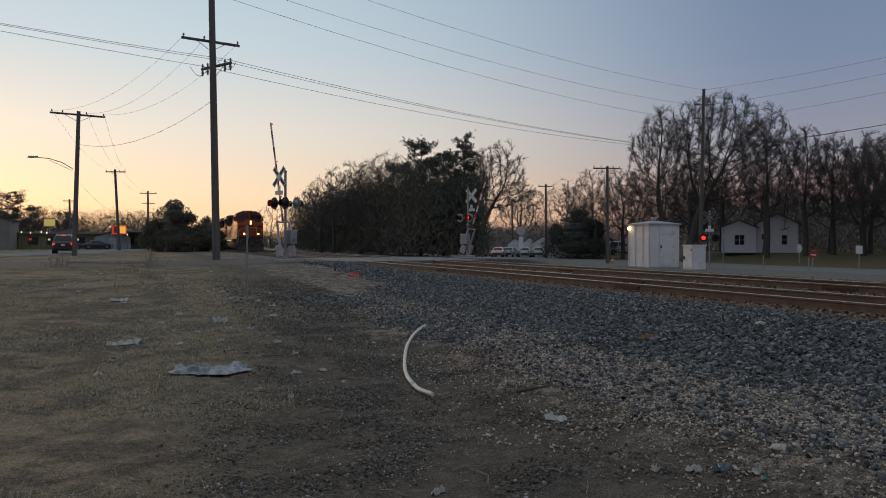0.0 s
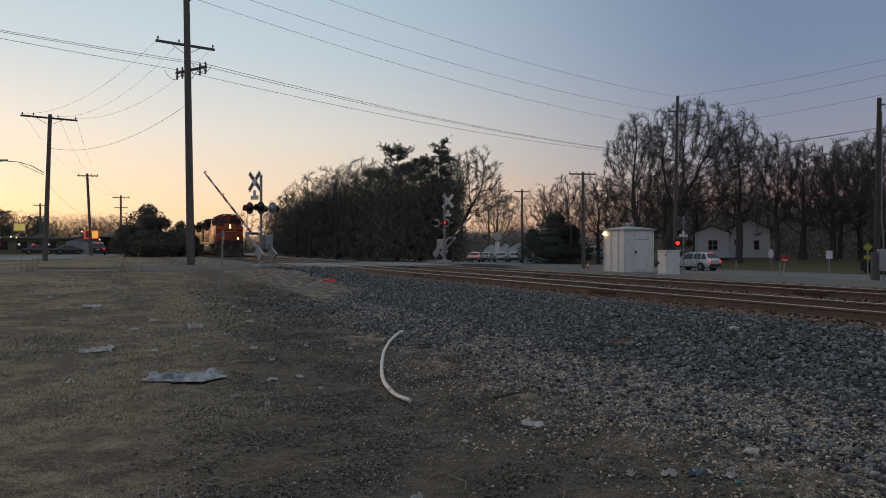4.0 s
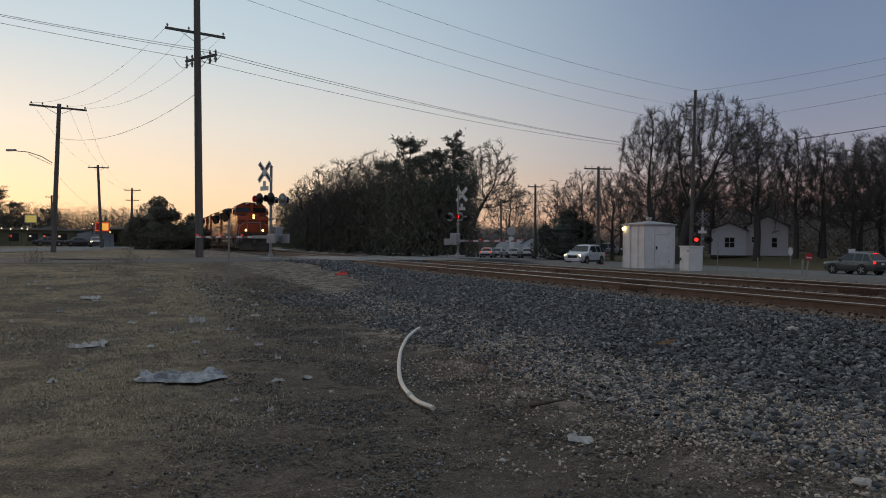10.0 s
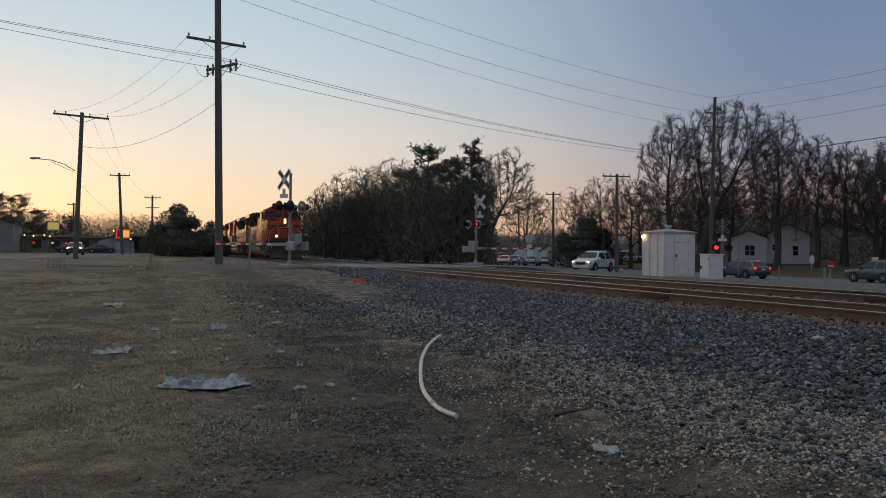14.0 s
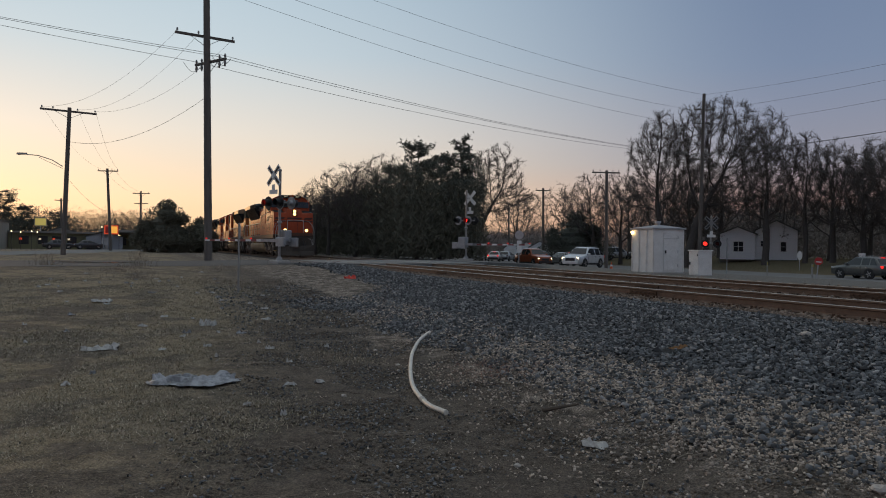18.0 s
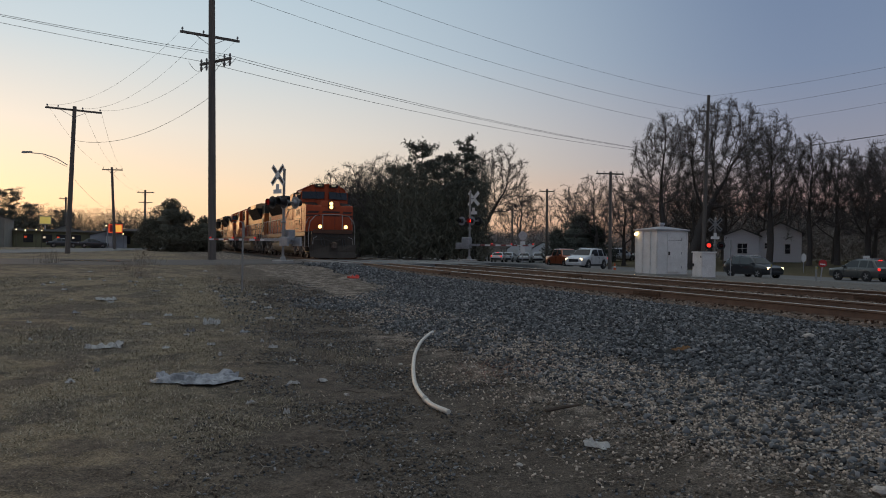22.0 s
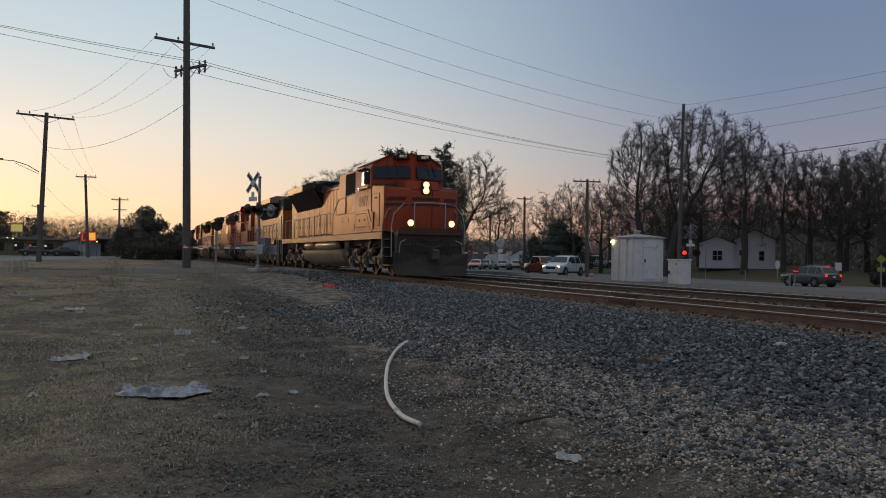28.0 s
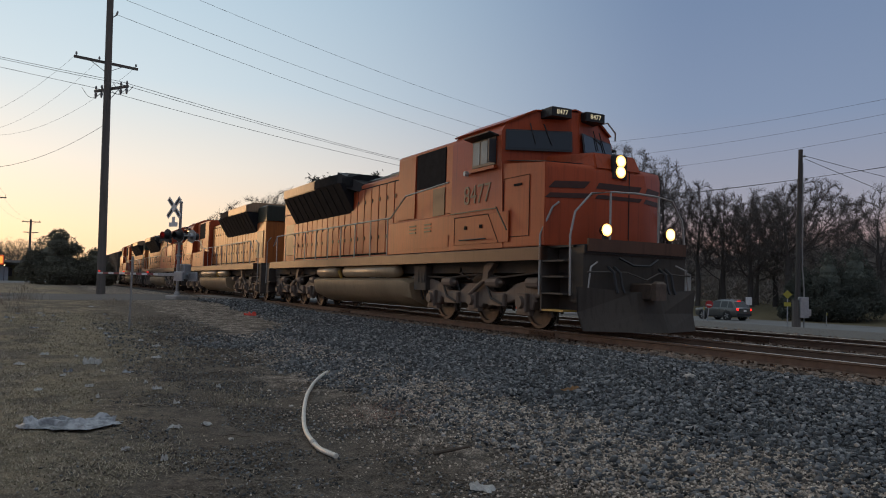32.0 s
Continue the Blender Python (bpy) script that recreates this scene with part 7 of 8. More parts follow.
def road_sign(label, x, y, h, shape, face, turn, lean=0.0, extra=None):
    z = ground_z(x, y)
    ob = thing("road_sign", label, "road sign", Matrix.Translation((x, y, z)) @ Matrix.Rotation(radians(turn), 4, "Z") @ Matrix.Rotation(radians(lean), 4, "Y"), "road signs")
    part("post", Build().box(-0.035, 0.035, 0.01, 0.05, -0.3, h), GALV, ob)
    kind, w, hh = shape
    if kind == "diamond":
        pts = [(0, -w), (w, 0), (0, w), (-w, 0)]
    elif kind == "octagon":
        pts = [(w * math.cos(radians(22.5 + 45 * i)), w * math.sin(radians(22.5 + 45 * i))) for i in range(8)]
    elif kind == "oval":
        pts = [(w * math.cos(radians(30 * i)), hh * math.sin(radians(30 * i))) for i in range(12)]
    else:
        pts = [(-w, -hh), (w, -hh), (w, hh), (-w, hh)]
    part("plate", Build().prism([(p, q + h - max(w, hh)) for p, q in pts], -0.004, 0.004, "y"), face, ob)
    if extra:
        for ex in extra:
            part("panel", Build().box(*ex[0]), ex[1], ob)
    return ob


road_sign("tall round-topped sign back on a post beside the junction", 6.72, 63.96, 2.75, ("oval", 0.38, 0.38), SIGN_BACK, 10, 0, [((-0.2, 0.2, -0.03, -0.006, 0.9, 1.9), WHITE_PAINT)])
road_sign("yellow diamond warning sign seen edge-on beside the road", 17.35, 46.24, 2.2, ("diamond", 0.40, 0.40), SIGN_BACK, 62, 0, [((-0.22, 0.22, -0.02, -0.006, 0.95, 1.25), SIGN_BACK)])
road_sign("red round no-entry sign on a leaning post", 22.68, 46.16, 1.42, ("octagon", 0.24, 0.24), RED_REFL, -25, 6, [((-0.15, 0.15, -0.012, -0.006, 1.10, 1.17), WHITE_PAINT)])
road_sign("small white sign on a post beside the road", 33.06, 59.87, 1.9, ("rect", 0.24, 0.32), WHITE_PAINT, -28)
road_sign("white oval sign beside the house", 35.58, 75.46, 1.9, ("oval", 0.24, 0.45), WHITE_PAINT, -25)
road_sign("yellow diamond crossing sign beside the service pole", 27.0, 44.4, 2.35, ("diamond", 0.27, 0.27), YELLOW_SIGN, -30, 0, [((-0.2, 0.2, -0.012, -0.006, 1.35, 1.6), YELLOW_SIGN)])
for x, y, h in ((20.3, 47.5, 1.0), (24.6, 50.5, 1.1), (26.0, 53.5, 1.1), (33, 49.5, 1.0)):
    z = ground_z(x, y)
    ob = thing("marker_post", "slim marker post beside the road", "post", Matrix.Translation((x, y, z)), "marker posts")
    part("post", Build().tube([(0, 0, -0.2), (0, 0, h)], 0.03, 8), SILVER_PAINT, ob)
    part("reflector", Build().box(-0.03, 0.03, -0.06, -0.045, h - 0.2, h - 0.05), YELLOW_SIGN, ob)
z = ground_z(-5.36, 20.8)
ob = thing("marker_post", "tall thin steel post with a small sign, seen edge-on", "post", Matrix.Translation((-5.36, 20.8, z)) @ Matrix.Rotation(radians(100), 4, "Z"))
part("post", Build().box(-0.045, 0.045, -0.02, 0.02, -0.3, 1.85), SILVER_PAINT, ob)
part("plate", Build().box(-0.13, 0.13, -0.03, -0.022, 1.45, 1.82), SIGN_BACK, ob)
ob = thing("traffic_cone", "orange traffic cone beside the junction", "traffic cone", Matrix.Translation((15.9, 70.5, ground_z(15.9, 70.5))))
CONE = worn("orange_plastic", (0.75, 0.13, 0.03), (0.55, 0.09, 0.02), 6, 0.5)
part("base", Build().box(-0.2, 0.2, -0.2, 0.2, 0, 0.05, c=0.01), CONE, ob)
part("body", Build().loft([disc_h(0.15, 0.05, 12), disc_h(0.03, 0.72, 12)]), CONE, ob, smooth=True)
part("band", Build().loft([disc_h(0.112, 0.32, 12), disc_h(0.085, 0.47, 12)]), WHITE_PAINT, ob, smooth=True)


# ---- litter on the near ground ----
IVORY = worn("ivory_plastic_pipe", (0.72, 0.68, 0.60), (0.52, 0.48, 0.42), 6, 0.45)
# the dark tone of this sheet paints shaded folds into its colour
RAG = worn("grey_plastic_sheet", (0.40, 0.41, 0.43), (0.09, 0.095, 0.10), 6, 0.6, bmp=0.5, lo=0.44, hi=0.58)
PAPER = worn("dirty_white_paper", (0.52, 0.51, 0.48), (0.30, 0.29, 0.27), 8, 0.8)
PALE_STICK = worn("bleached_stick", (0.30, 0.255, 0.20), (0.17, 0.145, 0.115), 20, 0.9)
STICK = worn("dead_stick", (0.10, 0.075, 0.055), (0.05, 0.04, 0.03), 20, 0.9)


def on_ground(x, y, up=0.0):
    return Vector((x, y, ground_z(x, y) + up))


pipe_pts = [(-0.19, 13.44), (-0.34, 12.77), (-0.42, 11.54), (-0.41, 10.39), (-0.35, 9.47), (-0.25, 8.77), (-0.11, 8.26), (0.03, 7.97)]
ob = thing("bent_pipe", "pale ivory plastic pipe bent in an arc on the ground", "pipe")
pv = [Vector((x, y, 0)) for x, y in pipe_pts]
arc = []
for i in range(len(pv) - 1):
    a_, b0, c0, d_ = pv[max(i - 1, 0)], pv[i], pv[i + 1], pv[min(i + 2, len(pv) - 1)]
    for k in range(6 if i < len(pv) - 2 else 7):
        u = k / 6
        q = 0.5 * (2 * b0 + (c0 - a_) * u + (2 * a_ - 5 * b0 + 4 * c0 - d_) * u * u + (3 * b0 - a_ - 3 * c0 + d_) * u ** 3)
        arc.append(on_ground(q.x, q.y, 0.035))
part("tube", Build().tube(arc, 0.026, 12), IVORY, ob, smooth=True)
part("collar", Build().tube([on_ground(-0.225, 8.65, 0.035), on_ground(-0.20, 8.57, 0.035)], 0.033, 12), PAPER, ob, smooth=True)


def crumpled(name, label, x, y, w, d, h, turn, mat, seed, category="litter", n=12):
    """A torn, creased thin sheet lying on the ground."""
    b = Build()
    rings = []
    for i in range(n + 1):
        u = i / n - 0.5
        ring = []
        half = d * 0.5 * (0.62 + 0.5 * noise.noise((u * 4.6 + seed, 0.3, 4.0)) + 0.12 * noise.noise((u * 13 + seed, 0.9, 4.0))) * (1 - (abs(u) * 2) ** 7 * 0.6)
        mid_ = d * 0.35 * noise.noise((u * 2.2, seed * 1.7, 1.0))
        for j in range(n // 2 + 1):
            v = j / (n // 2) - 0.5
            rag = 1 + 0.30 * noise.noise((u * 6 + seed, v * 4, 2.0)) * (abs(v) * 2) ** 2
            px, py = w * u * (1 + 0.2 * noise.noise((seed, v * 3, 1.5))), mid_ + 2 * half * v * rag
            fold = (1.5 * abs(noise.noise((u * 4.2 + seed, v * 5, seed))) + 0.6 * abs(noise.noise((u * 11, v * 10, seed)))) * (1.15 - (abs(v) * 2) ** 4)
            ring.append((px, py, 0.006 + h * fold))
        rings.append(ring)
    b.loft(rings, closed=False, caps=False)
    n0 = len(b.v)
    b.v += [(vx, vy, vz + 0.004) for vx, vy, vz in b.v]
    b.f += [tuple(q + n0 for q in f[::-1]) for f in list(b.f)]
    b.mi = [0] * len(b.f)
    p = on_ground(x, y)
    return single(name, b.mesh(name, mat, False, fix=False), None, label, category, Matrix.Translation(p) @ Matrix.Rotation(turn, 4, "Z"), "litter on the ground")


crumpled("plastic_sheet", "crumpled grey plastic sheet lying on dry grass", -2.95, 9.5, 1.02, 0.85, 0.075, 0.25, RAG, 2, n=34)
crumpled("plastic_sheet", "small crumpled pale plastic scrap in the grass", -7.71, 17.9, 0.42, 0.5, 0.08, 0.4, PAPER, 3)
crumpled("plastic_sheet", "pale crumpled scrap with a folded edge", -5.1, 11.85, 0.5, 0.45, 0.09, 0.2, PAPER, 4)
crumpled("paper_scrap", "white crumpled paper scrap on the turf", -4.35, 14.74, 0.32, 0.36, 0.12, 0.3, PAPER, 5)
LITTER = [(-5.4, 14.3, 0.3, 0.08), (-4.28, 13.1, 0.25, 0.06), (1.72, 4.98, 0.11, 0.07), (1.98, 4.87, 0.16, 0.10), (2.36, 4.69, 0.12, 0.06), (1.22, 6.56, 0.32, 0.2), (-1.57, 7.94, 0.13, 0.05), (-2.02, 8.28, 0.1, 0.09),
          (0.11, 4.65, 0.22, 0.06), (-3.2, 11.3, 0.2, 0.06), (-2.6, 12.0, 0.22, 0.07), (-2.9, 12.6, 0.16, 0.06), (-3.6, 12.2, 0.2, 0.07), (-1.8, 12.4, 0.18, 0.05), (-4.9, 15.6, 0.2, 0.06), (-3.9, 17.5, 0.3, 0.1), (-4.6, 20.2, 0.3, 0.12), (-2.2, 20.5, 0.3, 0.1), (-1.0, 14.0, 0.14, 0.06)]
for i, (x, y, w, d) in enumerate(LITTER):
    crumpled("paper_scrap", "small dirty white scrap of litter on the ground", x, y, w * 0.6, d * 1.3, 0.05, i * 1.3, PAPER, 20 + i, n=8)
rng = random.Random(411)
for i in range(46):
    s_, o_ = rng.uniform(-12, 8), rng.uniform(8.2, 13.5)
    q_ = tr(s_, o_)
    crumpled("paper_scrap", "small dirty white scrap of litter in the turf", q_.x, q_.y, rng.uniform(0.06, 0.2), rng.uniform(0.06, 0.22), 0.05, rng.uniform(0, 6), PAPER if i % 3 else RAG, 500 + i, n=6)
BLUE_SCRAP = worn("blue_wrapper", (0.10, 0.16, 0.22), (0.05, 0.08, 0.12), 9, 0.4)
GREEN_SCRAP = worn("green_wrapper", (0.03, 0.22, 0.15), (0.02, 0.12, 0.09), 9, 0.4)
RED_SCRAP = worn("red_flagging", (0.75, 0.06, 0.03), (0.5, 0.03, 0.02), 9, 0.5)
crumpled("wrapper", "crumpled dark blue wrapper on the grit", 2.16, 4.83, 0.16, 0.12, 0.05, 0.5, BLUE_SCRAP, 51, n=8)
crumpled("wrapper", "small green wrapper among grit", 2.36, 4.55, 0.07, 0.05, 0.03, 0.9, GREEN_SCRAP, 52, n=6)
crumpled("red_flag", "bright red plastic flag lying near the tracks", -3.05, 26.7, 0.42, 0.3, 0.12, 0.6, RED_SCRAP, 53, n=8)
crumpled("black_sheet", "flat black rubber scrap lying on ballast", 2.84, 9.88, 0.4, 0.14, 0.05, -0.3, BLACK_PAINT, 54, n=8)
crumpled("wood_scrap", "rotten tan scrap of wood on ballast", 2.98, 10.04, 0.34, 0.1, 0.07, 0.4, worn("rotten_wood", (0.32, 0.17, 0.07), (0.18, 0.1, 0.05), 14, 0.9), 55, n=8)


def rock(name, label, x, y, r, seed, mat):
    rng = random.Random(seed)
    bm = bmesh.new()
    bmesh.ops.create_icosphere(bm, subdivisions=2, radius=r)
    for v in bm.verts:
        v.co *= 0.8 + 0.35 * noise.noise(v.co * (2.2 / r) + Vector((seed, 0, 0)))
        v.co.z *= 0.6
    me = bpy.data.meshes.new(name)
    bm.to_mesh(me)
    bm.free()
    me.materials.append(mat)
    return single(name, me, None, label, "stone", Matrix.Translation(on_ground(x, y, r * 0.25)) @ Matrix.Rotation(seed, 4, "Z"), "loose stones")


PALE_STONE = worn("pale_limestone", (0.50, 0.46, 0.41), (0.34, 0.31, 0.28), 12, 0.9)
for i, (x, y, r) in enumerate(((2.71, 5.14, 0.07), (4.59, 9.99, 0.09), (1.9, 8.6, 0.04), (3.2, 7.4, 0.045), (0.8, 9.3, 0.05), (-0.6, 10.9, 0.04), (3.4, 8.6, 0.05), (-1.1, 8.9, 0.04), (0.55, 6.2, 0.035))):
    rock("pale_stone", "pale limestone lump lying on the grit", x, y, r, i + 1.0, PALE_STONE)
for i in range(120):
    rng_ = random.Random(300 + i)
    x, y = rng_.uniform(-2.6, 2.8), rng_.uniform(4.4, 11)
    a, L_ = rng_.uniform(0, 3.14), rng_.uniform(0.10, 0.36)
    bend_ = rng_.uniform(-0.25, 0.25)
    pts = [on_ground(x + math.cos(a + k * bend_) * L_ * (k / 3 - 0.5), y + math.sin(a + k * bend_) * L_ * (k / 3 - 0.5), 0.012 + 0.02 * (k % 2)) for k in range(4)]
    b = Build().tube(pts, [0.005, 0.004, 0.004, 0.002], 4)
    if i % 3 == 0:
        side_ = a + rng_.choice((-0.7, 0.7))
        b.tube([pts[1], pts[1] + Vector((math.cos(side_), math.sin(side_), 0.08)) * L_ * 0.5], [0.004, 0.002], 4)
    single("twig", b, STICK if i % 4 == 0 else PALE_STICK, "thin dead twig lying on the ground", "twig", group="twigs on the ground")
single("branch", Build().tube([on_ground(0.95, 7.7, 0.03), on_ground(1.1, 7.76, 0.03), on_ground(1.3, 7.74, 0.05)], [0.02, 0.018, 0.008], 6), STICK, "dark broken branch lying on grit", "branch")


# ---- ballast, grit and dry grass ----
def scatter(name, label, mat, spots, sizes, flat, seed, category):
    """Many angular little stones as one mesh: cubes with every corner pushed about, each turned its own way."""
    rg = np.random.RandomState(seed)
    V = np.array([(x, y, z) for z in (-1, 1) for x, y in ((-1, -1), (1, -1), (1, 1), (-1, 1))], float) * 0.62
    F = np.array([(4, 5, 6, 7), (0, 1, 5, 4), (1, 2, 6, 5), (2, 3, 7, 6), (3, 0, 4, 7)])
    n = len(spots)
    q = V[None] + rg.uniform(-0.34, 0.34, (n, 8, 3))
    q *= np.stack([rg.uniform(0.75, 1.7, (n, 1)), rg.uniform(0.6, 1.15, (n, 1)), rg.uniform(0.45, 1.0, (n, 1)) * flat], -1)
    a, t = rg.uniform(0, 6.283, (n, 1)), rg.normal(0, 0.55, (n, 1))
    ca, sa, ct, st = np.cos(a), np.sin(a), np.cos(t), np.sin(t)
    x, z = q[:, :, 0] * ct - q[:, :, 2] * st, q[:, :, 0] * st + q[:, :, 2] * ct
    q = np.stack([x * ca - q[:, :, 1] * sa, x * sa + q[:, :, 1] * ca, z], -1) * np.array(sizes)[:, None, None] + np.array(spots)[:, None, :] + np.stack([np.zeros(n), np.zeros(n), rg.uniform(-0.45, 0.75, n) * np.array(sizes)], -1)[:, None, :]
    f = (F[None] + (np.arange(n) * 8)[:, None, None]).reshape(-1, 4)
    me = bpy.data.meshes.new(name)
    me.vertices.add(n * 8)
    me.vertices.foreach_set("co", q.reshape(-1).astype(np.float32))
    me.loops.add(len(f) * 4)
    me.loops.foreach_set("vertex_index", f.reshape(-1).astype(np.int32))
    me.polygons.add(len(f))
    me.polygons.foreach_set("loop_start", np.arange(0, len(f) * 4, 4, dtype=np.int32))
    me.materials.append(mat)
    me.update(calc_edges=True)
    me.validate()
    return tagged(new(name, me), label, category, kind="stuff")


BALLAST = varied("blue_grey_ballast", (0.12, 0.124, 0.126), 0.9, 0.85, grain=60, stops=[(0.0, (0.012, 0.0125, 0.013)), (0.35, (0.05, 0.053, 0.056)), (0.7, (0.145, 0.152, 0.158)), (0.92, (0.25, 0.254, 0.256)), (1.0, (0.42, 0.40, 0.375))])
GRIT = varied("tan_limestone_grit", (0.40, 0.335, 0.275), 0.75, 0.9, grain=80, stops=[(0.0, (0.03, 0.028, 0.026)), (0.3, (0.13, 0.115, 0.10)), (0.55, (0.37, 0.30, 0.24)), (0.8, (0.56, 0.46, 0.37)), (1.0, (0.72, 0.62, 0.51))])
BROWN_STONE = varied("rusty_ballast", (0.20, 0.15, 0.115), 0.7, 0.9, grain=60)
CLOD = varied("dark_soil_clods", (0.13, 0.105, 0.08), 0.75, 0.95, grain=60)
STRAW = varied("dry_straw", (0.28, 0.235, 0.18), 0.85, 0.9)


def spots_in(count, s0, s1, o0, o1, seed, keep=None, lift=0.0):
    rng = random.Random(seed)
    out = []
    while len(out) < count:
        s, o = rng.uniform(s0, s1), rng.uniform(o0, o1)
        if keep and rng.random() > keep(s, o):
            continue
        p = tr(s, o)
        out.append((p.x, p.y, ground_z(p.x, p.y) + lift))
    return out


def stones(name, label, mat, groups, seed, category):
    spots, sizes = [], []
    rng = random.Random(seed)
    for count, s0, s1, o0, o1, r0, r1, keep in groups:
        q = spots_in(count, s0, s1, o0, o1, seed + len(spots), keep, 0.004)
        spots += q
        sizes += [rng.uniform(r0, r1) for _ in q]
    return scatter(name, label, mat, spots, sizes, 0.85, seed, category)


def blot(s, o, scale, seed):
    return noise.noise((s * scale, o * scale, seed)) + 0.5 * noise.noise((s * scale * 2.3, o * scale * 2.3, seed + 5))


def shoulder(s, o):
    """Ballast: solid on the shoulder, thinning out over the mixed foot, and a spread patch farther off."""
    q = o + 0.5 * blot(s, o, 0.4, 3.0) + 2.4 * smooth(0, -6, s)
    k = 1 - 0.62 * smooth(4.6, 5.1, q) - 0.38 * smooth(6.0, 6.6, q)
    patch = smooth(-0.15, 0.25, blot(s, o, 0.3, 8.0)) * smooth(-3, 0, s) * (1 - smooth(5, 7, s)) * smooth(5, 5.6, o) * (1 - smooth(7.4, 8.2, o))
    return max(k, patch)


def foot(s, o):
    """Tan grit mixed into the foot of the ballast and the sandy strip below it."""
    q = o + 0.6 * blot(s, o, 0.4, 7.0)
    return smooth(4.5, 5.0, q) * (1 - 0.9 * smooth(5.9, 6.6, q) - 0.1 * smooth(6.8, 8.0, q)) * (0.35 + 0.65 * smooth(-0.3, 0.2, blot(s, o, 0.9, 12.0)))


def bare(s, o):
    """Dark soil between the grit and the grass."""
    q = o + 0.5 * blot(s, o, 0.4, 9.0)
    e = 8.0 + 0.2 * min(12, max(0, s))
    return smooth(5.8, 6.8, q) * (1 - smooth(e - 0.9, e + 0.5, q)) * smooth(-0.25, 0.3, blot(s, o, 1.1, 15.0))


def chips(s, o):
    return smooth(-0.1, 0.5, blot(s, o, 0.7, 31.0)) * smooth(-0.4, 0.3, blot(s, o, 2.6, 33.0))


stones("ballast", "blue-grey crushed ballast on the track shoulder", BALLAST, [(54000, 3, 17, 1.62, 6.6, 0.014, 0.034, shoulder), (21000, -9, 3, 1.62, 8.2, 0.018, 0.038, shoulder), (4500, -19, -9, 1.62, 4.8, 0.03, 0.055, shoulder)], 201, "ballast")
stones("limestone_grit", "tan limestone grit at the foot of the ballast", GRIT, [(46000, 7, 16.5, 4.4, 8.2, 0.004, 0.018, foot), (6500, -3, 7, 4.4, 8.0, 0.008, 0.024, foot)], 202, "gravel")
stones("loose_stones", "scattered small grey stones on bare soil", BALLAST, [(7500, 3, 16.5, 6.0, 11.0, 0.004, 0.018, bare), (1800, -6, 3, 6.0, 9.0, 0.010, 0.03, None)], 203, "gravel")
stones("pale_chips", "pale chips of stone trodden into dark soil", GRIT, [(3600, 3, 16.5, 6.2, 11.5, 0.003, 0.010, chips), (300, -6, 3, 6.0, 11.0, 0.008, 0.02, chips)], 206, "gravel")
stones("track_ballast", "brown rust-stained stones between the rails", BROWN_STONE, [(5000, -18, 16, -0.66, 0.66, 0.03, 0.05, None), (4500, -18, 14, -3.2, -0.9, 0.03, 0.055, None), (4200, -18, 17, 0.86, 1.72, 0.022, 0.042, None), (3000, -18, 8, -9, -5, 0.03, 0.055, None)], 204, "ballast")
stones("soil_clods", "dark crumbs of soil and cinders", CLOD, [(13000, 3, 16.5, 6.0, 10.8, 0.004, 0.018, bare), (3000, -8, 3, 6.0, 9.0, 0.01, 0.026, bare)], 205, "soil")
GRASS = varied("dry_grass", (0.36, 0.30, 0.18), 0.7, 0.9, stops=[(0.0, (0.07, 0.066, 0.042)), (0.3, (0.20, 0.175, 0.115)), (0.65, (0.38, 0.325, 0.245)), (1.0, (0.60, 0.51, 0.39))])


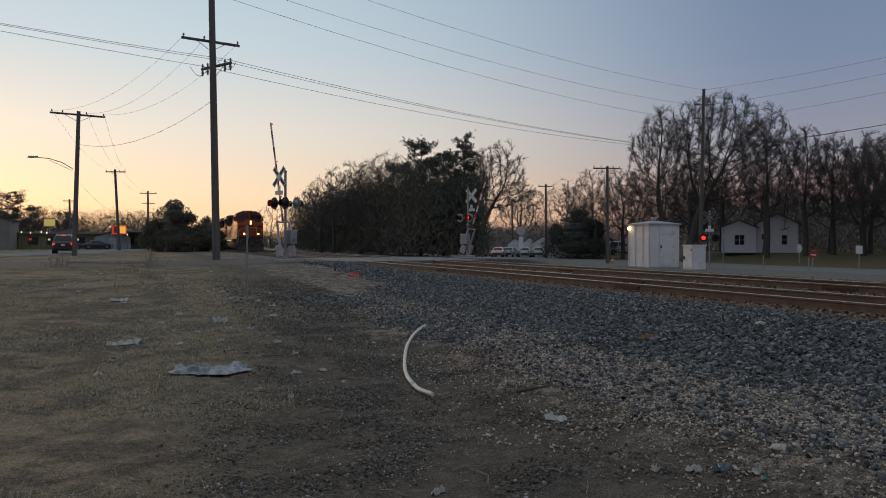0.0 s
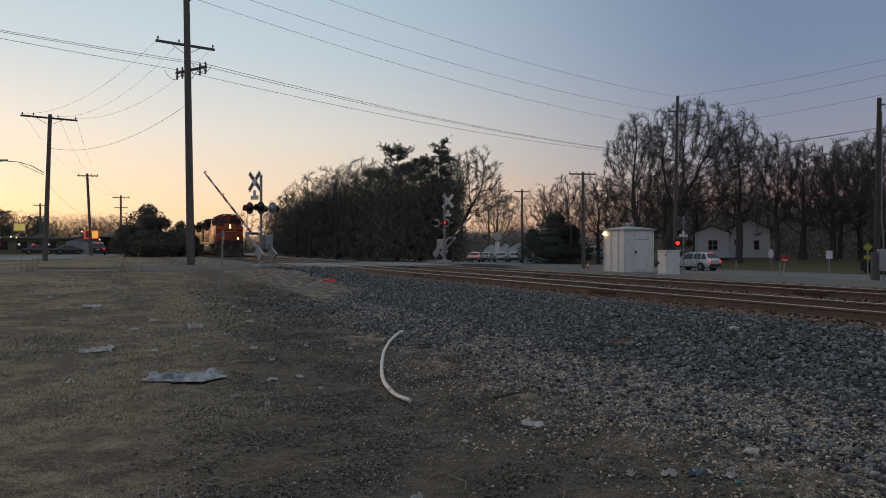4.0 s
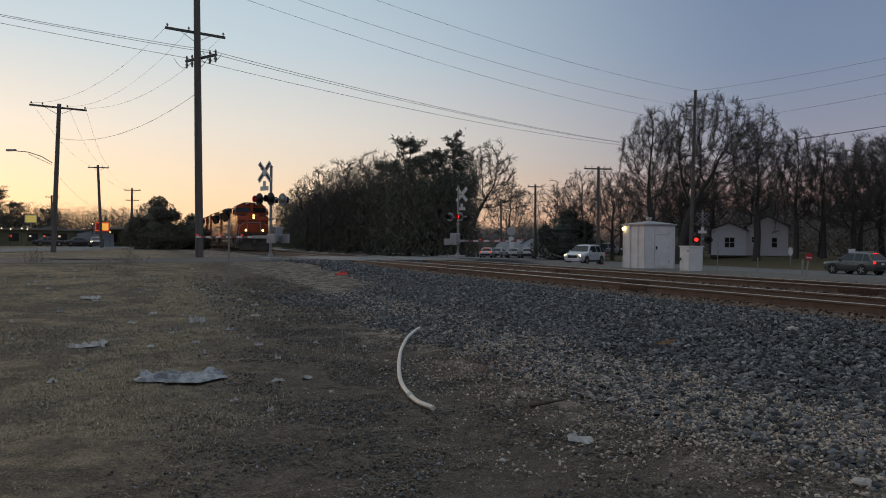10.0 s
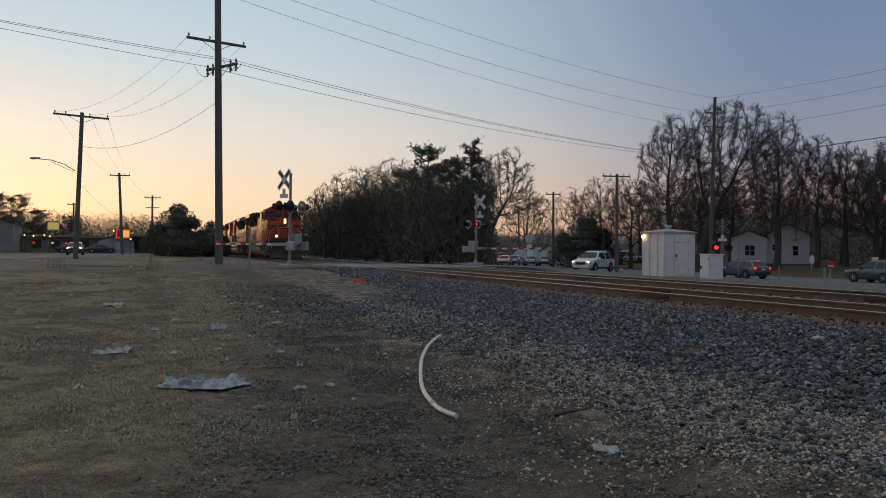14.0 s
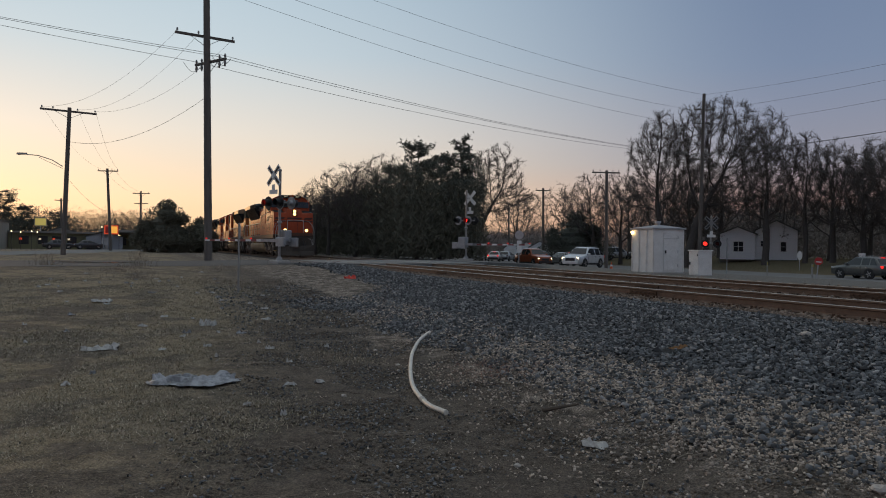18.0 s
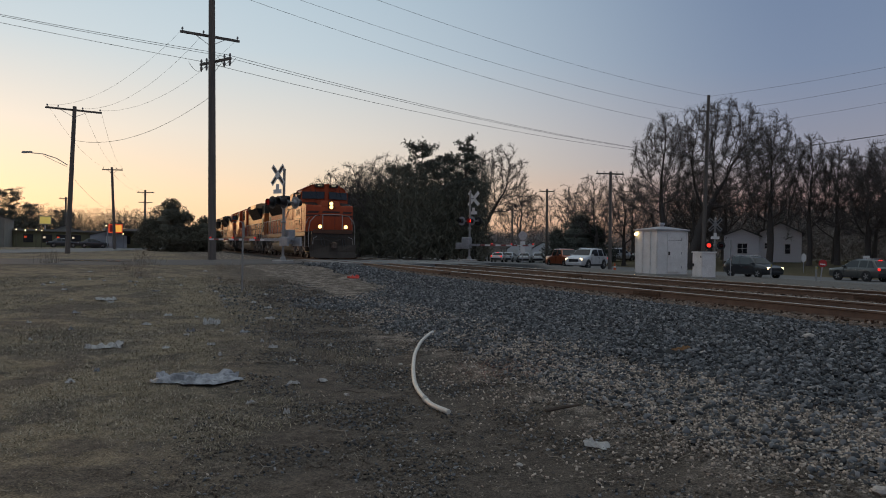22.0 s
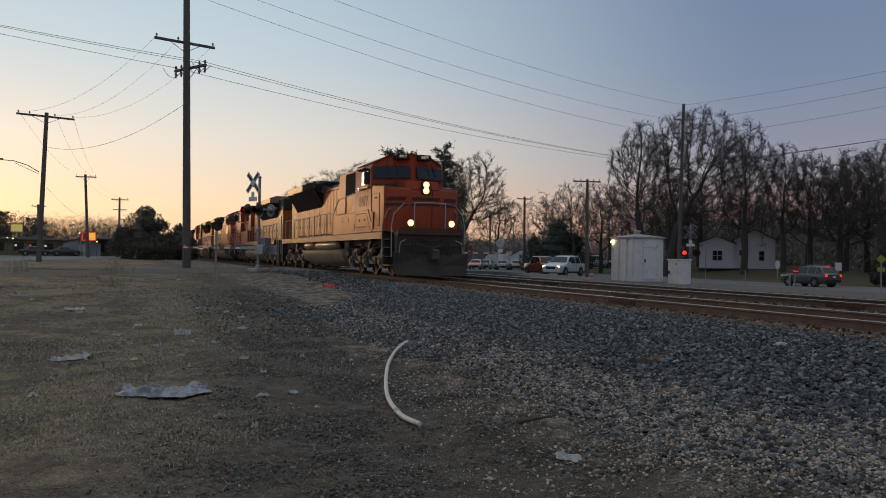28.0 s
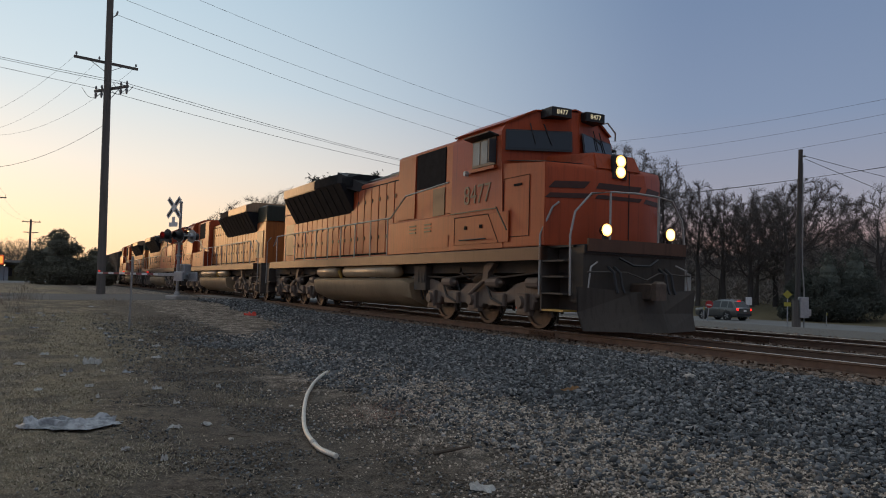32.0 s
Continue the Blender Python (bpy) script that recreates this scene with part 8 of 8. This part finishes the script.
def grass():
    rng = random.Random(77)
    b = Build()
    n = 0
    while n < 210000:
        s, o = rng.uniform(-9, 17), rng.uniform(6.6, 21)
        p = tr(s, o)
        dist = math.hypot(p.x, p.y)
        if dist < 3.2 or rng.random() > min(1.0, 7.0 / dist):
            continue
        e = 8.0 + 0.2 * min(12, max(0, s))
        patch = noise.noise((p.x * 0.45, p.y * 0.45, 5.0)) + 0.5 * noise.noise((p.x * 1.9, p.y * 1.9, 9.0)) + 0.35 * min(0.8, max(-4.0, o - e))
        if rng.random() > smooth(-0.25, 0.35, patch):
            continue
        z = ground_z(p.x, p.y)
        L = rng.uniform(0.014, 0.055) * (1 + 0.6 * max(0, patch))
        a = rng.uniform(0, 6.283)
        t = rng.uniform(0.6, 1.5)
        d = Vector((math.cos(a) * math.sin(t), math.sin(a) * math.sin(t), math.cos(t))) * L
        w = Vector((-math.sin(a), math.cos(a), 0)) * rng.uniform(0.0015, 0.0035) * (1 + dist * 0.08)
        k = len(b.v)
        b.v += [(p.x - w.x, p.y - w.y, z), (p.x + w.x, p.y + w.y, z), (p.x + d.x, p.y + d.y, z + d.z)]
        b.f.append((k, k + 1, k + 2))
        b.mi.append(0)
        n += 1
    single("dry_grass", b.mesh("dry_grass", GRASS, fix=False), None, "short dry winter grass in patches", "grass", kind="stuff")
    b = Build()
    for i in range(30000):
        s, o = rng.uniform(1, 17), rng.uniform(5.8, 12.0)
        if blot(s, o, 0.8, 21.0) < rng.uniform(-0.4, 0.3):
            continue
        p = tr(s, o)
        L, a = rng.uniform(0.02, 0.03 + 0.10 * rng.random() ** 3), rng.uniform(0, 6.283)
        d = Vector((math.cos(a), math.sin(a), rng.uniform(-0.05, 0.25))) * L
        w = Vector((-math.sin(a), math.cos(a), 0)) * rng.uniform(0.0015, 0.004)
        z = ground_z(p.x, p.y) + rng.uniform(0.004, 0.02)
        k = len(b.v)
        b.v += [(p.x - w.x, p.y - w.y, z), (p.x + w.x, p.y + w.y, z), (p.x + d.x + w.x * 0.5, p.y + d.y + w.y * 0.5, z + d.z), (p.x + d.x - w.x * 0.5, p.y + d.y - w.y * 0.5, z + d.z)]
        b.f.append((k, k + 1, k + 2, k + 3))
        b.mi.append(0)
    single("straw", b.mesh("straw", STRAW, fix=False), None, "loose dry straw on dark soil", "straw", kind="stuff")
    b = Build()
    for cx, cy, h, m, sp in ((-16.2, 32.0, 0.85, 110, 0.55), (-12.2, 31.5, 0.95, 120, 0.6), (-9.5, 24.5, 0.4, 200, 0.9), (-6.8, 23.5, 0.35, 180, 0.9), (-3.2, 14.6, 0.2, 160, 0.5), (-1.6, 11.3, 0.18, 160, 0.5), (-8.4, 29.5, 0.4, 160, 0.9), (-11, 27, 0.4, 200, 1.0), (-5.0, 22.0, 0.35, 200, 0.9)):
        for i in range(m):
            a, q = rng.uniform(0, 6.283), abs(rng.gauss(0, sp))
            x, y = cx + q * math.cos(a), cy + q * math.sin(a)
            z = ground_z(x, y)
            L = h * rng.uniform(0.35, 1.0) * max(0.3, 1 - 0.4 * q / sp)
            d = Vector((rng.gauss(0, 0.5), rng.gauss(0, 0.5), 1)).normalized() * L
            m_ = Vector((x + d.x * 0.4, y + d.y * 0.4, z + d.z * 0.6))
            w = 0.005 if h > 0.5 else 0.004
            for p0, p1 in (((x, y, z), m_), (m_, m_ + d * 0.5), (m_, m_ + Vector((rng.gauss(0, 0.2), rng.gauss(0, 0.2), 0.15)) * L)):
                k = len(b.v)
                b.v += [(p0[0] - w, p0[1], p0[2]), (p0[0] + w, p0[1], p0[2]), tuple(p1)]
                b.f.append((k, k + 1, k + 2))
                b.mi.append(0)
    single("dead_weeds", b.mesh("dead_weeds", STRAW, fix=False), None, "thin brown dead weed clumps in the turf", "weeds", kind="stuff")


def red_stems():
    rng = random.Random(91)
    b = Build()
    for i in range(420):
        x, y = 0.75 + rng.gauss(0, 0.33), 9.9 + rng.gauss(0, 0.30)
        z = ground_z(x, y)
        a, L = rng.uniform(0, 6.28), rng.uniform(0.04, 0.12)
        d = Vector((math.cos(a), math.sin(a), rng.uniform(0.1, 0.6))).normalized() * L
        k = len(b.v)
        w = Vector((-math.sin(a), math.cos(a), 0)) * 0.004
        b.v += [(x - w.x, y - w.y, z + 0.01), (x + w.x, y + w.y, z + 0.01), (x + d.x, y + d.y, z + 0.01 + d.z)]
        b.f.append((k, k + 1, k + 2))
        b.mi.append(0)
    single("red_weeds", b.mesh("red_weeds", varied("red_brown_stems", (0.26, 0.12, 0.085), 0.6), fix=False), None, "low red-brown dead weeds beside the pipe", "weeds", kind="stuff")


grass()
red_stems()
WATER, _nt, _p = nodes("puddle_water", 0.06)
_p.inputs["Base Color"].default_value = (0.02, 0.02, 0.022, 1)
ob = Build()
ob.f.append(tuple(range(20)))
ob.v = [(-16.3 + 2.1 * math.cos(2 * math.pi * i / 20) * (1 + 0.12 * math.sin(i * 2.3)), 36.85 + 0.55 * math.sin(2 * math.pi * i / 20), 0.885) for i in range(20)]
ob.mi = [0]
single("puddle", ob.mesh("puddle", WATER), None, "shallow puddle reflecting the evening sky", "puddle", kind="structure")


# ---- motion ----
# way of the train's front along the track, by time
TRAIN = [(0, -75.0), (3, -72.3), (6, -67.6), (8, -64.0), (10, -60.1), (12, -56.2), (14, -51.9), (17, -44.3), (18, -41.8), (19, -39.1), (20, -36.3), (20.5, -34.76), (21.5, -31.7), (22.5, -28.5), (23.5, -25.2), (24.5, -21.86), (25.5, -18.5), (27.5, -11.3), (28.5, -7.64), (29.5, -3.95), (30.5, -0.2), (31.5, 3.66), (32, 5.63)]


def train_at(t):
    """Smooth way of the front, through the rows above."""
    ts = [r[0] for r in TRAIN]
    i = max(0, min(len(ts) - 2, sum(1 for q in ts if q <= t) - 1))
    p = [TRAIN[max(0, min(len(ts) - 1, i + k))] for k in (-1, 0, 1, 2)]
    (t1, s1), (t2, s2) = p[1], p[2]
    m1 = (p[2][1] - p[0][1]) / max(1e-6, p[2][0] - p[0][0])
    m2 = (p[3][1] - p[1][1]) / max(1e-6, p[3][0] - p[1][0])
    h = t2 - t1
    u = (t - t1) / h
    return (2 * u**3 - 3 * u**2 + 1) * s1 + (u**3 - 2 * u**2 + u) * h * m1 + (-2 * u**3 + 3 * u**2) * s2 + (u**3 - u**2) * h * m2


def gate_pose(base, turn, lift):
    return Matrix.Translation(base) @ Matrix.Rotation(turn, 4, "Z") @ Matrix.Rotation(-radians(lift), 4, "Y")


def motions():
    times = [i * 0.5 for i in range(65)]
    # lead, one backwards, two more, then freight cars
    gaps = [(LEAD, 0.0, False), (TRAIL, 0.0, True), (TRAIL2, 0.0, False), (TRAIL3, 0.0, True)]
    for k, (ob, _, back) in enumerate(gaps):
        off = -23.3 * k
        rows = []
        for t in times:
            s = train_at(t) + off
            rows.append((t, on_track(s - 22.35, turn=math.pi) if back else on_track(s)))
        walk(ob, rows)
    for k, ob in enumerate(CARS):
        walk(ob, [(t, on_track(train_at(t) - 23.3 * 4 - 16.4 * k)) for t in times])
    fine = [i * 0.2 for i in range(161)]
    s0 = train_at(0)
    for wheels, sign in ((LEAD_WHEELS, 1), (TRAIL_WHEELS, -1)):
        for w in wheels:
            home = w.matrix_basis.copy()
            walk(w, [(t, home @ Matrix.Rotation(sign * (train_at(t) - s0) / 0.533, 4, "Y")) for t in fine])
    # gates come down in the first ten seconds
    near_turn, far_turn = math.atan2(0.627, -0.781), math.atan2(-0.627, 0.781)
    for arm, base, turn, rows in ((near_arm, MAST_N + Vector((0, 0, 1.05)), near_turn, NEAR_LIFT), (far_arm, MAST_F + Vector((0, 0, 1.05)), far_turn, FAR_LIFT)):
        walk(arm, [(t, gate_pose(base, turn, a)) for t, a in rows])
    for ob, rows in ((WHITE_SUV, WHITE_WAY), (SILVER_SUV, SILVER_WAY), (GREY_CAR, GREY_WAY), (DARK_CAR, DARK_WAY), (PICKUP, PICKUP_WAY), (HIGHWAY_SUV, HIGHWAY_WAY), (ONCOMING, ONCOMING_WAY)):
        walk(ob, [(t, car_pose(s, o, a)) for t, s, o, a in rows])


def car_pose(s, o, heading):
    p = tr(s, o)
    return Matrix.Translation((p.x, p.y, ground_z(p.x, p.y) + 0.03)) @ Matrix.Rotation(radians(heading), 4, "Z")


NEAR_LIFT = [(0, 79), (1, 69), (2, 58.5), (3, 50), (4, 40), (5.5, 26.7), (7, 18), (8, 10.5), (9, 1.5), (9.6, 0), (10, 0), (32, 0)]
FAR_LIFT = [(0, 70), (1, 64), (2, 57), (3, 50), (4, 42), (5, 34), (6, 26), (7, 18), (8, 11), (9, 5), (10, 0), (11, 0), (32, 0)]
# along, across the track, heading in degrees
AWAY = 110.6
WHITE_WAY = [(0, -19.3, -38.6, AWAY), (1, -24.5, -38.6, AWAY), (2, -29.6, -38.7, AWAY), (3, -34.7, -38.9, AWAY), (3.5, -37.2, -38.9, 113), (4.5, -41.7, -38.2, 135), (5.5, -43.6, -35.8, 172), (6.5, -44.0, -32.6, 208), (7.5, -43.2, -30.2, 228), (8.5, -41.8, -28.0, 232), (9.5, -40.95, -26.3, 232), (10.5, -40.3, -25.1, 232), (11.5, -39.6, -24.1, 232), (12.5, -39.5, -24.0, 232), (20, -39.5, -24.0, 232), (32, -39.5, -24.0, 232)]
SILVER_WAY = [(0, 23, -38.4, AWAY), (3, -5.3, -38.4, AWAY), (4.5, -16.8, -38.4, AWAY), (5.5, -21.3, -38.4, AWAY), (6, -22.2, -38.4, AWAY), (7, -23.2, -38.4, AWAY), (9, -24.0, -38.4, AWAY), (17, -24.3, -38.4, AWAY), (20, -24.5, -38.4, AWAY), (22, -24.9, -38.4, AWAY), (25, -26.0, -38.4, AWAY), (28, -27.0, -38.4, AWAY), (32, -27.0, -38.4, AWAY)]
GREY_WAY = [(0, 95, -34.4, AWAY), (9, 22, -34.4, AWAY), (12, -11, -34.4, AWAY), (13, -22.7, -34.4, AWAY), (14, -33.5, -34.4, AWAY), (15, -43, -34.4, AWAY), (16.5, -53, -34.6, AWAY), (18, -62, -34.8, AWAY), (20, -76, -35, AWAY), (24, -104, -35, AWAY), (32, -140, -35, AWAY)]
BACK = AWAY + 180
DARK_WAY = [(0, -150, -37, BACK), (14, -92, -36, BACK), (18, -68, -35.2, BACK), (20.5, -52.6, -34.6, BACK), (21.5, -38.3, -34.6, BACK), (22, -31.65, -34.6, BACK), (22.5, -25.4, -34.6, BACK), (23, -19.2, -34.6, BACK), (25, 5, -34.6, BACK), (32, 80, -34.6, BACK)]
PICKUP_WAY = [(0, -150, -55, 300), (10, -125, -48.5, 300), (14, -98, -42, 299), (16.5, -73, -34.5, 297), (17.5, -62, -30.2, 293), (18.5, -54, -27.8, 289), (20, -49.4, -27.0, 286), (22, -48.3, -27.0, 285), (24, -48.2, -27.0, 285), (32, -48.2, -27.0, 285)]
HIGHWAY_WAY = [(0, -61.5, 18.6, 112), (1, -70.5, 17.6, 112), (3, -88, 15.6, 112), (8, -132, 9.5, 112), (16, -210, 0.5, 112), (32, -290, -8, 112)]
ONCOMING_WAY = [(0, -165, 9.5, -68), (6, -128, 13.5, -68), (12, -95, 18.0, -68), (18, -50, 26.5, -60), (24, 10, 46, -50), (32, 55, 63, -50)]
motions()
